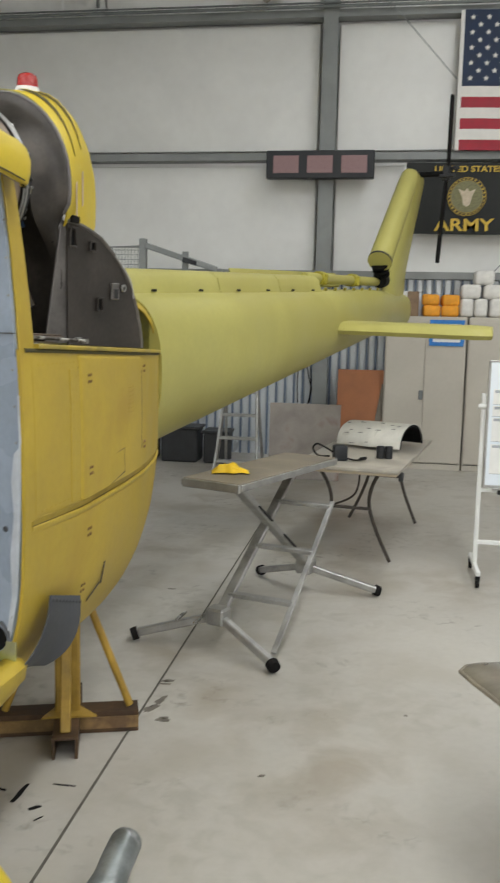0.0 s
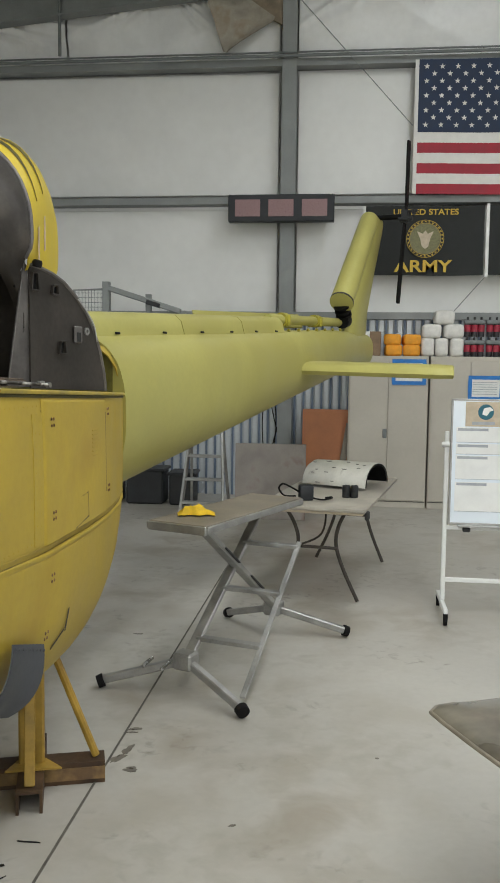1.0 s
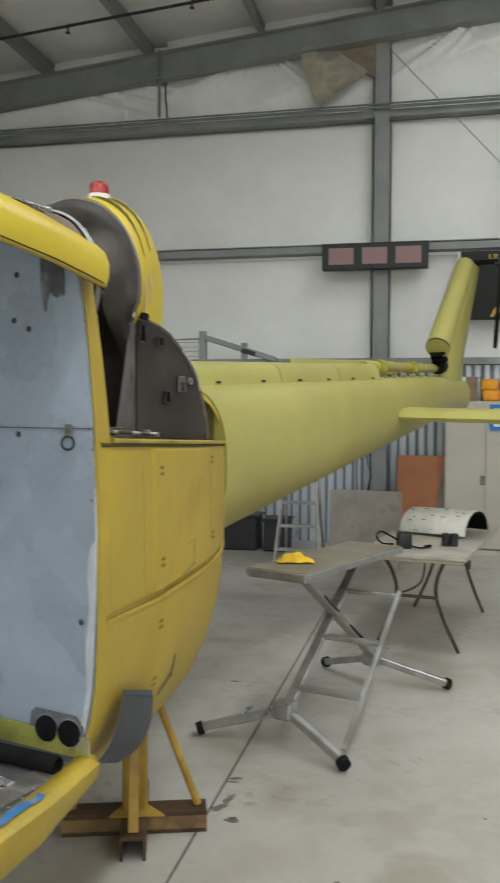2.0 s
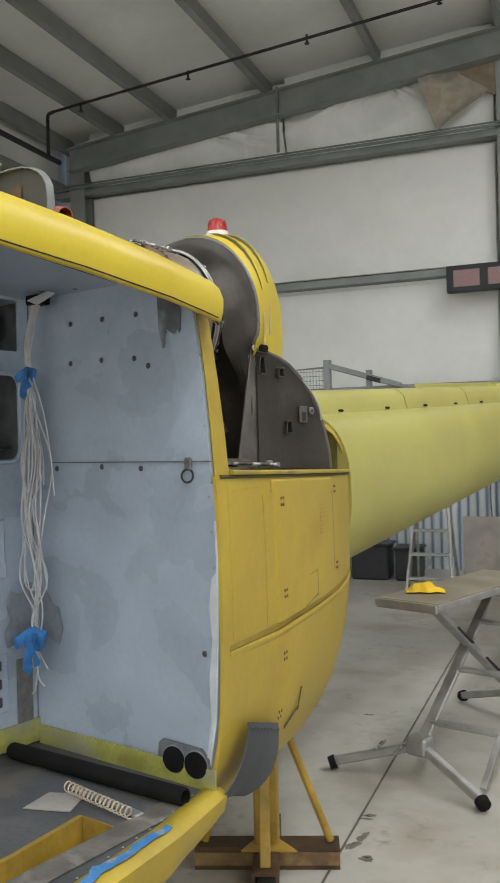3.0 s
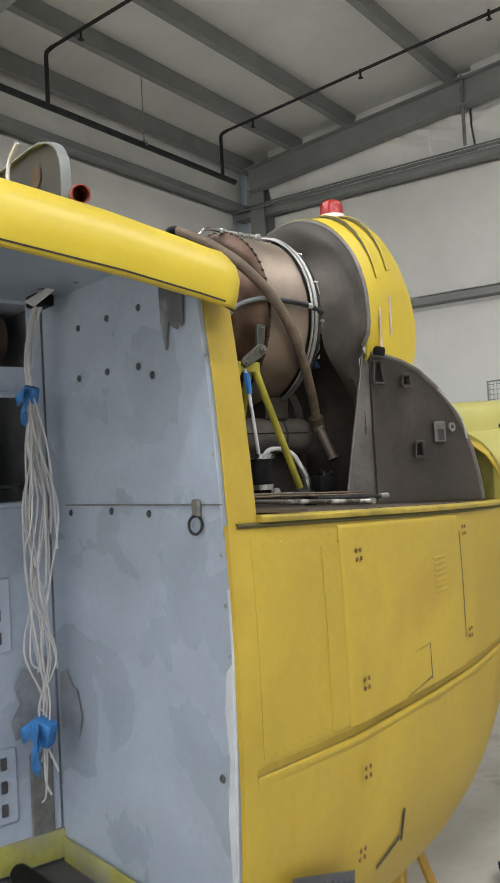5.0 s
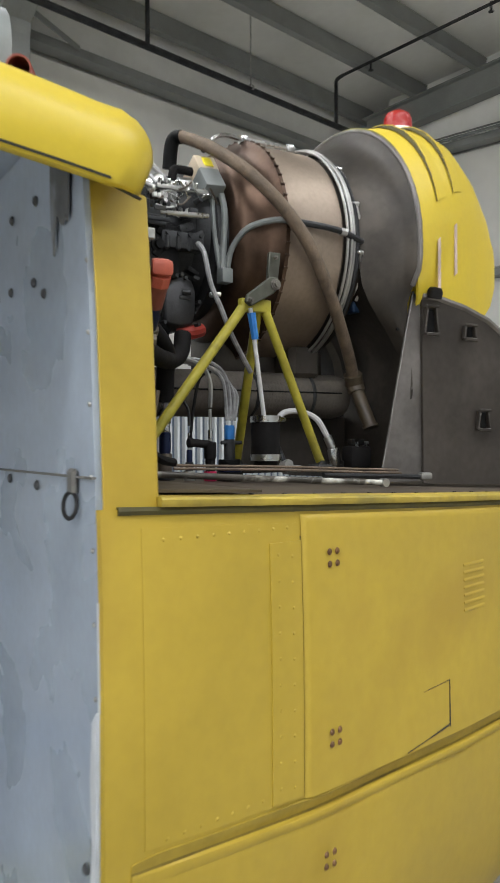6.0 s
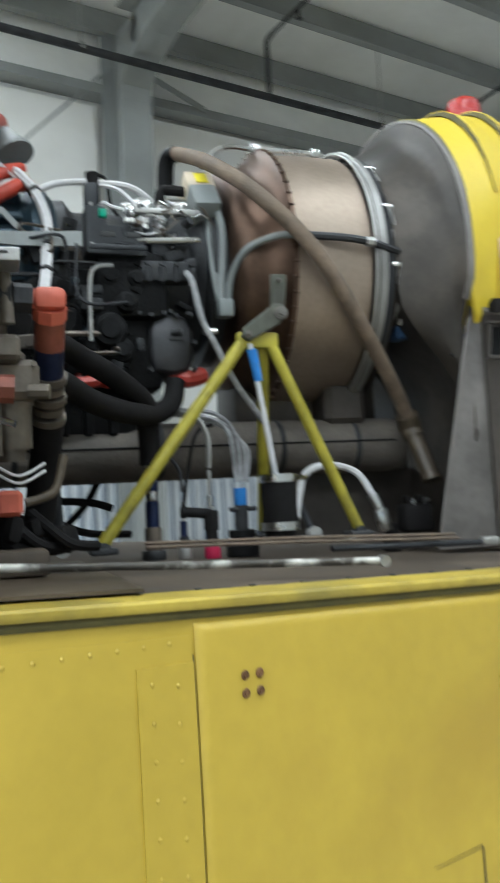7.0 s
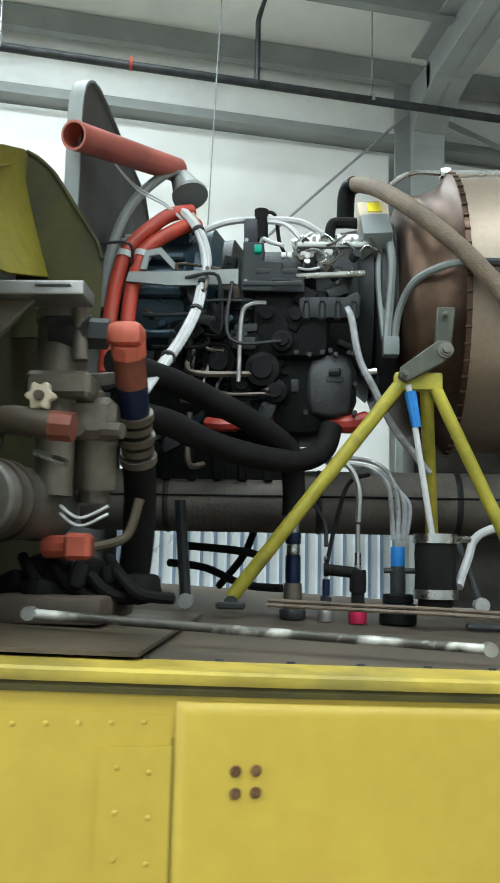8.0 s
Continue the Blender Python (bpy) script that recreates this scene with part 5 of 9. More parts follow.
# tail cowl: yellow shell, open below
cowl_st = [(0.458, 0.388, 2.618), (0.50, 0.370, 2.630), (0.567, 0.338, 2.645), (0.669, 0.295, 2.658), (0.75, 0.262, 2.648), (0.83, 0.228, 2.592), (0.90, 0.196, 2.51), (0.95, 0.165, 2.43), (0.985, 0.125, 2.36), (1.008, 0.07, 2.315), (1.015, 0.015, 2.30)]
bm = B()
rows = []


def cowl_section(u, a, top, n=24):
    z0 = 2.062 + 1.35 * max(0, u - 0.86) + 2.0 * max(0, u - 0.95)
    zc = max(z0 + 0.01, top - a * 1.12)
    # the foot of the shell draws in behind the side plate
    low = [(min(a, 0.318 + (a - 0.318) * (k / 6) ** 0.6) if a > 0.318 else a, u + max(0.0, 0.50 - u) * (1 - k / 6) ** 2, z0 + (zc - z0) * k / 6) for k in range(6)]
    pts = [Vector(p) for p in low]
    pts += [Vector((a * math.cos(t), u, zc + (top - zc) * math.sin(t))) for t in [math.pi * k / n for k in range(n + 1)]]
    return pts + [Vector((-p[0], p[1], p[2])) for p in low[::-1]], zc


for u, a, top in cowl_st:
    rows.append(cowl_section(u, a, top)[0])
loft(bm, rows)
cowl = part("tail_cowl", bm, "brightyellow", heli, "yellow exhaust cowl with louvres", smooth=50, thick=0.006)


def cowl_pt(u, ang, off=0.0):
    for (a, r0, t0), (b, r1, t1) in zip(cowl_st, cowl_st[1:]):
        if a <= u <= b:
            t = (u - a) / (b - a)
            r, top = r0 + (r1 - r0) * t, t0 + (t1 - t0) * t
            zc = cowl_section(u, r, top)[1]
            if ang < 0:
                return Vector((r + off, u, zc + ang))
            return Vector(((r + off) * math.cos(radians(ang)), u, zc + (top - zc + off) * math.sin(radians(ang))))


for u in (0.556, 0.655):
    bm = B()
    loft(bm, [[cowl_pt(u + d, a, 0.003) for d in (0.0, 0.015)] for a in (-0.15, -0.10, -0.05, -0.01)])
    part("primer_strip", bm, "pink", cowl, "bare pinkish strip where a louvre was", smooth=0, thick=0.002)
for u in (0.560, 0.655):
    bm = B()
    arc = [(14, 0.02), (20, 0.1), (27, 0.26), (36, 0.55), (46, 0.85), (56, 1.0), (66, 0.95), (75, 0.6), (82, 0.1)]
    loft(bm, [[cowl_pt(u + 0.004 - 0.009 * f, a, 0.0035), cowl_pt(u + 0.004 - 0.004 * f, a, 0.0035 + 0.002 * f), cowl_pt(u + 0.006, a, 0.004 + 0.008 * f)] for a, f in arc])
    scoop = part("louvre_mouth", bm, "seal_dark", cowl, "dark open mouth of a scoop louvre", thick=0.001)
    bm = B()
    loft(bm, [[cowl_pt(u + 0.006, a, 0.005 + 0.009 * f), cowl_pt(u + 0.02, a, 0.004 + 0.0075 * f), cowl_pt(u + 0.045, a, 0.002 + 0.003 * f), cowl_pt(u + 0.06, a, 0.001)] for a, f in arc])
    part("louvre", bm, "brightyellow", scoop, "raised yellow scoop louvre", thick=0.002)
bm = B()
loft(bm, [[cowl_pt(0.459, a, 0.002), cowl_pt(0.472, a, 0.005)] for a in [5 * k for k in range(4, 33)]])
part("cowl_band", bm, "olive", cowl, "olive rim band", thick=0.002)
beacon = part("beacon_base", lathe(B(), [(0.0, 0.022), (0.050, 0.022), (0.054, 0.004), (0.054, -0.06)], (-0.059, 0.754, 2.682), (0, 0, 1), 28), "white", heli, "white beacon base")
bm = B()
lathe(bm, [(0.0, 0.062), (0.026, 0.060), (0.039, 0.052), (0.044, 0.038), (0.047, 0.0)], (-0.059, 0.754, 2.703), (0, 0, 1), 28)
part("beacon_lens", bm, "lens", beacon, "red anti-collision beacon lens", smooth=60)

# quarter-round side plate with its bracket
arc = [(0.508, 2.095), (0.56, 2.095), (0.66, 2.075), (0.75, 2.045), (0.84, 1.99), (0.92, 1.925), (0.98, 1.85), (1.03, 1.76), (1.062, 1.67), (1.078, 1.60), (1.078, 1.572), (0.512, 1.595)]
bm = prism(B(), arc, 0.008, Matrix(((0, 0, 1, 0.33), (1, 0, 0, 0), (0, 1, 0, 0), (0, 0, 0, 1))))
side = part("side_plate", bm, "soot", heli, "sooty quarter-round side plate", smooth=0)
bm = B()
tube(bm, [Vector((0.332, u, z)) for u, z in arc[:-1]], 0.009, seg=6, curved=False)
part("plate_rim", bm, "soot_light", side)
bm = B()
prism(bm, [(0.484, 2.108), (0.508, 2.085), (0.52, 1.60), (0.372, 1.60)], 0.006, Matrix(((0, 0, 1, 0.322), (1, 0, 0, 0), (0, 1, 0, 0), (0, 0, 0, 1))))
part("support_bracket", bm, "soot_light", side, "tapered sheet-metal bracket", smooth=0)
part("bracket_edge", tube(B(), [(0.327, 0.484, 2.105), (0.327, 0.373, 1.61)], 0.003, seg=6, curved=False), "soot_light", side)
for u, z, h in ((0.532, 2.03, 0.075), (0.672, 2.006, 0.04), (0.722, 1.765, 0.055)):
    bm = box(B(), 0.006, 0.045, 0.008, (0.350, u, z + h / 2), bevel=0.002)
    box(bm, 0.006, 0.045, 0.010, (0.350, u, z - h / 2), bevel=0.002)
    for d in (-0.019, 0.019):
        box(bm, 0.016, 0.006, h, (0.342, u + d, z), rz(-8 if d < 0 else 8, 0, 0), 0.002)
    clip = part("plate_clip", bm, "soot", side, "bent metal clip on the plate")
    part("clip_shadow_plate", box(B(), 0.004, 0.030, h * 0.8, (0.3365, u, z), bevel=0.001), "dark", clip)
part("rubber_stop", lathe(B(), [(0.0, 0.030), (0.016, 0.028), (0.021, 0.018), (0.021, 0.0)], (0.345, 0.540, 2.090), (0.3, 0, 1), 16), "black", side, "black rubber stop")
bm = B()
lathe(bm, [(0.009, -0.004), (0.017, -0.004), (0.017, 0.004), (0.009, 0.004), (0.009, -0.004)], (0.346, 0.905, 1.842), (1, 0, 0), 18)
part("eye_fitting", bm, "alu", side, "dull metal eye")
bm = box(B(), 0.012, 0.06, 0.075, (0.341, 0.842, 1.825), bevel=0.004)
frame_ob = part("latch_plate", bm, "soot_light", side)
part("latch_recess", box(B(), 0.01, 0.03, 0.04, (0.344, 0.842, 1.815)), "mark", frame_ob)
part("release_wire", tube(B(), [(0.345, 0.84, 1.98), (0.35, 0.90, 1.93), (0.35, 0.96, 1.87), (0.345, 0.99, 1.80)], 0.003, seg=5), "wire", side)
part("side_plate", prism(B(), arc, 0.008, Matrix(((0, 0, 1, -0.33), (1, 0, 0, 0), (0, 1, 0, 0), (0, 0, 0, 1)))), "soot", heli, "sooty quarter-round side plate", smooth=0)

# rounded fairing where the boom begins
bm = B()
fa = [Vector((0.335, 1.215, 1.56)), Vector((0.333, 1.205, 1.62)), Vector((0.322, 1.19, 1.68)), Vector((0.295, 1.17, 1.735)), Vector((0.25, 1.15, 1.775)), Vector((0.15, 1.13, 1.81)), Vector((0.0, 1.12, 1.82))]
loft(bm, [fa, [p + Vector((-0.005, 0.11, 0.012)) for p in fa]])
part("boom_fairing", bm, "yellow", heli, "yellow rounded fairing at the boom joint", thick=0.006, smooth=50)
bm = B()
loft(bm, [[Vector((v, 1.20, 1.56)), Vector((v, 1.20, 1.80 - 0.3 * max(0, v - 0.1)))] for v in (-0.3, -0.1, 0.1, 0.3)])
part("boom_bulkhead", bm, "olive", heli, "olive-painted boom bulkhead", smooth=0, thick=0.004)

# ---- tail boom ----


def boom_ring(u, n=40):
    t = (u - 1.20) / 5.6
    top = 1.85 + 0.20 * min(1, (u - 1.2) / 4.5)
    bot = 1.0 + 0.135 * (u - 1.2) if u < 6.0 else 1.648 + 0.06 * (u - 6.0)
    bot = min(bot, top - 0.25)
    hw = 0.375 - 0.225 * min(1.0, t)
    zc, h = (top + bot) / 2, (top - bot) / 2
    pts = []
    for k in range(n):
        a = 2 * math.pi * k / n
        c, s = math.cos(a), math.sin(a)
        p = 2.7 if s > 0 else 2.25
        pts.append(Vector((hw * math.copysign(abs(c) ** (2 / p), c), u, zc + h * math.copysign(abs(s) ** (2 / p), s))))
    return pts


bm = B()
loft(bm, [boom_ring(u) for u in [1.2 + 5.55 * k / 30 for k in range(31)]], closed=True, cap=True)
boom = part("tail_boom", bm, "lime", heli, "lime-yellow painted tapering tail boom", smooth=50)


def boom_top(u):
    return 1.85 + 0.20 * min(1, (u - 1.2) / 4.5)


def shaft_cover(u0, u1):
    bm = B()
    hw = lambda u: 0.155 - 0.012 * (u - 1.2)
    rows = []
    for u in [u0 + (u1 - u0) * k / 8 for k in range(9)]:
        z = boom_top(u) - 0.035
        w = hw(u)
        rows.append([Vector((v, u, z + h)) for v, h in ((w + 0.015, 0.0), (w, 0.05), (w * 0.9, 0.10), (w * 0.6, 0.135), (0, 0.145), (-w * 0.6, 0.135), (-w * 0.9, 0.10), (-w, 0.05), (-w - 0.015, 0.0))])
    loft(bm, rows)
    ob = part("shaft_cover", bm, "lime", boom, "lime drive-shaft cover with dark latches", smooth=40, thick=0.004)
    for u in (u0 + 0.25 * (u1 - u0), u0 + 0.75 * (u1 - u0)):
        part("cover_latch", box(B(), 0.007, 0.05, 0.013, (hw(u) + 0.017, u, boom_top(u) - 0.005), bevel=0.004), "dark", ob)


for u0, u1 in ((1.20, 2.25), (2.26, 3.2), (3.21, 4.05)):
    shaft_cover(u0, u1)
bm = B()
loft(bm, [[Vector((-0.13, u, boom_top(u) + 0.02)), Vector((-0.17, u, boom_top(u) + 0.14)), Vector((-0.165, u, boom_top(u) + 0.145)), Vector((-0.12, u, boom_top(u) + 0.03))] for u in (3.0, 4.0, 4.9, 5.2)], closed=True, cap=True)
part("open_cover", bm, "lime", boom, "drive-shaft cover hinged open")
shaft = part("drive_shaft", cyl(B(), (0, 4.0, 2.065), (0, 5.95, 2.135), 0.042, seg=20), "lime", boom, "exposed yellow tail drive shaft")
for u in (4.35, 5.2):
    bm = box(B(), 0.14, 0.05, 0.09, (0, u, 2.06 + 0.036 * (u - 4)), bevel=0.01)
    cyl(bm, (0, u - 0.05, 2.065 + 0.036 * (u - 4)), (0, u + 0.05, 2.068 + 0.036 * (u - 4)), 0.058)
    part("bearing_hanger", bm, "strut", boom)
for k in range(7):
    part("hinge_lug", box(B(), 0.02, 0.03, 0.025, (0.11, 4.2 + k * 0.24, boom_top(4.2 + k * 0.24) + 0.003), bevel=0.004), "strut", boom)

# horizontal stabiliser, both halves
for s in (1, -1):
    bm = B()
    rows = []
    for v, c0, c1 in ((0.12, 4.10, 4.72), (0.6, 4.12, 4.72), (1.30, 4.14, 4.71), (1.44, 4.15, 4.70), (1.45, 4.15, 4.70)):
        c = c1 - c0
        tk = 0.055 if v < 1.37 else 0.05
        if v > 1.445:
            tk = 0.02
        z = 1.705 - 0.02 * v
        prof2 = [(0.0, 0.0), (0.05, 0.7), (0.2, 1.0), (0.5, 0.8), (0.85, 0.25), (1.0, 0.02), (0.85, -0.2), (0.5, -0.6), (0.2, -0.85), (0.05, -0.6)]
        rows.append([Vector((s * (v - (0.09 * x if v > 1.4 else 0.0)), c0 + c * x, z + tk * h + 0.075 * (c0 + c * x - 4.42) / 0.6)) for x, h in prof2])
    loft(bm, rows, closed=True, cap=True)
    stab = part("stabiliser", bm, "lime", heli, "lime horizontal stabiliser half", smooth=40)
    bm = B()
    loft(bm, [[Vector((s * (0.155 + d), 4.11 + 0.6 * k / 8, 1.705 + 0.062 * math.sin(math.pi * k / 8))) for d in (0.0, 0.008)] for k in range(9)])
    loft(bm, [[Vector((s * (0.155 + d), 4.11 + 0.6 * k / 8, 1.70 - 0.055 * math.sin(math.pi * k / 8))) for d in (0.0, 0.008)] for k in range(9)])
    part("root_seal", bm, "mark", stab, "dark gap at the stabiliser root", smooth=0)

# tail fin, drive cover, gearboxes, tail rotor
bm = B()
rows = []
for z, u0, u1, tk in ((1.95, 5.95, 6.78, 0.09), (2.3, 6.12, 6.86, 0.075), (2.8, 6.55, 7.16, 0.06), (3.2, 6.9, 7.42, 0.05), (3.32, 7.04, 7.48, 0.035), (3.36, 7.16, 7.46, 0.012)):
    c = u1 - u0
    rows.append([Vector((h * tk + 0.045, u0 + c * x, z)) for x, h in ((0.0, 0.0), (0.06, 0.6), (0.25, 1.0), (0.6, 0.75), (1.0, 0.05), (1.0, -0.05), (0.6, -0.75), (0.25, -1.0), (0.06, -0.6))])
loft(bm, rows, closed=True, cap=True)
fin = part("tail_fin", bm, "lime", heli, "lime swept tail fin", smooth=40)
bm = B()
pathz = [Vector((0.06, 5.83, 2.321)), Vector((0.052, 6.16, 2.615)), Vector((0.042, 6.55, 2.963)), Vector((0.035, 6.86, 3.24))]
tube(bm, pathz + [Vector((0.034, 6.93, 3.30))], lambda t: (0.118 - 0.022 * t) if t < 0.95 else 0.06, seg=20)
cover2 = part("drive_cover", bm, "lime", fin, "lime half-round drive cover on the fin")
bm = B()
lathe(bm, [(0.0, 0.0), (0.10, 0.0), (0.119, 0.012), (0.119, -0.01)], (0.06, 5.842, 2.332), (0, -0.7, -0.7), 24)
part("cover_mouth", bm, "mark", cover2)
bm = B()
cyl(bm, (0.04, 5.93, 2.14), (0.04, 6.05, 2.16), 0.07)
cyl(bm, (0.04, 6.0, 2.14), (0.05, 5.9, 2.30), 0.055)
for d in (0.0, 0.04, 0.08):
    cyl(bm, (0.05, 5.96 - d, 2.20 + d), (0.05, 5.95 - d, 2.215 + d), 0.08)
part("angle_gearbox", bm, "dark", fin, "dark angle gearbox with flanges")
bm = box(B(), 0.012, 0.075, 0.11, (0.135, 6.72, 1.86), rot=None, bevel=0.004)
part("hand_hole", bm, "mark", boom, "oval dark opening in the tail end")
rotor = part("rotor_hub", cyl(B(), (0.02, 7.25, 3.365), (0.33, 7.25, 3.365), 0.03), "dark", fin, "tail rotor shaft and hub")
bm = B()
box(bm, 0.08, 0.06, 0.16, (0.345, 7.25, 3.365), bevel=0.01)
cyl(bm, (0.385, 7.25, 3.42), (0.485, 7.25, 3.42), 0.018)
cyl(bm, (0.285, 7.2, 3.33), (0.445, 7.2, 3.33), 0.02)
box(bm, 0.03, 0.1, 0.05, (0.445, 7.25, 3.41), bevel=0.006)
part("pitch_links", bm, "dark2", rotor)
bm = B()
rows = []
for z, c in ((3.42, 0.025), (3.50, 0.05), (4.12, 0.055), (4.18, 0.04)):
    rows.append([Vector((0.36 + 0.01 * (z - 3.3) + dx, 7.25 + dy, z)) for dx, dy in ((-0.010, -c), (0.010, -c), (0.012, c), (-0.005, c))])
loft(bm, rows, closed=True, cap=True)
part("rotor_blade", bm, "black", rotor, "dark tail rotor blade")
bm = B()
rows = []
for z, c in ((3.30, 0.025), (3.20, 0.05), (2.48, 0.055), (2.41, 0.04)):
    rows.append([Vector((0.345 + 0.06 * (z - 3.3) + dx, 7.25 + dy, z)) for dx, dy in ((-0.011, -c), (0.011, -c), (0.013, c), (-0.005, c))])
loft(bm, rows, closed=True, cap=True)
part("rotor_blade", bm, "black", rotor, "dark tail rotor blade")

# ---- engine: combustor drum, diffuser, exhaust rings ----
bm = B()
lathe(bm, [(0.27, 0.108), (RC, 0.11), (RC, 0.115), (RC - 0.004, 0.125), (RC, 0.19), (RC - 0.002, 0.282), (RC - 0.012, 0.292)], (0, 0, AX), (0, 1, 0), 64)
engine = part("combustor_casing", bm, "heat", heli, "heat-stained grey-brown engine combustor drum", smooth=40)
bm = B()
lathe(bm, [(0.10, 0.004), (0.17, -0.006), (0.205, -0.004), (0.228, 0.004), (0.243, 0.016), (0.252, 0.032), (0.254, 0.050), (0.258, 0.066), (0.268, 0.083), (0.281, 0.096), (0.292, 0.103), (0.296, 0.105), (0.296, 0.115), (0.288, 0.115)], (0, 0, AX), (0, 1, 0), 64)
part("diffuser", bm, "bronze", engine, "bronze-brown bulged diffuser casing", smooth=30)
for r, u in ((0.299, 0.290), (0.302, 0.301), (0.297, 0.312)):
    bm = B()
    lathe(bm, [(r + 0.0042 * math.cos(a), 0.0042 * math.sin(a)) for a in [2 * math.pi * k / 8 for k in range(9)]], (0, u, AX), (0, 1, 0), 64)
    part("clamp_ring", bm, "steel" if u < 0.29 else "alu", engine, "bright clamp ring")
bm = B()
lathe(bm, [(0.285, 0.28), (0.272, 0.30), (0.262, 0.32), (0.268, 0.335), (0.285, 0.345)], (0, 0, AX), (0, 1, 0), 48)
part("exhaust_collar", bm, "soot", engine, "dark exhaust collar")
bolts = B()
for k in range(60):
    a = 2 * math.pi * k / 60
    p = Vector((0.297 * math.cos(a), 0.11, AX + 0.297 * math.sin(a)))
    cyl(bolts, p + Vector((0, -0.006, 0)), p + Vector((0, 0.005, 0)), 0.003, seg=6)
tagged(part("flange_bolts", bolts, "bronze", engine, "ring of flange bolts"), kind="stuff")
# ignition leads round the exhaust
for k, a0 in enumerate((76, 46, 20, -6)):
    a, b = radians(a0), radians(a0 - 26)
    pts = [Vector(((0.292 - 0.03 * j / 5) * math.cos(t), 0.335 + 0.045 * (j / 5) ** 1.5 + 0.006 * math.sin(3 * t + k), AX + (0.292 - 0.03 * j / 5) * math.sin(t))) for j, t in [(j, a + (b - a) * j / 5) for j in range(6)]]
    lead = part("igniter_lead", tube(B(), pts, 0.0038, seg=6), "steel", engine, "braided metal lead")
    bm = B()
    cyl(bm, pts[0] + Vector((0, -0.014, 0)), pts[0] + Vector((0, 0.006, 0)), 0.006, seg=8)
    cyl(bm, pts[-1] + Vector((0, -0.004, 0.006)), pts[-1] + Vector((0, 0.006, -0.008)), 0.006, seg=8)
    part("lead_fitting", bm, "steel", lead)
part("manifold_line", tube(B(), [Vector((0.29 * math.cos(radians(a)), 0.325, AX + 0.29 * math.sin(radians(a)))) for a in range(80, -60, -10)], 0.008, seg=6), "dark2", engine)
bm = B()
box(bm, 0.05, 0.04, 0.03, (0.195, 0.385, 2.072), bevel=0.004)
part("blue_cap", bm, "blue_dark", engine, "dull blue protective cap")

# ---- engine bay: accessories forward of the combustor ----
def blob(cx, cu, cz, sv, su, sz, bev=0.006, rot=None):
    return box(B(), sv, su, sz, (cx, cu, cz), rot, bev, 2)


def stud(bm, p, d, r=0.006, h=0.006):
    cyl(bm, p, Vector(p) + Vector(d) * h, r, seg=6)


bm = B()
lathe(bm, [(0.0, -0.02), (0.16, -0.02), (0.20, -0.005), (0.20, 0.04), (0.10, 0.04)], (0, -0.03, AX), (0, 1, 0), 40)
lathe(bm, [(0.0, -0.34), (0.15, -0.34), (0.155, -0.30), (0.13, -0.28), (0.13, -0.15), (0.165, -0.13), (0.165, -0.05), (0.19, -0.02)], (0, -0.03, AX + 0.01), (0, 1, 0), 40)
part("compressor_case", bm, "dark2", engine, "grey cast compressor case", smooth=30)
bm = B()
lathe(bm, [(0.10, -0.56), (0.165, -0.56), (0.178, -0.54), (0.17, -0.52), (0.165, -0.42), (0.185, -0.40), (0.185, -0.37), (0.16, -0.35)], (0, 0, AX + 0.0), (0, 1, 0), 48)
inlet = part("inlet_housing", bm, "teal_case", engine, "blue-grey ribbed air inlet housing", smooth=30)
for k in range(14):
    a = 2 * math.pi * k / 14
    bm = B()
    box(bm, 0.03, 0.10, 0.018, (0.172 * math.cos(a), -0.47, AX + 0.172 * math.sin(a)), Euler((0, -a, 0)).to_matrix(), 0.004)
    part("rib", bm, "teal_case", inlet)
for k in range(11):
    a = radians(-60 + k * 14)
    bm = B()
    cyl(bm, (0.17 * math.cos(a), -0.56, AX + 0.17 * math.sin(a)), (0.17 * math.cos(a), -0.535, AX + 0.17 * math.sin(a)), 0.006, seg=6)
    part("inlet_bolt", bm, "alu", inlet)

# accessory gearbox and its pumps, hung under the compressor
part("accessory_gearbox", blob(0.07, -0.26, 2.085, 0.20, 0.24, 0.26, 0.03), "dark", engine, "dark cast accessory gearbox")
part("fuel_control", blob(0.12, -0.21, 2.17, 0.16, 0.15, 0.14, 0.02), "dark", engine, "dark cast fuel control")
bm = blob(0.13, -0.133, 2.052, 0.13, 0.104, 0.142, 0.042)
box(bm, 0.02, 0.118, 0.018, (0.150, -0.133, 1.990), None, 0.005)
starter = part("oil_pump", bm, "pumpgrey", engine, "grey cast pump housing with rounded corners", bevel=0.004)
for du, dz in ((-0.042, 0.058), (0.0, 0.064), (0.042, 0.058), (-0.046, -0.055), (0.046, -0.055), (0.047, 0.0)):
    part("pump_bolt", cyl(B(), (0.175, -0.133 + du, 2.052 + dz), (0.196, -0.133 + du, 2.052 + dz), 0.005, seg=6), "dark2", starter)
part("pump_rib", blob(0.194, -0.125, 2.060, 0.008, 0.034, 0.012, 0.004), "pumpgrey", starter)
part("pump_boss", blob(0.197, -0.20, 2.046, 0.012, 0.016, 0.026, 0.004), "dark2", starter)
part("pump_plug", cyl(B(), (0.198, -0.135, 2.072), (0.205, -0.115, 2.072), 0.007, seg=8), "dark2", starter)
for k in range(5):
    bm = B()
    stud(bm, (0.188, -0.198 + 0.025 * k, 2.112 - 0.004 * (k % 2)), (1, 0, 0), 0.005, 0.010)
    part("pump_stud", bm, "dark2", starter)
rnd = random.Random(5)
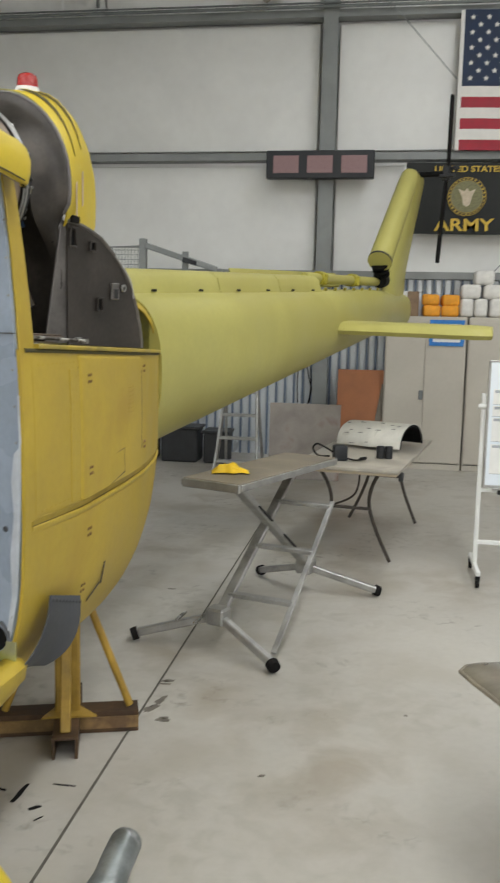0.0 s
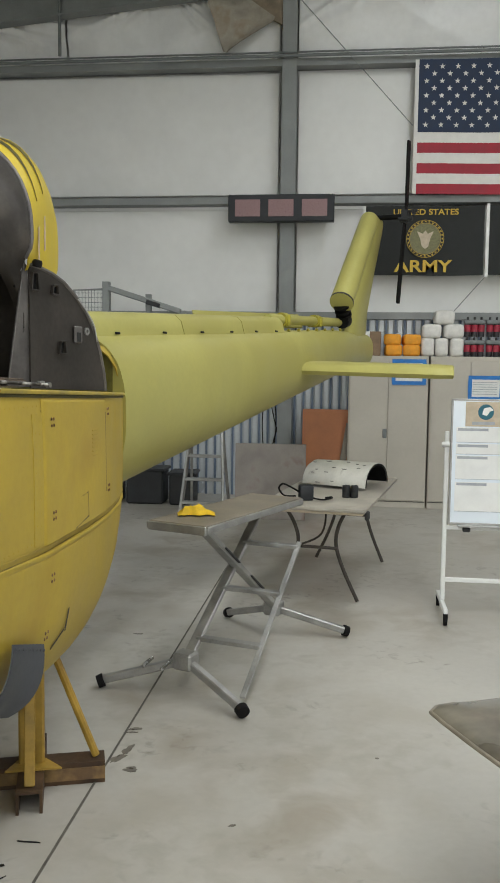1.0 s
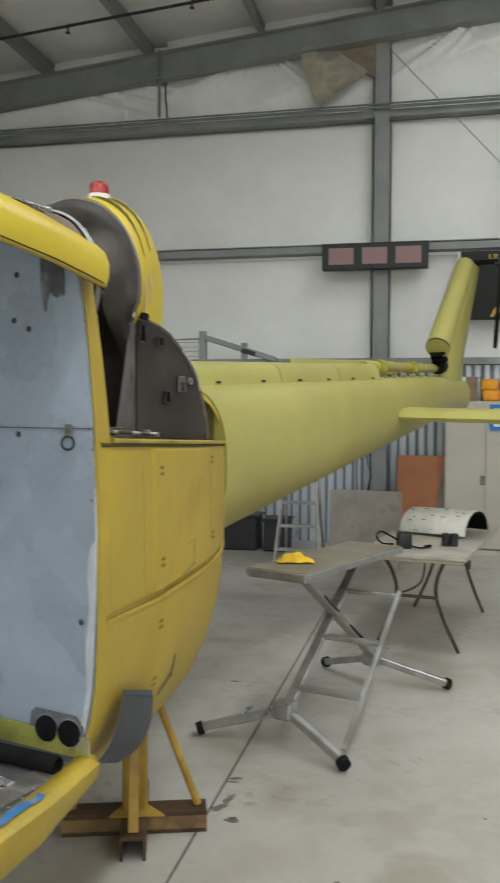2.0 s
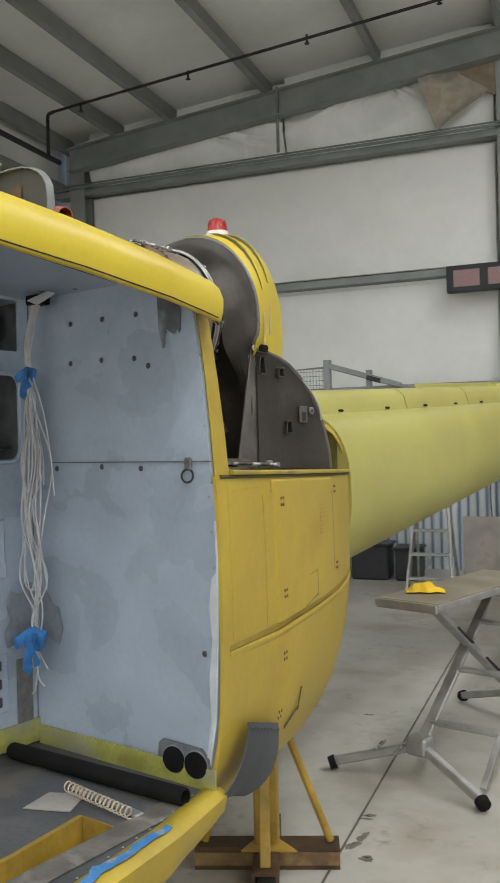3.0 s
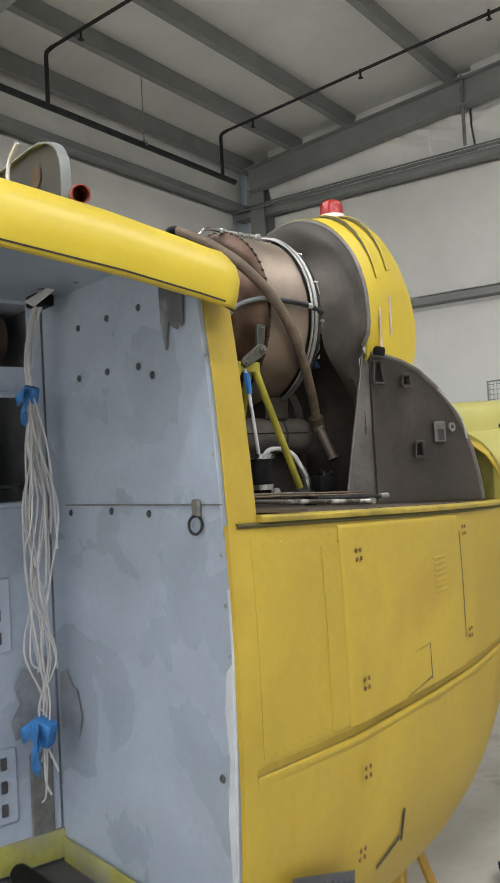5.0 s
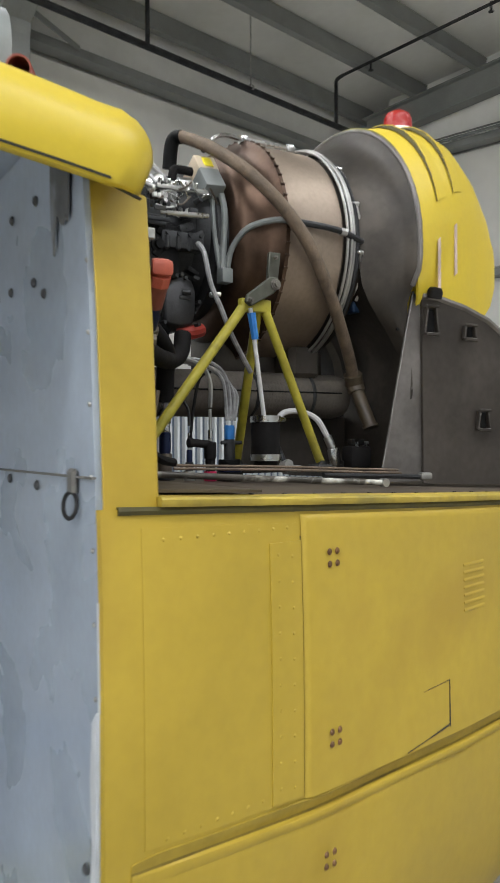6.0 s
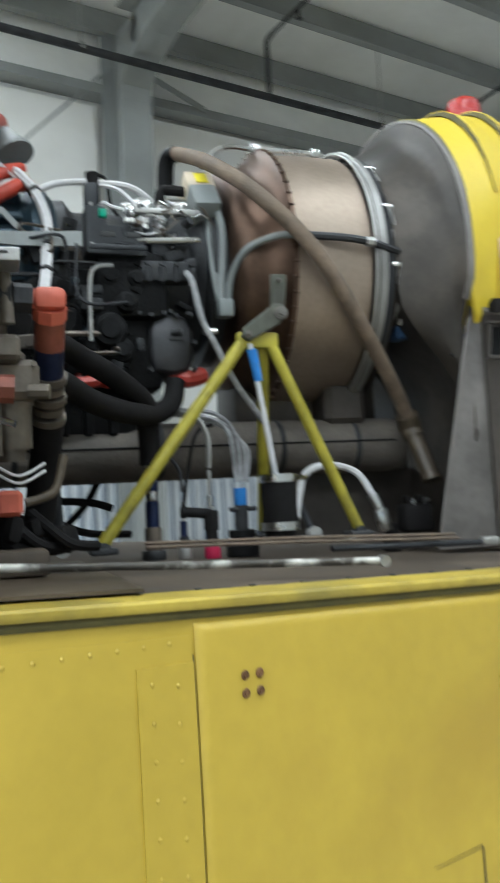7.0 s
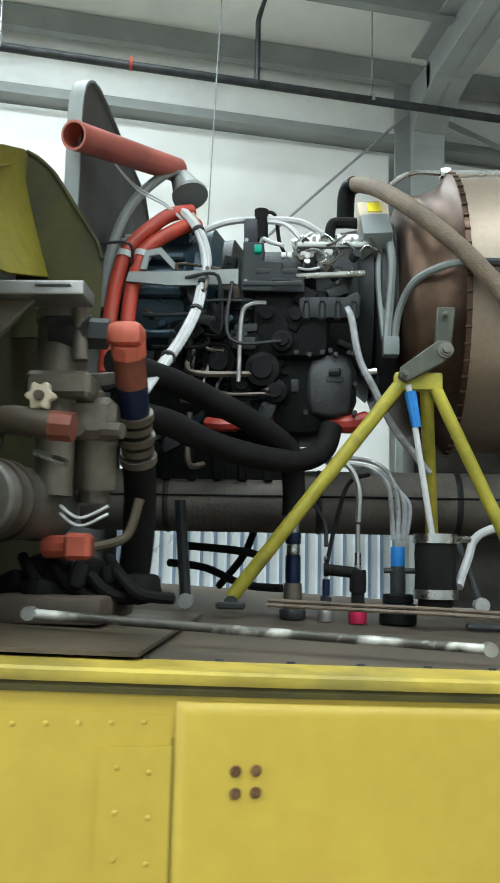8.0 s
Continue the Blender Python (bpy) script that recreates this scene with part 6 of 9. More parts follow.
for cu, cz, r, ln in ((-0.285, 2.13, 0.028, 0.03), (-0.262, 2.075, 0.036, 0.05), (-0.225, 2.13, 0.022, 0.05), (-0.238, 2.035, 0.026, 0.04), (-0.30, 2.05, 0.024, 0.03), (-0.345, 2.09, 0.034, 0.04), (-0.35, 2.16, 0.026, 0.03), (-0.20, 2.18, 0.02, 0.04), (-0.255, 2.185, 0.022, 0.035)):
    bm = B()
    lathe(bm, [(0.0, ln), (r * 0.55, ln), (r * 0.6, ln - 0.008), (r * 0.9, ln - 0.01), (r, ln - 0.018), (r, 0.0), (r * 1.25, -0.004), (r * 1.25, -0.012)], (0.175, cu, cz), (1, 0, 0), 16)
    for j in range(3):
        a = 2.1 * j + cu * 40
        stud(bm, (0.172, cu + r * 1.2 * math.cos(a), cz + r * 1.2 * math.sin(a)), (1, 0, 0), 0.005, 0.012)
    part("pump_cover", bm, "dark", engine)
for k in range(26):
    cu, cz = rnd.uniform(-0.40, -0.05), rnd.uniform(1.98, 2.30)
    if cu > -0.225 and cz < 2.15:
        cz += 0.14
    bm = blob(0.165 + rnd.uniform(-0.01, 0.03), cu, cz, rnd.uniform(0.02, 0.04), rnd.uniform(0.015, 0.045), rnd.uniform(0.012, 0.04), 0.004, rz(rnd.uniform(-30, 30), 0, 0))
    stud(bm, (0.19, cu, cz), (1, 0, 0), 0.004, 0.01)
    part("casting_lug", bm, rnd.choice(("dark", "dark", "dark2")), engine)
for k in range(14):
    a = (0.19 + rnd.uniform(0, 0.03), rnd.uniform(-0.42, -0.23), rnd.uniform(2.0, 2.28))
    b = (0.20 + rnd.uniform(0, 0.03), a[1] + rnd.uniform(-0.12, 0.12), a[2] + rnd.uniform(-0.12, 0.10))
    mid = ((a[0] + b[0]) / 2 + 0.02, a[1], b[2])
    part("fuel_line", tube(B(), [a, mid, b], 0.0035, seg=6), rnd.choice(("dark2", "brown", "dark")), engine)
part("sensor_loom", tube(B(), [(0.22, -0.103, 2.190), (0.24, -0.096, 2.163), (0.25, -0.083, 2.088), (0.25, -0.057, 2.034), (0.245, -0.020, 1.962), (0.215, 0.047, 1.883)], 0.0068, seg=8), "clear", engine, "grey-white sleeved loom")
part("loom_lug", cyl(B(), (0.235, -0.078, 2.064), (0.235, -0.05, 2.068), 0.006, seg=8), "steel", engine)
bm = blob(0.19, -0.136, 2.196, 0.04, 0.116, 0.042, 0.006)
for k in range(4):
    box(bm, 0.012, 0.014, 0.036, (0.208, -0.180 + 0.030 * k, 2.188), None, 0.004)
    cyl(bm, (0.205, -0.180 + 0.030 * k, 2.210), (0.216, -0.180 + 0.030 * k, 2.210), 0.005, seg=6)
part("cover_plate", bm, "dark2", engine, "grey cast bracket above the pump")
for k in range(16):
    v, u, z = rnd.uniform(0.13, 0.19), rnd.uniform(-0.20, -0.07), rnd.uniform(2.26, 2.345)
    part("small_fitting", cyl(B(), (v, u, z), (v + 0.016, u + rnd.uniform(-0.02, 0.02), z + rnd.uniform(-0.012, 0.014)), rnd.uniform(0.005, 0.010), seg=8), rnd.choice(("steel", "alu", "brown", "dark2")), engine)
for k in range(8):
    u, z = rnd.uniform(-0.20, -0.08), rnd.uniform(2.27, 2.34)
    part("thin_line", tube(B(), [(0.18, u, z), (0.20, u + 0.02, z + rnd.uniform(-0.02, 0.03)), (0.19, u + 0.05, z + rnd.uniform(-0.02, 0.02))], 0.0025, seg=6), rnd.choice(("steel", "wire", "brown")), engine)
part("drain_line", tube(B(), [(0.238, -0.304, 2.045), (0.238, -0.301, 2.164), (0.238, -0.287, 2.191), (0.238, -0.255, 2.195)], 0.0042, seg=6), "alu", engine, "bright bent tube")
for u0, u1 in ((-0.285, -0.24), (-0.33, -0.30), (-0.13, -0.06)):
    part("red_cap", tube(B(), [(0.15, u0, 1.985), (0.16, (u0 + u1) / 2, 1.98), (0.15, u1, 1.99)], 0.018, seg=10), "red", engine, "red shipping cap")

# control unit tray, levers and wiring on top
bm = B()
prism(bm, [(-0.302, 2.226), (-0.183, 2.223), (-0.185, 2.262), (-0.226, 2.264), (-0.226, 2.284), (-0.262, 2.286), (-0.262, 2.322), (-0.302, 2.324)], 0.05, Matrix(((0, 0, 1, 0.190), (1, 0, 0, 0), (0, 1, 0, 0), (0, 0, 0, 1))))
ecu = part("control_unit", bm, "box_black", engine, "black stepped electronic control unit", smooth=0, bevel=0.003)
part("unit_upright", blob(0.200, -0.288, 2.345, 0.03, 0.026, 0.05, 0.004), "box_black", ecu)
part("unit_flange", blob(0.243, -0.243, 2.231, 0.006, 0.112, 0.010, 0.002), "box_black", ecu)
for u, z in ((-0.294, 2.236), (-0.192, 2.233), (-0.294, 2.316)):
    part("unit_screw", cyl(B(), (0.240, u, z), (0.2445, u, z), 0.0035, seg=8), "alu", ecu)
for u in (-0.262, -0.212):
    part("unit_slot", blob(0.2405, u, 2.257, 0.003, 0.030, 0.011, 0.002), "mark", ecu)
part("green_plug", blob(0.243, -0.272, 2.297, 0.014, 0.014, 0.016, 0.002), "greenplug", ecu, "small green plug")
for u in (-0.224, -0.213):
    part("white_plug", blob(0.236, u, 2.288, 0.012, 0.009, 0.01, 0.002), "white", ecu)
bm = B()
cyl(bm, (0.12, -0.272, 2.36), (0.12, -0.272, 2.425), 0.014, seg=12)
tube(bm, [(0.12, -0.27, 2.42), (0.12, -0.245, 2.415), (0.12, -0.235, 2.36), (0.14, -0.225, 2.33)], 0.004, seg=6)
part("sensor", bm, "black", engine, "black sensor with a lead")
bm = B()
cyl(bm, (0.14, -0.135, 2.29), (0.14, -0.135, 2.345), 0.018, seg=14)
cyl(bm, (0.14, -0.135, 2.345), (0.14, -0.135, 2.355), 0.012, seg=14)
part("fuel_nozzle", bm, "steel", engine, "bright fuel fitting")
part("nozzle_cap", tube(B(), [(0.14, -0.135, 2.35), (0.14, -0.13, 2.385), (0.14, -0.11, 2.39), (0.14, -0.06, 2.388)], 0.011, seg=10), "black", engine)
bm = B()
cyl(bm, (0.10, -0.20, 2.34), (0.10, -0.15, 2.36), 0.03, seg=16)
cyl(bm, (0.12, -0.11, 2.35), (0.12, -0.07, 2.355), 0.026, seg=16)
part("bleed_valve", bm, "steel", engine, "bright bleed valve body")
part("linkage_bar", blob(0.19, -0.13, 2.325, 0.014, 0.14, 0.012, 0.003), "alu", engine)
for k in range(6):
    part("linkage_clip", blob(0.19, -0.19 + k * 0.024, 2.337, 0.014, 0.007, 0.016, 0.002), "steel", engine)
part("push_rod", cyl(B(), (0.21, -0.20, 2.255), (0.21, -0.07, 2.262), 0.0065, seg=10), "steel", engine, "bright push rod")
bm = B()
prism(bm, [(-0.525, 2.243), (-0.52, 2.262), (-0.44, 2.262), (-0.31, 2.268), (-0.31, 2.238), (-0.44, 2.235)], 0.008, Matrix(((0, 0, 1, 0.215), (1, 0, 0, 0), (0, 1, 0, 0), (0, 0, 0, 1))))
part("support_arm", bm, "grey", engine, "grey support arm", smooth=0)
bm = B()
prism(bm, [(-0.50, 2.268), (-0.49, 2.305), (-0.46, 2.312), (-0.42, 2.268), (-0.435, 2.268), (-0.462, 2.298), (-0.482, 2.295), (-0.487, 2.268)], 0.008, Matrix(((0, 0, 1, 0.21), (1, 0, 0, 0), (0, 1, 0, 0), (0, 0, 0, 1))))
part("lightened_bracket", bm, "grey", engine, smooth=0)

# ignition box on its bracket, conduits, junction block
ign = part("ignition_box", blob(0.150, -0.048, 2.365, 0.075, 0.058, 0.105, 0.005, rz(4, -34, 0)), "grey_light", engine, "grey ignition exciter box")
part("box_lid", blob(0.132, -0.050, 2.390, 0.078, 0.061, 0.05, 0.005, rz(4, -34, 0)), "tan", ign, "tan upper half of the box")
part("yellow_label", blob(0.166, -0.048, 2.412, 0.003, 0.026, 0.03, 0.001, rz(4, -34, 0)), "yellowlabel", ign, "yellow warning label")
jb = part("junction_block", blob(0.205, -0.021, 2.12, 0.034, 0.03, 0.036, 0.003), "grey_light", engine, "small grey junction block")
for pts, r in (([(0.18, -0.022, 2.345), (0.195, -0.016, 2.29), (0.20, -0.02, 2.22), (0.205, -0.028, 2.135)], 0.0085),
               ([(0.165, -0.03, 2.345), (0.18, -0.04, 2.28), (0.19, -0.036, 2.2), (0.20, -0.030, 2.135)], 0.008),
               ([(0.205, -0.014, 2.135), (0.215, -0.005, 2.19), (0.25, 0.02, 2.235), (0.285, 0.07, 2.253), (0.296, 0.11, 2.255)], 0.0078)):
    part("conduit", tube(B(), pts, r, seg=8), "grey_light", jb, "grey braided conduit")
pts = [(0.296, 0.115, 2.255), (0.30, 0.17, 2.253), (0.304, 0.22, 2.25), (0.306, 0.27, 2.243), (0.296, 0.325, 2.232), (0.262, 0.372, 2.236)]
part("ignition_lead", tube(B(), pts, 0.0085, seg=8), "dark2", engine, "dark ignition lead along the drum")
for k, (u0, z0, z1) in enumerate(((0.345, 2.235, 2.095), (0.362, 2.225, 2.085), (0.352, 2.42, 2.245), (0.338, 2.40, 2.26))):
    rr = [math.sqrt(max(0.02, 0.288 ** 2 - (z - AX) ** 2)) for z in (z0, (z0 + z1) / 2, z1)]
    part("igniter_lead", tube(B(), [(rr[0] - 0.012, u0, z0), (rr[1] - 0.004, u0 + 0.014, (z0 + z1) / 2), (rr[2] - 0.014, u0 + 0.002, z1)], 0.0042, seg=6), "alu", engine, "braided metal lead")
for p in (pts[0], pts[3], pts[5]):
    bm = B()
    cyl(bm, Vector(p) + Vector((0, -0.009, 0)), Vector(p) + Vector((0, 0.009, 0)), 0.0105, seg=8)
    part("lead_clamp", bm, "alu", engine)
part("top_line", tube(B(), [(0.105, -0.03, 2.46), (0.09, 0.01, 2.505), (0.078, 0.05, 2.524), (0.075, 0.107, 2.523), (0.075, 0.19, 2.524), (0.076, 0.272, 2.523)], 0.006, seg=8), "steel", engine, "bright fuel line over the drum")
for u in (0.107, 0.255):
    bm = blob(0.075, u, 2.522, 0.022, 0.022, 0.020, 0.003)
    part("line_clamp", bm, "steel", engine)

# large brown bleed hose slung across the drum
hp = [(0.082, -0.080, 2.496), (0.120, -0.062, 2.477), (0.185, -0.040, 2.440), (0.262, 0.000, 2.378), (0.298, 0.045, 2.324), (0.313, 0.096, 2.270), (0.315, 0.150, 2.208), (0.305, 0.195, 2.148), (0.275, 0.258, 2.068), (0.228, 0.325, 1.990), (0.190, 0.375, 1.930), (0.165, 0.405, 1.888)]
bleed = part("bleed_hose", tube(B(), hp, 0.0165, seg=12, steps=8), "hose", engine, "thick braided brown hose across the drum")
bm = B()
cyl(bm, (0.168, 0.402, 1.893), (0.158, 0.414, 1.868), 0.026, seg=14)
cyl(bm, (0.158, 0.414, 1.868), (0.166, 0.418, 1.845), 0.024, seg=14)
cyl(bm, (0.166, 0.418, 1.845), (0.205, 0.432, 1.752), 0.019, seg=14)
cyl(bm, (0.205, 0.432, 1.752), (0.208, 0.433, 1.744), 0.022, seg=14)
collar = B()
tube(collar, [hp[0], (0.066, -0.091, 2.495), (0.055, -0.097, 2.475), (0.045, -0.098, 2.42)], 0.0185, seg=14)
part("hose_collar", collar, "dark", bleed, "dark hose collar")
part("hose_end", bm, "plate_brown", bleed, "brown hose end fitting")

# dark block added to close the bright gap under the drum
part("lower_casing", blob(-0.05, 0.22, 1.95, 0.16, 0.36, 0.13, 0.02), "soot", engine, "added dark block filling the gap under the engine")
# oil sump and scavenge gear closing the space under the gearbox
sump = part("oil_sump", blob(0.02, -0.36, 1.925, 0.20, 0.34, 0.15, 0.03), "dark", engine, "dark ribbed oil sump")
for k in range(6):
    bm = B()
    box(bm, 0.016, 0.02, 0.11, (0.122, -0.50 + 0.05 * k, 1.925), None, 0.004)
    part("rib", bm, "dark", sump)
part("front_case", blob(0.02, -0.47, 2.07, 0.24, 0.20, 0.22, 0.03), "dark", engine, "dark cast front case")
rs = random.Random(23)
for k in range(34):
    cu, cz = rs.uniform(-0.56, -0.32), rs.uniform(1.90, 2.24)
    bm = blob(0.15 + rs.uniform(-0.02, 0.04), cu, cz, rs.uniform(0.02, 0.05), rs.uniform(0.015, 0.05), rs.uniform(0.012, 0.045), 0.004, rz(rs.uniform(-40, 40), 0, 0))
    part("casting_lug", bm, rs.choice(("dark", "dark", "dark2", "teal_case", "brown")), engine)
for k in range(12):
    a = (0.17 + rs.uniform(0, 0.04), rs.uniform(-0.54, -0.36), rs.uniform(1.95, 2.30))
    b = (0.18 + rs.uniform(0, 0.04), a[1] + rs.uniform(-0.10, 0.14), a[2] + rs.uniform(-0.14, 0.08))
    part("fuel_line", tube(B(), [a, ((a[0] + b[0]) / 2 + 0.02, a[1], b[2]), b], rs.choice((0.003, 0.004, 0.006)), seg=6), rs.choice(("dark2", "brown", "black", "dark")), engine)

# tripod engine mount
mount = part("mount_apex", blob(0.285, 0.018, 2.038, 0.022, 0.085, 0.032, 0.005), "strut", heli, "yellow-painted engine mount")
for a, b, r in (((0.285, -0.012, 2.035), (0.292, -0.305, 1.655), 0.0125), ((0.285, 0.045, 2.035), (0.271, 0.22, 1.655), 0.0115), ((0.27, 0.035, 2.03), (0.09, 0.075, 1.655), 0.012)):
    leg = part("strut_leg", cyl(B(), a, b, r, seg=14), "strut", mount, "yellow tubular strut")
    bm = B()
    cyl(bm, (b[0] - 0.014, b[1], b[2] - 0.008), (b[0] + 0.014, b[1], b[2] - 0.008), 0.012, seg=12)
    box(bm, 0.05, 0.05, 0.012, (b[0], b[1], 1.642), None, 0.003)
    part("strut_foot", bm, "dark2", leg)
bm = B()
prism(bm, [(-0.02, 2.042), (-0.005, 2.032), (0.06, 2.068), (0.078, 2.09), (0.07, 2.108), (0.05, 2.108), (-0.015, 2.06)], 0.012, Matrix(((0, 0, 1, 0.304), (1, 0, 0, 0), (0, 1, 0, 0), (0, 0, 0, 1))))
lever = part("mount_lever", bm, "levergreen", mount, "grey-green trunnion lever", bevel=0.003)
bm = B()
prism(bm, [(0.045, 2.10), (0.075, 2.10), (0.083, 2.17), (0.05, 2.17)], 0.012, Matrix(((0, 0, 1, 0.298), (1, 0, 0, 0), (0, 1, 0, 0), (0, 0, 0, 1))))
part("lever_arm", bm, "levergreen", lever, bevel=0.003)
for u, z, r in ((0.063, 2.09, 0.014), (-0.008, 2.046, 0.008), (0.063, 2.155, 0.005)):
    bm = B()
    lathe(bm, [(0.0, 0.012), (r * 0.45, 0.012), (r * 0.5, 0.007), (r * 0.75, 0.007), (r * 0.8, 0.004), (r, 0.004), (r, 0.0)], (0.309, u, z), (1, 0, 0), 16)
    part("bolt_head", bm, "accu", lever)
rod = part("push_pull_rod", cyl(B(), (0.296, 0.0, 2.03), (0.292, 0.04, 1.765), 0.0055, seg=10), "wire", mount, "pale rod with blue tape")
part("blue_tape", cyl(B(), (0.2955, 0.003, 2.018), (0.2945, 0.014, 1.955), 0.0105, 0.0085, seg=8), "blue", rod)

# canister, fittings and connectors standing on the deck
can = part("fuel_canister", lathe(B(), [(0.0, 0.125), (0.03, 0.125), (0.034, 0.115), (0.036, 0.09), (0.0345, 0.06), (0.036, 0.03), (0.03, 0.015), (0.03, 0.0)], (0.29, 0.045, 1.645), (0, 0, 1), 24), "black", heli, "black rubber-wrapped canister with steel bands")
for z in (1.668, 1.762):
    part("steel_band", lathe(B(), [(0.0365, -0.008), (0.038, -0.008), (0.038, 0.008), (0.0365, 0.008)], (0.29, 0.045, z), (0, 0, 1), 24), "steel", can)
part("band_screw", cyl(B(), (0.30, 0.075, 1.762), (0.28, 0.105, 1.762), 0.006, seg=8), "steel", can)


def fitting(name, v, u, stack, label):
    """Coaxial collars standing on the deck: (material, radius, height)."""
    z, first = deck_z(u) + 0.006, None
    for mat_name, r, h in stack:
        bm = B()
        lathe(bm, [(0.0, 0.0), (r * 0.94, 0.0), (r, h * 0.12), (r, h * 0.88), (r * 0.94, h), (0.0, h)], (v, u, z), (0, 0, 1), 16)
        if first is None:
            first = part(name, bm, mat_name, heli, label)
        else:
            part("collar", bm, mat_name, first)
        z += h
    return first, z


f, _ = fitting("hose_fitting", 0.235, -0.199, [("dark2", 0.024, 0.018), ("brown", 0.017, 0.045), ("blue_fit", 0.014, 0.05), ("steel", 0.012, 0.02), ("blue_fit", 0.014, 0.02), ("steel", 0.010, 0.03)], "blue and bronze hose fitting")
f, _ = fitting("cable_connector", 0.245, -0.140, [("alu", 0.014, 0.024), ("dark2", 0.010, 0.02), ("blue_fit", 0.007, 0.03), ("steel", 0.004, 0.04)], "small bright cable connector")
part("lead", tube(B(), [(0.245, -0.140, 1.745), (0.245, -0.142, 1.78), (0.24, -0.15, 1.80), (0.22, -0.16, 1.82)], 0.004, seg=6), "dark2", f)
f, _ = fitting("cable_connector", 0.245, -0.084, [("redplug", 0.016, 0.024), ("black", 0.012, 0.03), ("black", 0.015, 0.04), ("steel", 0.006, 0.03), ("alu", 0.004, 0.05)], "black connector with a red collar")
bm = B()
cyl(bm, (0.245, -0.084, 1.70), (0.25, -0.135, 1.705), 0.010, seg=12)
cyl(bm, (0.25, -0.135, 1.705), (0.25, -0.145, 1.705), 0.012, seg=12)
part("side_branch", bm, "black", f)
part("lead", tube(B(), [(0.245, -0.084, 1.79), (0.244, -0.083, 1.85), (0.235, -0.10, 1.89), (0.21, -0.13, 1.905), (0.19, -0.17, 1.9)], 0.0055, seg=6), "alu", f)
part("lead", tube(B(), [(0.25, -0.14, 1.71), (0.235, -0.125, 1.78), (0.22, -0.10, 1.86), (0.2, -0.06, 1.88)], 0.004, seg=6), "black", f)
f, _ = fitting("cable_connector", 0.205, -0.009, [("dark", 0.034, 0.022), ("blue_fit", 0.032, 0.016), ("dark", 0.028, 0.016), ("dark2", 0.014, 0.05), ("blue", 0.013, 0.035)], "large dark multi-hose connector with blue tape")
part("wing_bar", cyl(B(), (0.21, -0.035, 1.705), (0.21, 0.022, 1.705), 0.005, seg=8), "dark2", f)
for k, (dx, top, far) in enumerate(((-0.008, 1.885, -0.11), (0.0, 1.895, -0.09), (0.008, 1.88, -0.075), (0.014, 1.87, -0.06))):
    part("clear_hose", tube(B(), [(0.205, -0.009 + dx, 1.76), (0.205, -0.008 + 1.5 * dx, 1.82), (0.20, -0.02 + dx, top - 0.02), (0.19, -0.055 + dx, top + 0.01), (0.17, far - 0.03, top + 0.02)], 0.0048, seg=6), "clear", f, "clear plastic hose")
for off, z in ((0.0, 1.655), (0.012, 1.648)):
    part("deck_tube", tube(B(), [(0.36 + off, -0.24, z), (0.37 + off, -0.10, z - 0.004), (0.38 + off, 0.05, z - 0.008), (0.40 + off, 0.22, z - 0.015), (0.41 + off, 0.36, z - 0.02)], 0.0032, seg=8), "hose", deck, "thin dull tan tube along the deck")
part("pink_cap", blob(0.37, 0.075, 1.642, 0.02, 0.04, 0.016, 0.004), "scuff", deck)
f, z = fitting("wire_socket", 0.19, 0.335, [("dark", 0.02, 0.03), ("black", 0.016, 0.03)], "black socket with bright connector")
bm = blob(0.215, 0.305, 1.665, 0.02, 0.028, 0.05, 0.004, rz(14, 0, 0))
cyl(bm, (0.215, 0.298, 1.69), (0.21, 0.285, 1.72), 0.012, seg=12)
part("bright_connector", bm, "steel", f)
part("white_lead", tube(B(), [(0.21, 0.285, 1.72), (0.20, 0.26, 1.765), (0.19, 0.22, 1.785), (0.19, 0.17, 1.785), (0.21, 0.13, 1.765), (0.22, 0.115, 1.73), (0.24, 0.10, 1.70), (0.26, 0.09, 1.68)], 0.008, seg=8), "wire", f, "white sleeved cable")
for k in range(4):
    part("strip_socket", blob(0.21, 0.365 + 0.016 * k, 1.705 - 0.006 * (k % 2), 0.02, 0.01, 0.016, 0.002), "steel" if k % 2 else "black", f)
part("socket_body", blob(0.20, 0.39, 1.665, 0.05, 0.07, 0.06, 0.01), "black", f)

# push rod lying along the deck, paint worn off
rodp = [(0.775, -0.51, 1.655), (0.77, -0.25, 1.640), (0.765, 0.03, 1.625)]
worn = part("deck_rod", tube(B(), rodp, 0.0058, seg=12, curved=False), "wornrod", heli, "long control rod with worn white paint lying on the deck")
for p in (rodp[0], rodp[2]):
    bm = B()
    cyl(bm, Vector(p) + Vector((-0.008, 0, 0)), Vector(p) + Vector((0.008, 0, 0)), 0.0085, seg=14)
    part("rod_end", bm, "alu", worn)
side_rod = part("deck_rod", tube(B(), [(0.53, 0.05, 1.632), (0.455, 0.41, 1.618)], 0.0055, seg=8, curved=False), "dark2", heli, "short control rod on the deck")
part("rod_end", blob(0.46, 0.405, 1.620, 0.018, 0.036, 0.018, 0.005), "alu", side_rod)

# big cloth-wrapped duct behind the fittings
bm = B()
lathe(bm, [(0.0, -0.62), (0.058, -0.62), (0.062, -0.60), (0.062, 0.40), (0.055, 0.425), (0.0, 0.43)], (0.07, 0, 1.835), (0, 1, 0), 32)
duct2 = part("air_duct", bm, "ductcloth", heli, "dusty brown cloth-covered air duct")
bm = B()
for k in range(92):
    lathe(bm, [(0.0620, -0.0040), (0.0624, 0.0), (0.0620, 0.0040)], (0.07, -0.56 + 0.0105 * k, 1.835), (0, 1, 0), 24)
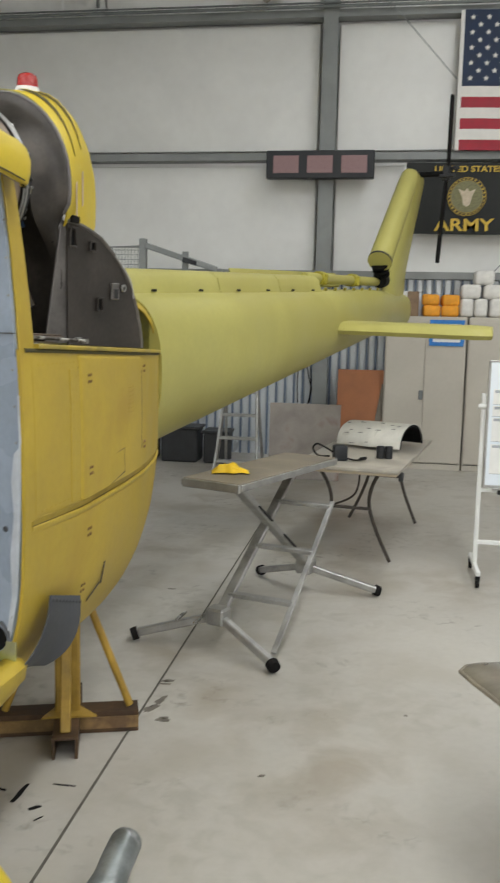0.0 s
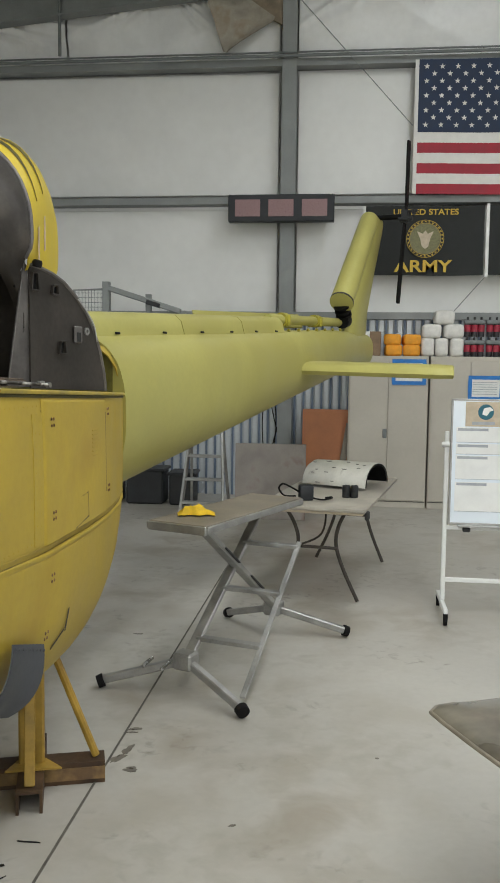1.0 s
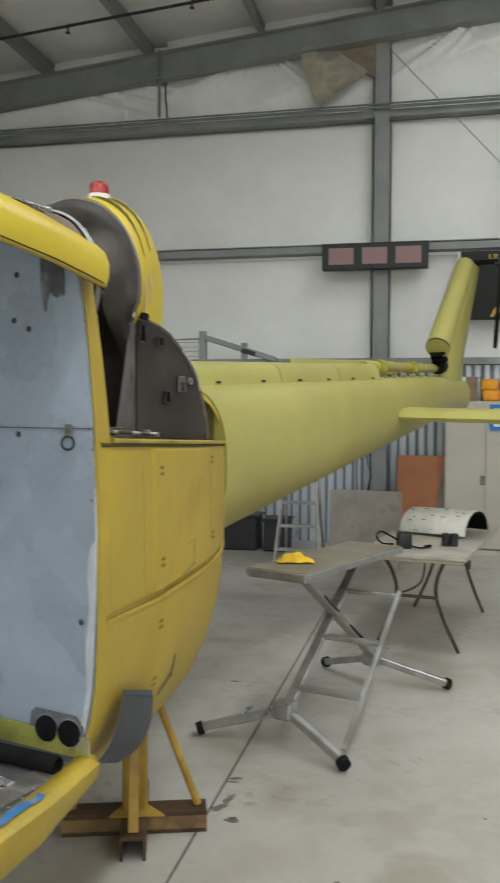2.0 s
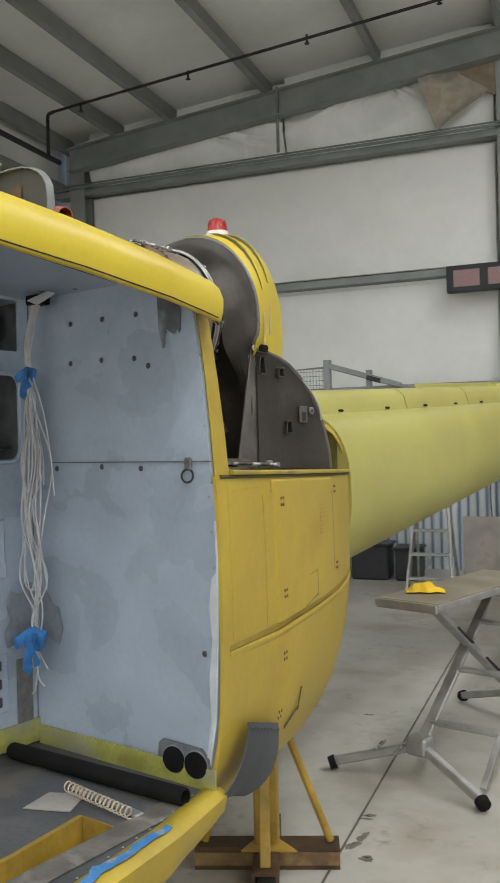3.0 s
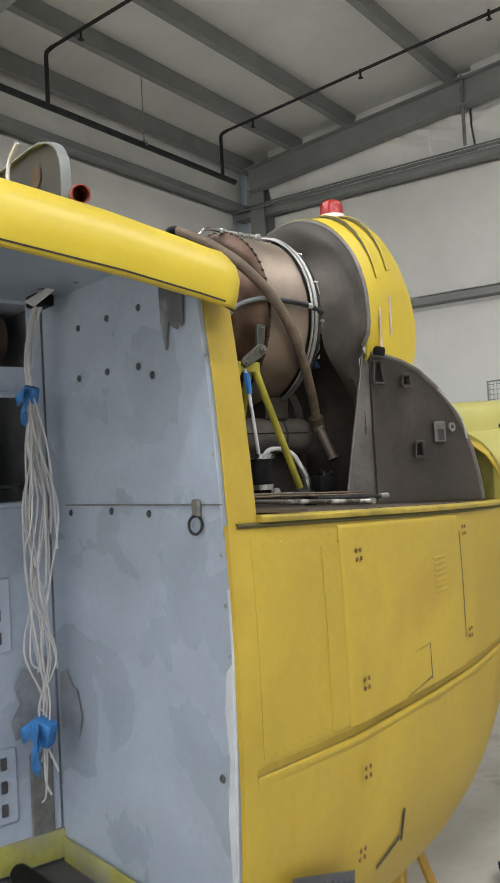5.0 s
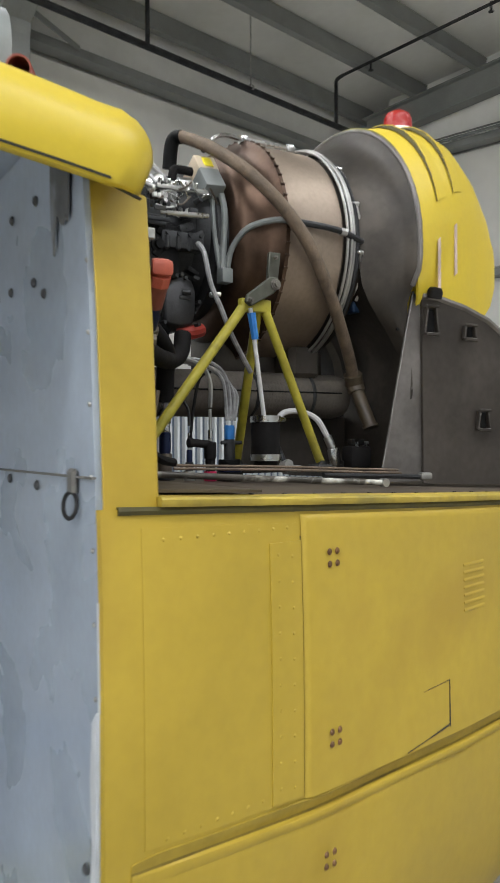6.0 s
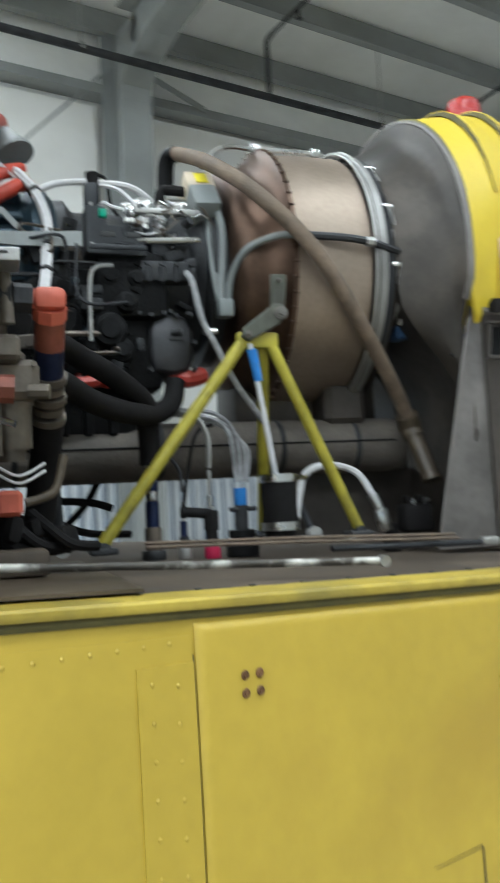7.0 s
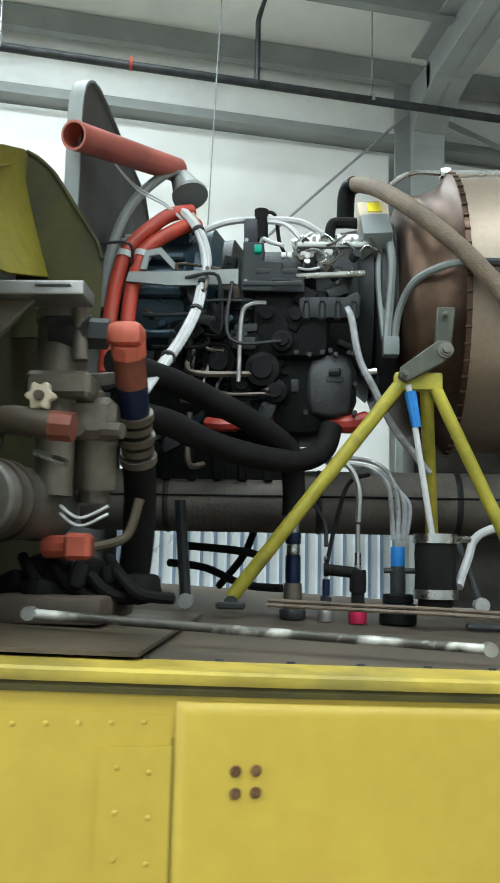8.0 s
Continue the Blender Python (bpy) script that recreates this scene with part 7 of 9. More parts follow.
tagged(part("duct_ribs", bm, "ductcloth", duct2, "fine wire ribs under the cloth"), kind="stuff")
part("lap_seam", tube(B(), [(0.1325, -0.58, 1.842), (0.1330, -0.1, 1.842), (0.1325, 0.39, 1.842)], 0.0022, seg=6), "dark", duct2, "dark lapped seam along the duct")
for u in (-0.45, -0.15, 0.12, 0.30):
    part("duct_seam", lathe(B(), [(0.0622, -0.006), (0.0645, 0.0), (0.0622, 0.006)], (0.07, u, 1.835), (0, 1, 0), 32), "dark2", duct2)
bm = B()
box(bm, 0.10, 0.10, 0.10, (0.07, 0.28, 1.93), None, 0.015)
part("duct_neck", bm, "soot", duct2)
part("dark_panel", box(B(), 0.012, 0.36, 0.16, (0.02, 0.30, 1.70), None, 0.004), "soot", heli, "sooty panel behind the duct")
for a, b, r in (((0.313, -0.381, 1.645), (0.318, -0.395, 1.82), 0.010), ((0.25, 0.13, 1.645), (0.20, 0.10, 1.76), 0.007)):
    st = part("deck_strut", cyl(B(), a, b, r, seg=10), "dark2", heli, "grey strut on the deck")
    bm = B()
    cyl(bm, (a[0] - 0.012, a[1], a[2] + 0.004), (a[0] + 0.014, a[1], a[2] + 0.004), 0.013, seg=12)
    part("strut_eye", bm, "alu", st)
for pts in ([(0.05, -0.42, 1.745), (0.06, -0.30, 1.735), (0.06, -0.25, 1.72)], [(0.05, -0.45, 1.71), (0.0, -0.38, 1.70), (0.05, -0.30, 1.67), (0.1, -0.22, 1.665)], [(-0.1, -0.36, 1.66), (0.0, -0.30, 1.73), (0.08, -0.27, 1.80)]):
    part("black_line", tube(B(), pts, 0.008, seg=8), "black", duct2)

# black rubber hoses under the gearbox
for pts, r in (([(0.600, -0.457, 2.001), (0.530, -0.431, 2.002), (0.45, -0.385, 1.997), (0.40, -0.345, 1.985), (0.33, -0.27, 1.955), (0.27, -0.21, 1.915), (0.24, -0.20, 1.86), (0.235, -0.199, 1.80)], 0.021),
               ([(0.640, -0.446, 1.923), (0.570, -0.423, 1.926), (0.50, -0.385, 1.924), (0.42, -0.33, 1.905), (0.33, -0.25, 1.893), (0.25, -0.185, 1.90), (0.21, -0.145, 1.925), (0.19, -0.13, 1.97)], 0.021)):
    part("rubber_hose", tube(B(), pts, r, seg=12), "black", engine, "thick black rubber hose")
part("red_gasket", tube(B(), [(0.25, -0.36, 1.965), (0.26, -0.33, 1.96), (0.25, -0.295, 1.965)], 0.012, seg=8), "red", engine, "red rubber boot")

# loom, red hoses, grey vent hose, red inlet tube at the front
loomp = [(0.10, -0.10, 2.335), (0.12, -0.18, 2.395), (0.12, -0.26, 2.405), (0.12, -0.34, 2.40), (0.135, -0.40, 2.37)]
part("wire_loom", tube(B(), loomp, 0.0072, seg=8), "wire", engine, "white wrapped wire loom")
lp = [(0.14, -0.43, 2.415), (0.165, -0.395, 2.364), (0.19, -0.375, 2.299), (0.21, -0.378, 2.24), (0.25, -0.385, 2.177), (0.32, -0.398, 2.111), (0.42, -0.409, 2.047), (0.52, -0.417, 1.992), (0.600, -0.426, 1.943)]
for k in range(6):
    o, a = (0.0, 0.0) if k == 5 else (0.0062, k * 1.257)
    pts = [(v + o * math.cos(a + 0.35 * j), u + o * math.sin(a + 0.35 * j), z) for j, (v, u, z) in enumerate(lp)]
    loom = part("white_wire", tube(B(), pts, 0.0050, seg=8, steps=8), "wire", engine)
for k in (1, 3, 4, 6):
    p, d = Vector(lp[k]), (Vector(lp[k + 1]) - Vector(lp[k - 1])).normalized()
    bm = B()
    cyl(bm, p - d * 0.004, p + d * 0.004, 0.0128, seg=14)
    part("cable_tie", bm, "mark", engine)
part("branch_wire", tube(B(), [(0.12, -0.26, 2.40), (0.14, -0.22, 2.385), (0.16, -0.185, 2.34), (0.18, -0.17, 2.31), (0.2, -0.19, 2.305)], 0.005, seg=6), "wire", engine)
part("branch_wire", tube(B(), [(0.2, -0.27, 2.31), (0.21, -0.265, 2.33), (0.22, -0.25, 2.32), (0.23, -0.225, 2.31)], 0.004, seg=6), "wire", engine)
for k in range(2):
    d = 0.034 * k
    pts = [(0.115, -0.415 + d * 0.35, 2.425 - d * 0.9), (0.15, -0.46 + d * 0.9, 2.40 - d * 0.7), (0.178, -0.515 + d, 2.34 - d * 0.2), (0.19, -0.538 + d, 2.295), (0.205, -0.553 + d, 2.20), (0.23, -0.555 + d, 2.06)]
    rh = part("red_hose", tube(B(), pts, 0.0145, seg=12), "red_hose", engine, "red silicone hose")
    bm = B()
    lathe(bm, [(0.0155, -0.006), (0.0172, -0.006), (0.0172, 0.006), (0.0155, 0.006)], Vector((0.188, -0.534 + d, 2.305)), (0.12, -0.25, -1), 14)
    part("hose_clamp", bm, "wire", rh)
part("hose_sleeve", cyl(B(), (0.13, -0.425, 2.385), (0.135, -0.40, 2.40), 0.017, seg=12), "tan", engine)
part("vent_hose", tube(B(), [(0.06, -0.445, 2.525), (0.10, -0.47, 2.515), (0.15, -0.53, 2.43), (0.17, -0.565, 2.33), (0.18, -0.58, 2.2)], 0.0105, seg=10), "grey", engine, "grey vent hose")
bm = B()
cyl(bm, (0.05, -0.452, 2.53), (0.085, -0.425, 2.475), 0.020, 0.034, seg=20)
cyl(bm, (0.085, -0.425, 2.475), (0.088, -0.423, 2.468), 0.038, seg=20)
part("vent_cone", bm, "grey", engine, "grey vent cone")
for k in range(2):
    part("twisted_wire", tube(B(), [(0.2, -0.57, 2.50), (0.18, -0.52, 2.445 + 0.006 * k), (0.16, -0.46, 2.415 + 0.005 * k), (0.14, -0.41, 2.375)], 0.0018, seg=5), "wire", engine)
tubep = [Vector((0.405, -0.588, 2.444)), Vector((0.05, -0.46, 2.545))]
bm = B()
ax = (tubep[1] - tubep[0]).normalized()
lathe(bm, [(0.0215, 0.0), (0.0255, 0.0), (0.0255, (tubep[1] - tubep[0]).length), (0.0215, 0.30), (0.0215, 0.0)], tubep[0], ax, 28)
lathe(bm, [(0.0, 0.16), (0.0215, 0.16)], tubep[0], ax, 28)
part("intake_tube", bm, "red_tube", heli, "open-ended faded red tube")
pln = [(0.352, 2.20), (0.352, 2.51), (0.346, 2.545), (0.33, 2.575), (0.305, 2.598), (0.27, 2.616), (0.225, 2.628), (0.17, 2.633), (-0.30, 2.632), (-0.45, 2.55), (-0.45, 2.20)]
fin_plate = part("fairing_former", prism(B(), pln, 0.008, pose(0, -0.598, 0, 90, 0, 0)), "former", heli, "dark grey arched fairing former", smooth=0)
bm = B()
loft(bm, [[Vector((x + 0.002, -0.615, z + 0.002)), Vector((x + 0.004, -0.588, z + 0.004))] for x, z in pln])
part("former_edge", bm, "grey_light", fin_plate, "grey flange round the former", thick=0.005, smooth=40)
part("former_hole", lathe(B(), [(0.0, 0.0), (0.03, 0.0)], (0.185, -0.606, 2.55), (0, -1, 0), 18), "rust", fin_plate, "rusty round boss")
part("loose_cable", tube(B(), [(0.15, -0.64, 2.65), (0.11, -0.65, 2.60), (0.13, -0.66, 2.50), (0.20, -0.67, 2.44)], 0.006, seg=6), "wire", fin_plate)

# hydraulic unit beside the pillar
bm = B()
cyl(bm, (0.68, -0.512, 1.93), (0.68, -0.512, 2.06), 0.034, seg=28)
cyl(bm, (0.68, -0.512, 2.035), (0.68, -0.512, 2.048), 0.037, seg=28)
box(bm, 0.075, 0.085, 0.034, (0.69, -0.505, 1.943), None, 0.006)
cyl(bm, (0.685, -0.515, 1.80), (0.685, -0.515, 1.93), 0.026, seg=20)
hyd = part("hydraulic_unit", bm, "hydro", heli, "oily grey-brown hydraulic unit")
bm = B()
box(bm, 0.07, 0.064, 0.056, (0.655, -0.468, 1.905), None, 0.010)
box(bm, 0.05, 0.036, 0.016, (0.655, -0.472, 1.937), None, 0.005)
cyl(bm, (0.630, -0.475, 1.88), (0.620, -0.476, 1.815), 0.031, seg=24)
cyl(bm, (0.630, -0.475, 1.882), (0.629, -0.475, 1.874), 0.034, seg=24)
cyl(bm, (0.620, -0.476, 1.815), (0.618, -0.476, 1.796), 0.022, seg=18)
cyl(bm, (0.686, -0.452, 1.888), (0.694, -0.424, 1.886), 0.011, seg=8)
cyl(bm, (0.690, -0.484, 1.888), (0.697, -0.484, 1.888), 0.010, seg=10)
for du, dz in ((-0.024, 0.020), (0.024, 0.020), (0.024, -0.020)):
    cyl(bm, (0.688, -0.468 + du, 1.905 + dz), (0.695, -0.468 + du, 1.905 + dz), 0.0045, seg=6)
part("valve_block", bm, "hydro", hyd, "cast valve block on a short cylinder")
bm = B()
box(bm, 0.005, 0.050, 0.020, (0.640, -0.462, 1.965), rz(5, 0, 0), 0.002)
cyl(bm, (0.641, -0.446, 1.964), (0.646, -0.446, 1.964), 0.006, seg=10)
part("clamp_band", bm, "accu", hyd, "dull clamp band")
part("guide_tube", cyl(B(), (0.716, -0.478, 1.975), (0.716, -0.482, 2.05), 0.010, seg=14), "hydro", hyd)
rh2 = random.Random(31)
for k in range(14):
    u = -0.575 + 0.16 * k / 13
    bm = box(B(), rh2.uniform(0.04, 0.10), rh2.uniform(0.02, 0.045), rh2.uniform(0.025, 0.06), (rh2.uniform(0.56, 0.66), u + rh2.uniform(-0.01, 0.01), 1.648 + rh2.uniform(0.015, 0.05)), rz(rh2.uniform(-25, 25), rh2.uniform(-20, 20), rh2.uniform(-30, 30)), 0.010, 2)
    part("rubber_boot", bm, "black", hyd, "black oily rubber boot")
for k in range(4):
    u = -0.57 + 0.04 * k
    part("drain_hose", tube(B(), [(0.62, u, 1.72), (0.65, u + 0.02, 1.70), (0.66, u + 0.05, 1.675), (0.63, u + 0.09, 1.668)], 0.008, seg=8), "black", hyd)
bm = B()
pts = []
for k in range(32):
    a = 2 * math.pi * k / 32
    r = 0.0165 + 0.003 * math.cos(6 * a)
    pts.append((r * math.cos(a), r * math.sin(a)))
prism(bm, pts, 0.014, Matrix(((0, 0, 1, 0.755), (1, 0, 0, -0.516), (0, 1, 0, 1.920), (0, 0, 0, 1))))
knob = part("star_knob", bm, "tan", hyd, "cream fluted knob", bevel=0.002)
part("knob_centre", cyl(B(), (0.755, -0.516, 1.92), (0.768, -0.516, 1.92), 0.008, 0.006, seg=14), "brown", knob)
part("pipe_elbow", tube(B(), [(0.74, -0.585, 1.86), (0.745, -0.58, 1.885), (0.75, -0.55, 1.890), (0.75, -0.503, 1.884)], 0.019, seg=12), "plate_brown", hyd)
part("union", cyl(B(), (0.75, -0.503, 1.884), (0.75, -0.474, 1.882), 0.019, seg=8), "orange_dull", hyd, "grubby red-orange union nut")
canister = part("accumulator", cyl(B(), (0.60, -0.545, 1.79), (0.80, -0.575, 1.79), 0.048, seg=36), "accu", hyd, "round grey accumulator canister", bevel=0.004)
for d in (0.03, 0.06):
    c = Vector((0.80, -0.575, 1.79)).lerp(Vector((0.60, -0.545, 1.79)), d / 0.2)
    part("canister_clamp", lathe(B(), [(0.0485, -0.006), (0.052, -0.006), (0.052, 0.006), (0.0485, 0.006)], c, (1, -0.15, 0), 36), "brown", canister)
part("clamp_bolt", cyl(B(), (0.75, -0.52, 1.85), (0.77, -0.475, 1.835), 0.005, seg=8), "steel", canister)
bm = B()
cyl(bm, (0.705, -0.47, 2.014), (0.703, -0.445, 2.013), 0.021, seg=6)
cyl(bm, (0.70, -0.52, 2.018), (0.705, -0.47, 2.014), 0.022, seg=16)
part("port_block", bm, "dark2", hyd)
elbow = part("orange_elbow", blob(0.700, -0.421, 2.012, 0.045, 0.045, 0.032, 0.010), "orange", hyd, "orange anodised elbow fitting")
part("elbow_neck", cyl(B(), (0.705, -0.452, 2.013), (0.702, -0.43, 2.013), 0.014, seg=12), "orange", elbow)
hose_at = lambda t: Vector((0.700 - 0.112 * t, -0.420, 2.003 - 0.150 * t))
part("elbow_nut", cyl(B(), hose_at(0.0), hose_at(0.10), 0.0235, seg=8), "orange", elbow)
part("hose_ferrule", cyl(B(), hose_at(0.10), hose_at(0.33), 0.0215, seg=18), "orange_dull", elbow, "rubbed orange ferrule")
part("blue_sleeve", cyl(B(), hose_at(0.33), hose_at(0.56), 0.0215, seg=18), "blue_fit", elbow)
bm = B()
for k in range(5):
    cyl(bm, hose_at(0.56 + 0.09 * k), hose_at(0.615 + 0.09 * k), 0.0265 if k % 2 == 0 else 0.0235, seg=18)
part("ribbed_ferrule", bm, "hydro", elbow, "grimy ribbed ferrule")
part("down_hose", tube(B(), [hose_at(0.95), (0.570, -0.421, 1.83), (0.545, -0.424, 1.79), (0.525, -0.430, 1.73), (0.51, -0.440, 1.69), (0.48, -0.47, 1.665)], 0.0240, seg=14), "black", elbow, "black rubber hose")
bm = B()
cyl(bm, (0.645, -0.53, 1.734), (0.66, -0.495, 1.734), 0.016, seg=10)
box(bm, 0.035, 0.036, 0.036, (0.665, -0.482, 1.735), None, 0.006)
part("orange_fitting", bm, "orange", hyd, "orange anodised fitting")
part("return_line", tube(B(), [(0.665, -0.46, 1.735), (0.66, -0.42, 1.75), (0.655, -0.405, 1.80)], 0.0065, seg=8), "plate_brown", hyd)
for z in (1.765, 1.775):
    part("lock_wire", tube(B(), [(0.70, -0.50, z + 0.012), (0.715, -0.47, z - 0.004), (0.71, -0.435, z + 0.012)], 0.0022, seg=5), "wire", hyd)
part("base_block", blob(0.62, -0.51, 1.655, 0.22, 0.15, 0.035, 0.006), "deckmetal", hyd, "grimy mounting block")
bm = B()
prism(bm, [(-0.60, 2.062), (-0.462, 2.062), (-0.462, 2.044), (-0.60, 2.044)], 0.06, Matrix(((0, 0, 1, 0.75), (1, 0, 0, 0), (0, 1, 0, 0), (0, 0, 0, 1))))
bracket = part("alu_bracket", bm, "alu", heli, "bare aluminium bracket", smooth=0, bevel=0.002)
bm = B()
prism(bm, [(-0.60, 2.044), (-0.530, 2.044), (-0.536, 2.036), (-0.548, 2.024), (-0.60, 1.968)], 0.012, Matrix(((0, 0, 1, 0.752), (1, 0, 0, 0), (0, 1, 0, 0), (0, 0, 0, 1))))
part("bracket_web", bm, "hydro", bracket, "dull sloping web of the bracket", smooth=0, bevel=0.002)
part("bracket_slot", blob(0.781, -0.50, 2.055, 0.003, 0.045, 0.003, 0.0005), "mark", hyd)

# white wire bundle hanging in the cabin
hang = part("hanging_wires", blob(0.42, -0.72, 2.155, 0.06, 0.05, 0.03, 0.006), "dark", heli, "bundle of cut white wires hanging from the ceiling")
rw = random.Random(11)
for k in range(18):
    end = 1.03 + rw.uniform(-0.04, 0.06) if k < 10 else 1.25 + rw.uniform(0, 0.35)
    pts = [(0.42 + rw.uniform(-0.012, 0.012), -0.72 + rw.uniform(-0.012, 0.012), 2.15)]
    side = rw.uniform(-1, 1)
    for z, w in ((2.05, 0.014), (1.93, 0.011), (1.82, 0.036), (1.66, 0.052), (1.48, 0.056), (1.32, 0.046), (1.2, 0.024), (1.13, 0.010), (1.0, 0.03)):
        if z < end - 0.03:
            break
        side = 0.72 * side + rw.uniform(-0.55, 0.55)
        pts.append((0.403 + w * side + 0.35 * w * rw.uniform(-1, 1), -0.747 + w * rw.uniform(-0.7, 0.7), z + rw.uniform(-0.025, 0.025)))
    pts.append((pts[-1][0] + rw.uniform(-0.03, 0.03), pts[-1][1] + rw.uniform(-0.02, 0.02), min(end, pts[-1][2] - 0.03)))
    part("white_wire", tube(B(), pts, 0.0024, seg=5, steps=5), "wire", hang)
for p, s in (((0.408, -0.748, 1.93), 0.046), ((0.41, -0.752, 1.13), 0.068)):
    bm = blob(p[0], p[1], p[2], s * 0.8, s * 0.5, s * 0.9, 0.006, rz(12, 20, 30))
    wrap = part("blue_tape", bm, "tapeblue", hang, "scrap of blue tape round the wires")
    for j, (turn, ln) in enumerate(((-35, 1.5), (15, 1.9), (60, 1.2))):
        bm = B()
        loft(bm, [[Vector((-0.35 * s * (1 - 0.3 * q), 0.006 * math.sin(5 * q + j), -s * ln * q)), Vector((0.3 * s * (1 - 0.4 * q) + 0.004 * math.sin(9 * q), 0.004 * math.cos(6 * q), -s * ln * q - 0.006))] for q in [m / 5 for m in range(6)]])
        bmesh.ops.transform(bm, matrix=pose(p[0], p[1] - 0.02 + 0.012 * j, p[2] + 0.3 * s, 0, turn, 25 * j - 20), verts=bm.verts)
        part("tape_tail", bm, "tapeblue", wrap, thick=0.0012)
part("white_tape", prism(B(), [(0, 0), (0.06, 0.03), (0.09, 0.02), (0.04, -0.02)], 0.003, pose(0.42, -0.76, 2.15, 60, 0, 20)), "wire", hang)

# ---- loose things on the cabin floor ----
H = heli.matrix_world


def in_cabin(v, u, z, turn=0.0):
    return H @ pose(v, u, z, 0, 0, turn)


bm = B()
lathe(bm, [(0.0, -0.335), (0.022, -0.335), (0.024, -0.33), (0.024, 0.33), (0.022, 0.335), (0.018, 0.335), (0.018, 0.28), (0.0, 0.28)], (0, 0, 0), (1, 0, 0), 20)
single("rubber_tube", bm, "black", "black rubber tube lying on the cabin floor", "tube", m=in_cabin(0.683, -0.789, 0.796, 2.5))
sp = thing("spring_strip", in_cabin(0.825, -0.872, 0.773, -6), "coiled pale spring strip on a metal bar", "strip")
part("bar", box(B(), 0.28, 0.030, 0.008, (0, 0, 0.004), None, 0.003), "alu", sp)
bm = B()
tube(bm, [Vector((-0.135 + 0.27 * k / 180, 0.014 * math.cos(k * 0.55) - 0.026, 0.016 + 0.013 * math.sin(k * 0.55))) for k in range(181)], 0.0022, seg=5, curved=False)
part("coil", bm, "tan", sp)
bm = prism(B(), [(-0.07, -0.06), (0.06, -0.05), (0.05, 0.06), (-0.055, 0.045)], 0.003)
single("paper_sheet", bm, "board", "crumpled greyish paper sheet on the cabin floor", "paper", m=in_cabin(0.72, -0.94, 0.774, 20), smooth=0)

# ---- jack stand under the fuselage ----
jack = thing("jack_stand", pose(-1.0, 2.64, 0, 0, 0, 18), "ochre-painted steel jack stand on a rusty channel cross", "stand")


def channel(bm, a, b, w=0.10, h=0.09, t=0.012):
    a, b = Vector(a), Vector(b)
    f = (b - a).normalized()
    s = f.cross(Vector((0, 0, 1)))
    z = Vector((0, 0, 1))
    prof = [(-w / 2, 0), (-w / 2, h), (w / 2, h), (w / 2, 0), (w / 2 - t, 0), (w / 2 - t, h - t), (-w / 2 + t, h - t), (-w / 2 + t, 0)]
    return loft(bm, [[p + s * x + z * y for x, y in prof] for p in (a, b)], closed=True, cap=True)


part("base_channel", channel(B(), (-0.29, 0, 0), (0.29, 0, 0)), "rust", jack, "rusty steel channel", smooth=0)
for s in (-1, 1):
    part("base_channel", channel(B(), (0, s * 0.055, 0), (0, s * 0.26, 0)), "rust", jack, "rusty steel channel", smooth=0)
part("base_side", box(B(), 0.58, 0.006, 0.05, (0, -0.054, 0.045)), "jackside", jack, "worn ochre-painted channel side", smooth=0)
part("post", box(B(), 0.10, 0.10, 0.52, (0, 0, 0.35), None, 0.008), "ochre", jack, "square ochre post")
part("head_plate", box(B(), 0.20, 0.20, 0.02, (0, 0, 0.61), None, 0.004), "ochre", jack)
for x, y in ((0.255, 0.0), (-0.255, 0.0)):
    part("brace", tube(B(), [(x, y, 0.095), (x * 0.25, y, 0.60)], 0.016, seg=8, curved=False), "ochre", jack, "ochre diagonal brace")
for y in (-0.22, 0.22):
    part("brace", box(B(), 0.04, 0.03, 0.52, (0, y * 0.66, 0.34), rz(math.copysign(16, y), 0, 0), 0.004), "ochre", jack, "ochre diagonal brace")
part("gusset", prism(B(), [(-0.10, -0.10), (0.12, -0.10), (0.05, 0.0), (-0.05, 0.0)], 0.008, pose(0.0, 0.0, 0.097)), "ochre", jack, smooth=0)

# ---- skid gear ----
skid = thing("landing_skid", heli.matrix_world.copy(), "yellow landing-gear cross tube with a worn grey skid", "landing gear")
part("cross_tube", tube(B(), [(0.55, -0.99, 0.50), (0.80, -0.97, 0.49), (0.98, -0.90, 0.40), (1.10, -0.84, 0.24), (1.16, -0.81, 0.08)], 0.042, seg=16), "brightyellow", skid, "yellow curved cross tube")
part("skid_tube", tube(B(), [(1.185, -0.36, 0.118), (1.205, -0.44, 0.108), (1.225, -0.52, 0.094), (1.225, -0.65, 0.07), (1.20, -0.9, 0.05), (1.17, -1.4, 0.05), (1.17, -2.8, 0.05)], 0.05, seg=20), "skidgrey", skid, "worn grey skid tube")
bm = B()
lathe(bm, [(0.05, 0.0), (0.047, 0.014), (0.036, 0.026), (0.018, 0.031), (0.0, 0.032)], (1.185, -0.36, 0.118), (-0.24, 0.96, 0.12), 20)
part("end_cap", bm, "skidgrey", skid, "rounded skid end", smooth=60)
bm = B()
lathe(bm, [(0.0, -0.03), (0.10, -0.03), (0.13, -0.02), (0.14, 0.0), (0.13, 0.02), (0.10, 0.03), (0.0, 0.03)], (0.86, -1.13, 0.44), (0.2, 0.1, 1), 28)
part("saddle", bm, "black", skid, "black round saddle pad")

# ---- aluminium work stand with its cloth ----
stand = thing("work_stand", pose(-0.38, 4.20, 0, 0, 0, -20), "folding aluminium work platform on crossed legs with spread feet", "work platform")
part("deck_board", box(B(), 0.35, 1.12, 0.014, (-0.012, -0.03, 0.888), rz(0, 0, -2), 0.003), "wood", stand, "worn plywood platform board")
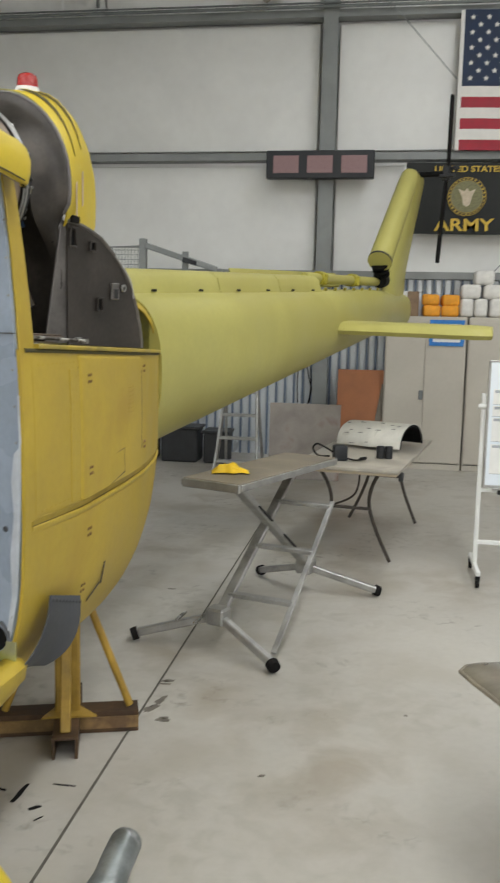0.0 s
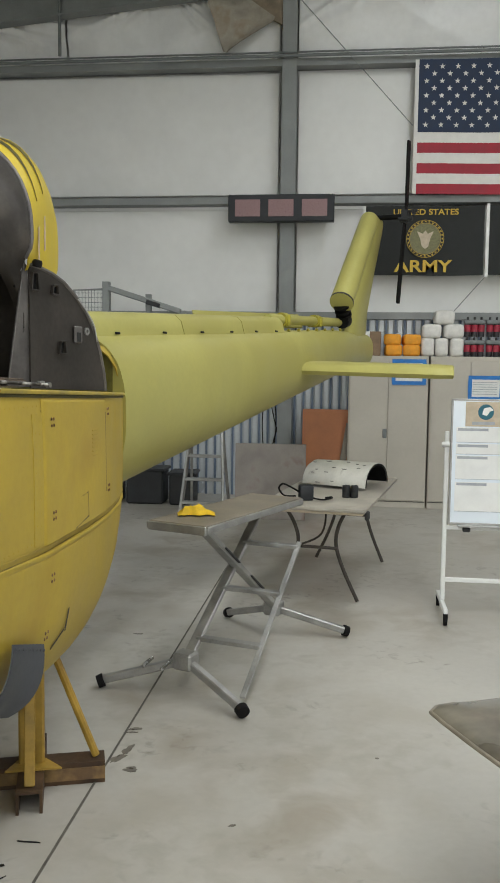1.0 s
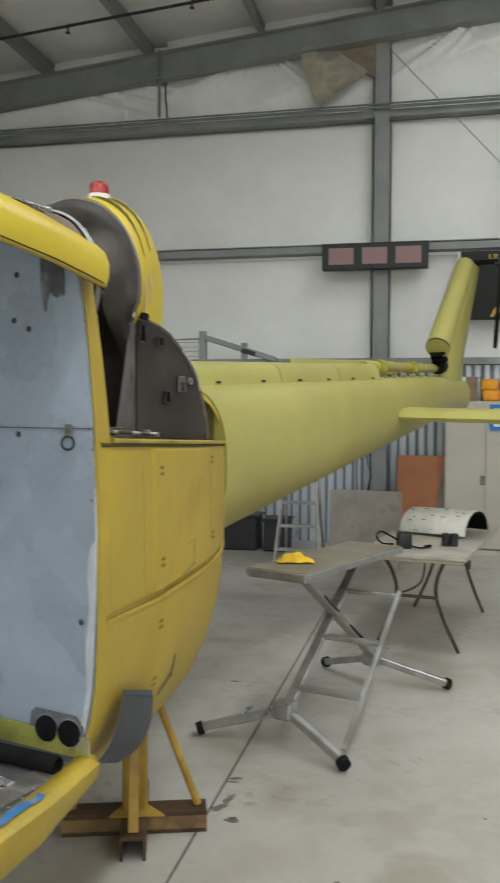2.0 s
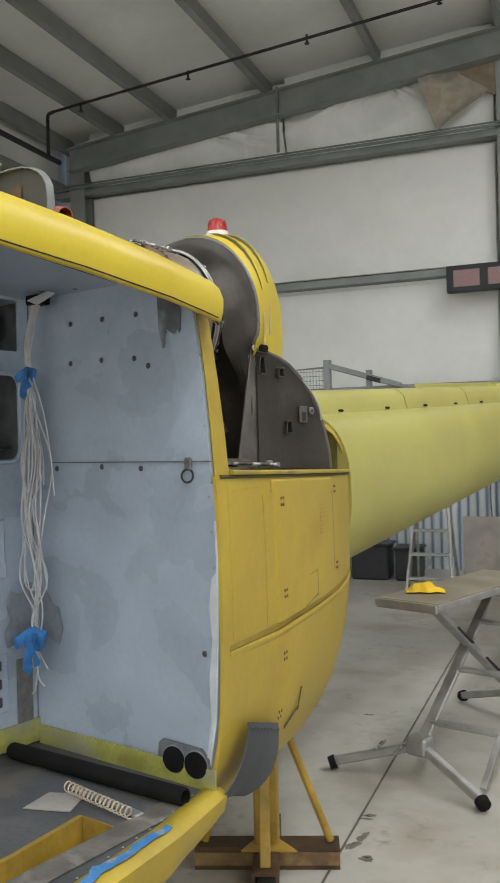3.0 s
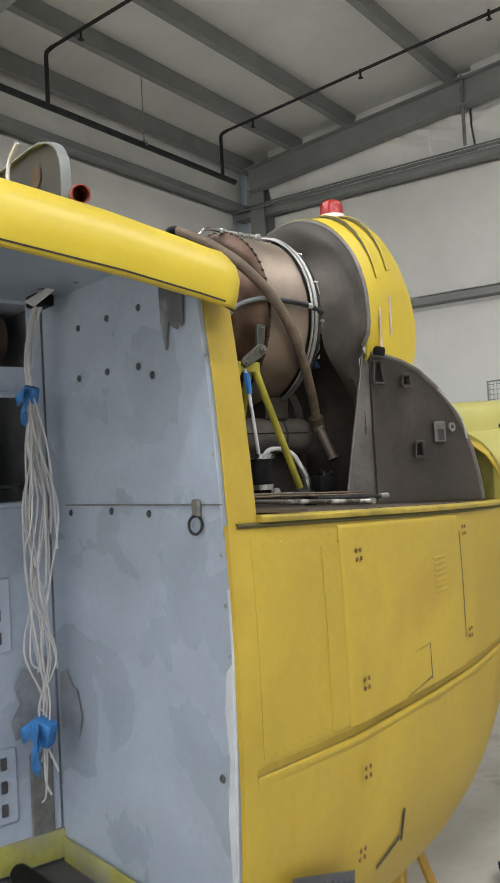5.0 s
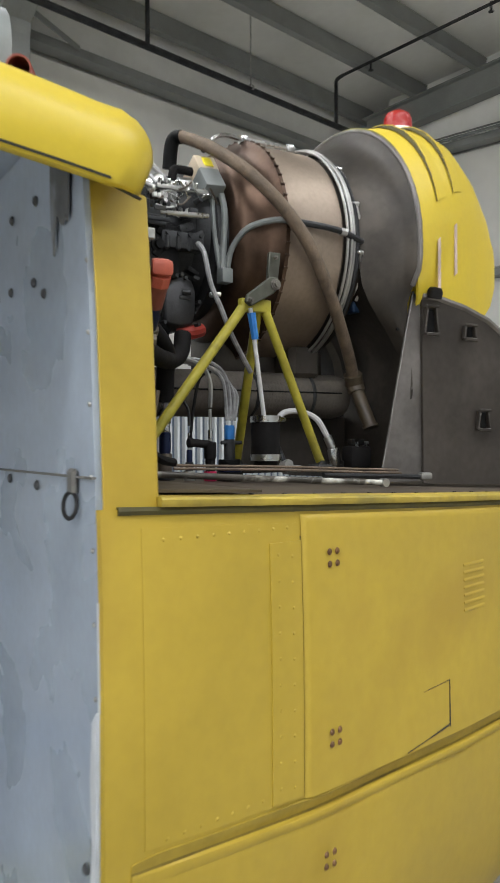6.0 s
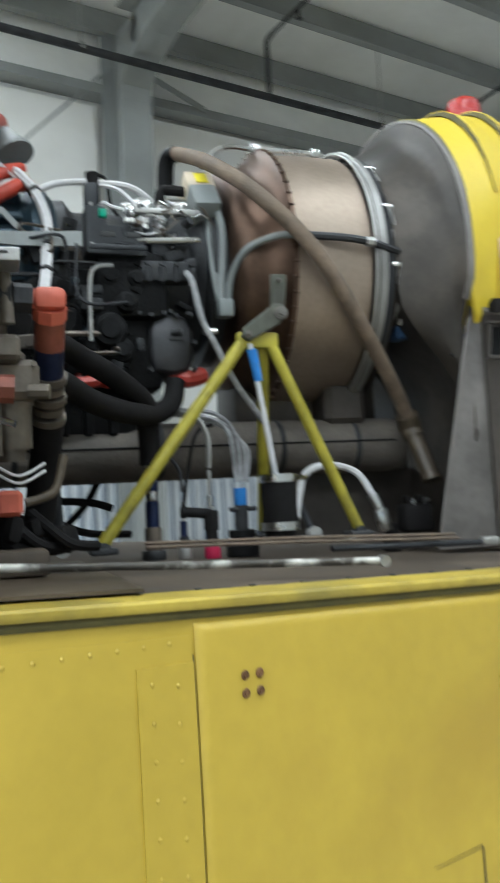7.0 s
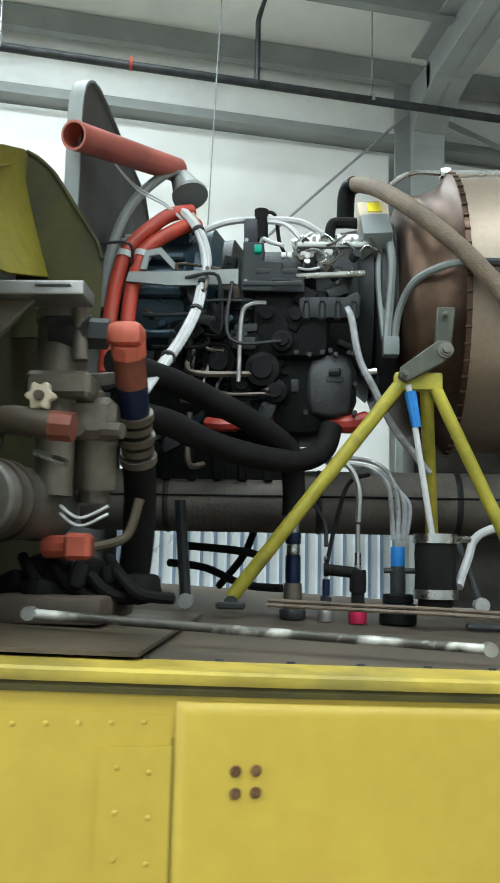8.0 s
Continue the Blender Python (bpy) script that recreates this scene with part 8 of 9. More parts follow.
for x in (-0.187, 0.163):
    part("side_rail", box(B(), 0.022, 1.12, 0.036, (x, -0.03, 0.871), rz(0, 0, -2), 0.004), "alu", stand)
for y in (-0.585, 0.525):
    part("end_rail", box(B(), 0.35, 0.022, 0.046, (-0.012 + 0.035 * y, y, 0.868), rz(0, 0, -2), 0.004), "alu", stand)


def beam(name, a, b, w, d, parent, material="alu", label=""):
    a, b = Vector(a), Vector(b)
    f = (b - a)
    m = Matrix.Translation((a + b) / 2) @ f.to_track_quat("Z", "Y").to_matrix().to_4x4()
    bm = box(B(), w, d, f.length, (0, 0, 0), None, min(w, d) * 0.15)
    bmesh.ops.transform(bm, matrix=m, verts=bm.verts)
    return part(name, bm, material, parent, label)


beam("leg", (0.014, -0.56, 0.18), (-0.065, 0.49, 0.84), 0.056, 0.030, stand)
main2 = beam("leg", (-0.02, 0.60, 0.165), (0.02, -0.42, 0.845), 0.060, 0.034, stand)
for t in (0.28, 0.62):
    p = Vector((0.012, 0.60, 0.165)).lerp(Vector((0.048, -0.42, 0.845)), t)
    beam("grip_label", p, p + Vector((0, -0.17, 0.115)), 0.035, 0.008, main2, "mark", "black printed label plate")
beam("ladder_rail", (0.40, -0.68, 0.09), (0.285, 0.26, 0.675), 0.028, 0.016, stand)
for t in (0.12, 0.42, 0.72):
    a = Vector((0.014, -0.56, 0.18)).lerp(Vector((-0.065, 0.49, 0.84)), t)
    b = Vector((0.40, -0.68, 0.09)).lerp(Vector((0.285, 0.26, 0.675)), min(0.98, (a.z - 0.09) / 0.585))
    beam("rung", a, b, 0.055, 0.022, stand)
for y, jz, jx in ((-0.57, 0.18, 0.014), (0.60, 0.16, -0.03)):
    for x in (-0.43, 0.43):
        foot = beam("foot_tube", (jx, y, jz), (x * 0.97, math.copysign(0.71, y), 0.045), 0.042, 0.042, stand)
        bm = B()
        cyl(bm, Vector((x * 0.94, math.copysign(0.705, y), 0.047)), Vector((x, math.copysign(0.725, y), 0.036)), 0.035, 0.033, seg=16)
        part("foot_cap", bm, "black", foot, "black rubber foot")
    part("foot_joint", box(B(), 0.11, 0.10, 0.09, (jx, y, jz), None, 0.012), "alu", stand)
for x in (-0.16, -0.05):
    part("latch", box(B(), 0.012, 0.10, 0.02, (x, -0.66, 0.17), rz(10, 0, 0), 0.003), "steel", stand)

bm = B()
rows = []
for i in range(15):
    row = []
    for j in range(11):
        x, y = -0.10 + 0.20 * i / 14, -0.062 + 0.124 * j / 10
        y *= 0.75 + 0.35 * noise.noise((i * 0.31, 2.0, 5.0))
        e = min(1, min(i, 14 - i) / 3) * min(1, min(j, 10 - j) / 2)
        row.append(Vector((x + 0.012 * noise.noise((i * 0.9, j, 4)), y + 0.012 * noise.noise((i, j * 0.8, 9)), 0.004 + e * (0.006 + 0.020 * (0.5 - x / 0.2) + 0.040 * abs(noise.noise((x * 9, y * 18, 2))) + 0.022 * abs(noise.noise((x * 50 + 5, y * 60, 2)))))))
    rows.append(row)
loft(bm, rows)
single("cloth", bm, "cloth", "crumpled yellow cloth on the work stand", "cloth", m=pose(-0.555, 3.90, 0.90, 0, 0, 12), thick=0.003, smooth=60)

# ---- folding table ----
tbl = thing("folding_table", pose(0.153, 6.19, 0, 0, 0, -9.9), "worn folding table with a laminate top and dark steel legs", "table")
TH = 0.73
bm = box(B(), 0.76, 1.80, 0.028, (0, 0, TH - 0.016), None, 0.008, 2)
part("tabletop", bm, "tabletop", tbl, "worn grey-brown laminate top")
part("apron", box(B(), 0.72, 1.76, 0.02, (0, 0, TH - 0.04), None, 0.004), "tan", tbl)
for y, s in ((-0.69, 1), (0.79, -1)):
    for x in (-0.24, 0.24):
        part("leg", tube(B(), [(x * 0.92, y - 0.04 * s, TH - 0.04), (x * 0.66, y, 0.56), (x * 0.58, y + 0.03 * s, 0.42), (x * 0.80, y + 0.05 * s, 0.24), (x * 1.22, y + 0.08 * s, 0.012)], 0.0135, seg=10), "legs", tbl)
    part("cross_bar", tube(B(), [(-0.15, y + 0.02 * s, 0.40), (0.15, y + 0.02 * s, 0.40)], 0.012, seg=8, curved=False), "legs", tbl)
    part("brace", tube(B(), [(-0.15, y + 0.02 * s, 0.40), (0.0, y + 0.20 * s, 0.47), (0.0, y + 0.36 * s, TH - 0.045)], 0.008, seg=8), "legs", tbl)
part("corner_clamp", box(B(), 0.03, 0.05, 0.06, (0.385, -0.84, TH - 0.05), None, 0.006), "mark", tbl)

fair = thing("fairing_half", pose(0.235, 6.45, TH + 0.0, 0, 0, -24), "scuffed white arched fairing with ink marks on the table", "fairing")
bm = B()
loft(bm, [[Vector((x, 0.24 * math.cos(a) * k, 0.20 * math.sin(a) ** 0.8 * k)) for a in [math.pi * (0.02 + 0.96 * j / 20) for j in range(21)]] for x, k in ((-0.29, 0.9), (-0.27, 0.97), (0.0, 1.0), (0.24, 1.0), (0.27, 1.0))])
part("shell", bm, "fairing", fair, smooth=50, thick=0.012)
# second inner surface, coloured dark for the shade inside the arch
bm = B()
loft(bm, [[Vector((x, 0.222 * math.cos(a), 0.183 * math.sin(a) ** 0.8)) for a in [math.pi * (0.03 + 0.94 * j / 20) for j in range(21)]] for x in (-0.20, 0.0, 0.268)])
part("lining", bm, "dark", fair, "inner surface coloured dark for the shade inside", smooth=50)
bm = B()
loft(bm, [[Vector((0.272, 0.235 * math.cos(a) * k, 0.195 * max(0.0, math.sin(a)) ** 0.8 * k)) for a in [math.pi * (0.02 + 0.96 * j / 20) for j in range(21)]] for k in (1.0, 0.93)])
part("rim_edge", bm, "dark", fair, "dark cut edge", smooth=0)
rmk = random.Random(8)
for k in range(13):
    a = math.pi * rmk.uniform(0.55, 0.96)
    x = rmk.uniform(-0.24, 0.22)
    y, z = 0.24 * math.cos(a), 0.20 * math.sin(a) ** 0.8
    part("ink_mark", box(B(), rmk.uniform(0.02, 0.045), 0.005, 0.005, (x, y - 0.003, z + 0.002), None), "scuff", fair, smooth=0)

for x in (0.155, 0.215):
    bm = B()
    lathe(bm, [(0.0, 0.0), (0.028, 0.0), (0.03, 0.005), (0.03, 0.085), (0.027, 0.09), (0.025, 0.088), (0.025, 0.02), (0.0, 0.02)], (0, 0, 0), (0, 0, 1), 20)
    single("tin_can", bm, "dark2", "small dark tin can on the table", "can", group="tins on the table", m=pose(0.27 + (x - 0.185), 5.78, TH))
grd = thing("power_supply", pose(-0.05, 5.60, TH, 0, 0, 15), "black power supply with a coiled cable on the table", "power supply")
part("case", box(B(), 0.10, 0.09, 0.11, (0, 0, 0.055), None, 0.012, 2), "box_black", grd)
part("cable", tube(B(), [(-0.05, 0, 0.06), (-0.12, -0.01, 0.10), (-0.17, 0.0, 0.12), (-0.19, 0.05, 0.08), (-0.14, 0.10, 0.02), (-0.05, 0.13, 0.01)], 0.007, seg=6), "black", grd)
part("cable", tube(B(), [(0.04, -0.03, 0.02), (0.10, -0.06, 0.01), (0.17, -0.05, 0.015), (0.19, -0.01, 0.02), (0.15, 0.02, 0.01)], 0.007, seg=6), "black", grd)

# ---- whiteboard on castors ----
wb = thing("whiteboard", pose(0.0, 5.35, 0), "mobile whiteboard with printed sheets on a white castor frame", "whiteboard")
for x in (0.915, 2.17):
    part("post", box(B(), 0.03, 0.025, 1.22, (x, 0, 0.66), None, 0.004), "white", wb)
    part("foot_bar", box(B(), 0.03, 0.52, 0.03, (x - 0.005, -0.03, 0.095), None, 0.004), "white", wb)
    for y in (-0.27, 0.21):
        c = part("castor", lathe(B(), [(0.0, -0.012), (0.026, -0.012), (0.03, -0.008), (0.03, 0.008), (0.026, 0.012), (0.0, 0.012)], (x - 0.005, y, 0.03), (1, 0, 0), 20), "black", wb, "black castor wheel")
        part("castor_fork", box(B(), 0.03, 0.03, 0.05, (x - 0.005, y, 0.062), None, 0.006), "dark", c)
    part("knob", cyl(B(), (x - 0.03, 0, 1.18), (x + 0.02, -0.02, 1.18), 0.018, seg=12), "white", wb)
for z in (0.245, 0.61):
    part("cross_bar", box(B(), 1.25, 0.022, 0.03, (1.54, 0, z), None, 0.003), "white", wb)
brd = part("board", box(B(), 1.20, 0.018, 0.83, (1.545, -0.03, 1.065), None, 0.003), "whiteboard", wb, "glossy white writing surface")
for w, h, x, z in ((1.22, 0.012, 1.545, 1.486), (1.22, 0.012, 1.545, 0.644), (0.012, 0.83, 0.94, 1.065), (0.012, 0.83, 2.15, 1.065)):
    part("board_frame", box(B(), w, 0.026, h, (x, -0.03, z), None, 0.002), "alu", brd)
part("pen_tray", box(B(), 1.1, 0.05, 0.015, (1.545, -0.055, 0.632), None, 0.003), "alu", wb)
part("tray_clip", box(B(), 0.05, 0.04, 0.03, (1.06, -0.02, 0.60), None, 0.006), "mark", wb)
part("logo_card", box(B(), 0.235, 0.003, 0.165, (1.145, -0.041, 1.39)), "tan", brd, "printed card with a plain globe shape", smooth=0)
bm = B()
lathe(bm, [(0.0, 0.0), (0.05, 0.0), (0.052, -0.001)], (1.16, -0.044, 1.405), (0, -1, 0), 28)
part("globe_shape", bm, "teal", brd, smooth=0)
part("globe_shape", prism(B(), [(-0.03, -0.02), (0.0, -0.03), (0.02, 0.0), (0.045, 0.01), (0.02, 0.03), (-0.02, 0.02)], 0.002, pose(1.165, -0.0455, 1.41, 90, 0, 0)), "paper", brd, smooth=0)
part("name_bar", box(B(), 0.15, 0.003, 0.02, (1.145, -0.044, 1.33)), "paper_grey", brd, smooth=0)
for z, h in ((1.25, 0.10), (1.155, 0.07), (1.03, 0.16), (0.83, 0.20)):
    part("sheet", box(B(), 0.38, 0.003, h, (1.16, -0.0405, z), None), "paper", brd, smooth=0)
    part("sheet", box(B(), 0.36, 0.003, h, (1.55, -0.0405, z), None), "paper", brd, smooth=0)
    part("heading_bar", box(B(), 0.20, 0.003, 0.018, (1.08, -0.0425, z + h / 2 - 0.014)), "paper_grey", brd, smooth=0)
    part("rule_line", box(B(), 0.78, 0.003, 0.003, (1.36, -0.0428, z - h / 2)), "paper_grey", brd, smooth=0)
part("round_magnet", cyl(B(), (1.42, -0.04, 1.41), (1.42, -0.05, 1.41), 0.03, seg=20), "mark", brd)

# ---- cabinets and the goods on them ----


def cabinet(x0, handle=True):
    c = thing("storage_cabinet", pose(x0 + 0.475, 10.08, 0), "beige steel two-door storage cabinet", "cabinet", "storage cabinets")
    part("body", box(B(), 0.945, 0.43, 1.83, (0, 0.015, 0.915), None, 0.004), "cabinet", c)
    for s in (-1, 1):
        d = part("door", box(B(), 0.455, 0.018, 1.69, (s * 0.2305, -0.209, 0.935), None, 0.004), "cabinet", c)
        if s < 0:
            part("handle", box(B(), 0.05, 0.03, 0.11, (-0.03, -0.225, 0.90), None, 0.008), "grey_light", d, "grey recessed handle")
    part("kick_line", box(B(), 0.93, 0.004, 0.006, (0, -0.2035, 0.075)), "mark", c, smooth=0)
    return c


for x0 in (0.235, 1.20, 2.165):
    cabinet(x0)
for x0, x1, z0, z1 in ((0.75, 1.15, 1.49, 1.79), (1.645, 2.05, 1.315, 1.605)):
    s = thing("notice", pose((x0 + x1) / 2, 9.850, (z0 + z1) / 2), "white notice in a blue tape border on a cabinet door", "notice", "notices")
    w, h = x1 - x0, z1 - z0
    part("paper", box(B(), w - 0.02, 0.003, h - 0.02, (0, 0, 0)), "paper", s, smooth=0)
    for bw, bh, bx, bz in ((w, 0.045, 0, h / 2 - 0.02), (w, 0.045, 0, -h / 2 + 0.02), (0.045, h - 0.085, -w / 2 + 0.02, 0), (0.045, h - 0.085, w / 2 - 0.02, 0)):
        part("tape_border", box(B(), bw, 0.004, bh, (bx, -0.003, bz)), "blue", s, smooth=0)
    for k in range(6):
        part("text_bar", box(B(), w * 0.7, 0.002, 0.006, (-0.01, -0.003, 0.07 - k * 0.028)), "paper_grey", s, smooth=0)


def roll_pack(mat_name, label, w, d, h, group):
    bm = box(B(), w, d, h, (0, 0, h / 2), None, min(w, h) * 0.28, 4)
    for v in bm.verts:
        v.co += Vector((0.006 * noise.noise(v.co * 14), 0.006 * noise.noise(v.co * 14 + Vector((5, 0, 0))), 0.004 * noise.noise(v.co * 15 + Vector((0, 3, 0)))))
    return single("paper_roll", bm, mat_name, label, "paper roll", group)


first = roll_pack("orange_roll", "orange shop-towel roll stacked on a cabinet", 0.205, 0.25, 0.135, "orange rolls")
spots = [(0.765, 10.05, 1.83, 3), (0.985, 10.04, 1.83, -4), (0.755, 10.05, 1.958, -5), (0.98, 10.05, 1.956, 4)]
for k, (x, y, z, r) in enumerate(spots):
    if k == 0:
        first.matrix_world = pose(x, y, z, 0, 0, r)
    else:
        copy_thing(first, pose(x, y, z, 0, 0, r))
first = roll_pack("white_roll", "white paper roll stacked on a cabinet", 0.16, 0.24, 0.22, "white rolls")
for k, (x, y, z, r) in enumerate([(1.165, 10.05, 1.83, 2), (1.335, 10.05, 1.83, -3), (1.505, 10.04, 1.83, 3)]):
    if k == 0:
        first.matrix_world = pose(x, y, z, 0, 0, r)
    else:
        copy_thing(first, pose(x, y, z, 0, 0, r))
first = roll_pack("white_roll", "white paper roll lying on stacked rolls", 0.235, 0.24, 0.17, "white rolls")
for k, (x, y, z, r) in enumerate([(1.215, 10.05, 2.045, -3), (1.47, 10.05, 2.045, 4), (1.36, 10.06, 2.21, 2)]):
    if k == 0:
        first.matrix_world = pose(x, y, z, 0, 0, r)
    else:
        copy_thing(first, pose(x, y, z, 0, 0, r))


def bottle_pack(x, z):
    p = thing("bottle_pack", pose(x, 10.05, z), "shrink-wrapped black bottles with crimson labels", "bottle pack", "bottle packs")
    for i in range(3):
        bm = B()
        lathe(bm, [(0.0, 0.0), (0.036, 0.0), (0.038, 0.01), (0.038, 0.16), (0.02, 0.20), (0.014, 0.205), (0.014, 0.235), (0.0, 0.235)], (-0.08 + 0.08 * i, 0, 0), (0, 0, 1), 14)
        b = part("bottle", bm, "pack", p)
        part("label_band", lathe(B(), [(0.0388, 0.06), (0.0392, 0.065), (0.0392, 0.135), (0.0388, 0.14)], (-0.08 + 0.08 * i, 0, 0), (0, 0, 1), 14), "pack_red", b, "crimson label")
    part("wrap", box(B(), 0.245, 0.09, 0.05, (0, -0.01, 0.175), None, 0.015, 2), "grey_light", p, "grey glossy wrap")


for x in (1.72, 1.98, 2.24):
    for z in (1.83, 2.07):
        bottle_pack(x, z)
bx = thing("cardboard_box", pose(0.44, 10.05, 1.83), "open brown cardboard box with a white label", "box")
part("carton", box(B(), 0.34, 0.3, 0.29, (0, 0, 0.145), None, 0.004), "card", bx)
part("label_sheet", box(B(), 0.19, 0.004, 0.28, (-0.06, -0.153, 0.15)), "paper", bx, smooth=0)

# ---- boards, ladder and bins along the end wall ----
bm = box(B(), 0.60, 0.016, 0.92, (0, 0, 0.46), None, 0.003)
single("panel_board", bm, "terracotta", "orange-brown board leaning on the end wall", "board", m=pose(-0.02, 10.02, 0.25, -4, 0, 0), smooth=0)
single("timber_block", box(B(), 0.5, 0.4, 0.25, (0, 0, 0.125), None, 0.01), "wood", "low timber block by the wall", "block", m=pose(-0.04, 10.03, 0))
bm = box(B(), 0.08, 0.02, 1.02, (0, 0, 0.51), None, 0.003)
single("plank", bm, "wood", "dark narrow plank leaning on a board", "plank", m=pose(0.10, 9.92, 0.0, -4, 9, 0))
bm = box(B(), 0.78, 0.03, 0.84, (0, 0, 0.42), None, 0.004)
single("panel_board", bm, "board", "stained grey board standing on edge", "board", m=pose(-0.60, 8.8, 0, -2, 0, 0), smooth=0)
lad = thing("step_ladder", pose(-1.30, 8.6, 0), "aluminium step ladder standing by the wall", "ladder")
for s in (-1, 1):
    beam("rail", (s * 0.24, -0.2, 0), (s * 0.17, 0.12, 0.98), 0.03, 0.06, lad)
    beam("back_leg", (s * 0.22, 0.45, 0), (s * 0.17, 0.16, 0.98), 0.03, 0.03, lad)
for k in range(4):
    t = 0.22 + 0.25 * k
    part("step", box(B(), 0.46 - 0.12 * t, 0.08, 0.03, (0, -0.2 + 0.32 * t, 0.98 * t), None, 0.004), "alu", lad)
for x, w, h in ((-2.2, 0.5, 0.42), (-1.75, 0.34, 0.38), (-2.75, 0.5, 0.5)):
    b = thing("bin", pose(x, 9.75, 0), "dark plastic storage bin on the floor", "bin", "dark bins")
    part("tub", box(B(), w - 0.05, 0.38, h, (0, 0, h / 2), None, 0.02), "bin", b)
    part("rim", box(B(), w, 0.43, 0.035, (0, 0, h), None, 0.012), "bin", b)
bm = B()
for x0, x1, bow in ((-0.47, -0.46, -0.03), (-0.42, -0.27, 0.02), (-0.36, -0.38, 0.04), (-0.30, -0.23, -0.02), (-0.26, -0.42, 0.03)):
    tube(bm, [(x0, 10.36, 1.35), (0.7 * x0 + 0.3 * x1 + bow, 10.35, 1.05), (0.3 * x0 + 0.7 * x1 + bow, 10.35, 0.78), (x1, 10.34, 0.45)], 0.007, seg=6)
single("cable_bundle", bm, "black", "black cables hanging on the siding", "cable", m=pose(-0.35, 0, 0))
hst = thing("steel_rack", pose(0, 8.5, 0), "grey steel rack with a sloping arm and wire mesh", "rack")
part("upright", box(B(), 0.075, 0.075, 2.57, (-2.36, 0, 1.285), None, 0.005), "grey", hst)
part("strut", box(B(), 0.06, 0.06, 0.30, (-1.90, 0.01, 2.29), None, 0.005), "grey", hst)
part("arm_clamp", box(B(), 0.16, 0.08, 0.05, (-1.84, -0.02, 2.335), rz(0, 17, 0), 0.006), "dark2", hst, "dark clamp on the arm")
beam("sloping_arm", (-2.33, -0.02, 2.50), (-1.55, -0.02, 2.255), 0.07, 0.06, hst, "grey")
beam("shelf_beam", (-2.40, 0.03, 2.20), (-1.50, 0.03, 2.24), 0.05, 0.06, hst, "grey")
part("mesh_frame", tube(B(), [(-2.72, 0, 2.0), (-2.72, 0, 2.48), (-2.40, 0, 2.49)], 0.012, seg=6, curved=False), "grey", hst)
bm = B()
for k in range(9):
    cyl(bm, (-2.70 + 0.035 * k, 0, 2.0), (-2.70 + 0.035 * k, 0, 2.48), 0.0025, seg=4)
    cyl(bm, (-2.72, 0, 2.05 + 0.05 * k), (-2.40, 0, 2.05 + 0.05 * k), 0.0025, seg=4)
part("wire_mesh", bm, "grey_light", hst)

# ---- display, flags ----
sb = thing("led_display", pose(-0.632, 10.12, 3.618), "black three-panel display, unlit, on the end wall", "display")
part("case", box(B(), 1.30, 0.12, 0.325, (0, 0.05, 0), None, 0.008), "box_black", sb)
for x in (-0.41, 0.0, 0.41):
    part("panel", box(B(), 0.31, 0.012, 0.205, (x, -0.012, 0.0), None, 0.003), "led", sb, "dull pink unlit panel")


def waved(x, z, seed, amp):
    return amp * (math.sin(3.1 * x + 1.7 * z + seed) * 0.6 + noise.noise((x * 1.4 + seed, z * 1.1, seed)))


def cloth_patch(x0, x1, z0, z1, seed, amp, dy, nx=20, nz=6):
    bm = B()
    rows = []
    for j in range(nz + 1):
        z = z0 + (z1 - z0) * j / nz
        rows.append([Vector((x, -waved(x, z, seed, amp) - dy, z - 0.03 * max(0.0, min(1.0, x / 2.5)) * math.sin(2.2 * x))) for x in [x0 + (x1 - x0) * i / nx for i in range(nx + 1)]])
    return loft(bm, rows)


usf = thing("national_flag", pose(0.95, 10.24, 3.79), "large red, white and blue striped flag hanging on the wall", "flag", "wall flags")
FH, FW = 1.58, 2.5
part("sleeve", cloth_patch(0.0, 0.045, 0, FH, 1.0, 0.03, 0.0, 1, 20), "flag_white", usf, thick=0.003)
sh = FH / 13
for k in range(13):
    xs = 0.045 if k < 6 else 1.14
    if k >= 6:
        part("stripe", cloth_patch(xs, FW, sh * k, sh * (k + 1), 1.0, 0.03, 0.0, 16, 2), "flag_red" if k % 2 == 0 else "flag_white", usf, thick=0.003)
    else:
        part("stripe", cloth_patch(xs, FW, sh * k, sh * (k + 1), 1.0, 0.03, 0.0, 26, 2), "flag_red" if k % 2 == 0 else "flag_white", usf, thick=0.003)
canton = part("canton", cloth_patch(0.045, 1.14, sh * 6, FH, 1.0, 0.03, 0.0, 16, 12), "flag_blue", usf, thick=0.003)
cw, ch = 1.095, FH - sh * 6
for r in range(9):
    for c in range(11):
        if (r + c) % 2:
            continue
        x, z = 0.045 + cw * (c + 1) / 12, sh * 6 + ch * (r + 1) / 10
        st = []
        for k in range(10):
            a, rr = math.pi / 2 + math.pi * k / 5, 0.036 if k % 2 == 0 else 0.0145
            st.append((rr * math.cos(a), rr * math.sin(a)))
        y = -waved(x, z, 1.0, 0.03) - 0.007
        part("star", prism(B(), st, 0.002, pose(x, y, z - 0.03 * max(0.0, min(1.0, x / 2.5)) * math.sin(2.2 * x), 90, 0, 0)), "flag_white", canton, smooth=0)

arm = thing("service_flag", pose(0.40, 10.22, 2.82), "black flag with gold lettering and a round olive seal", "flag", "wall flags")
part("cloth", cloth_patch(0.0, 1.42, 0, 0.83, 4.0, 0.012, 0.0, 24, 12), "black_flag", arm, thick=0.003)
part("sleeve", cloth_patch(-0.03, 0.0, 0, 0.83, 4.0, 0.012, 0.001, 1, 12), "white", arm, thick=0.003)
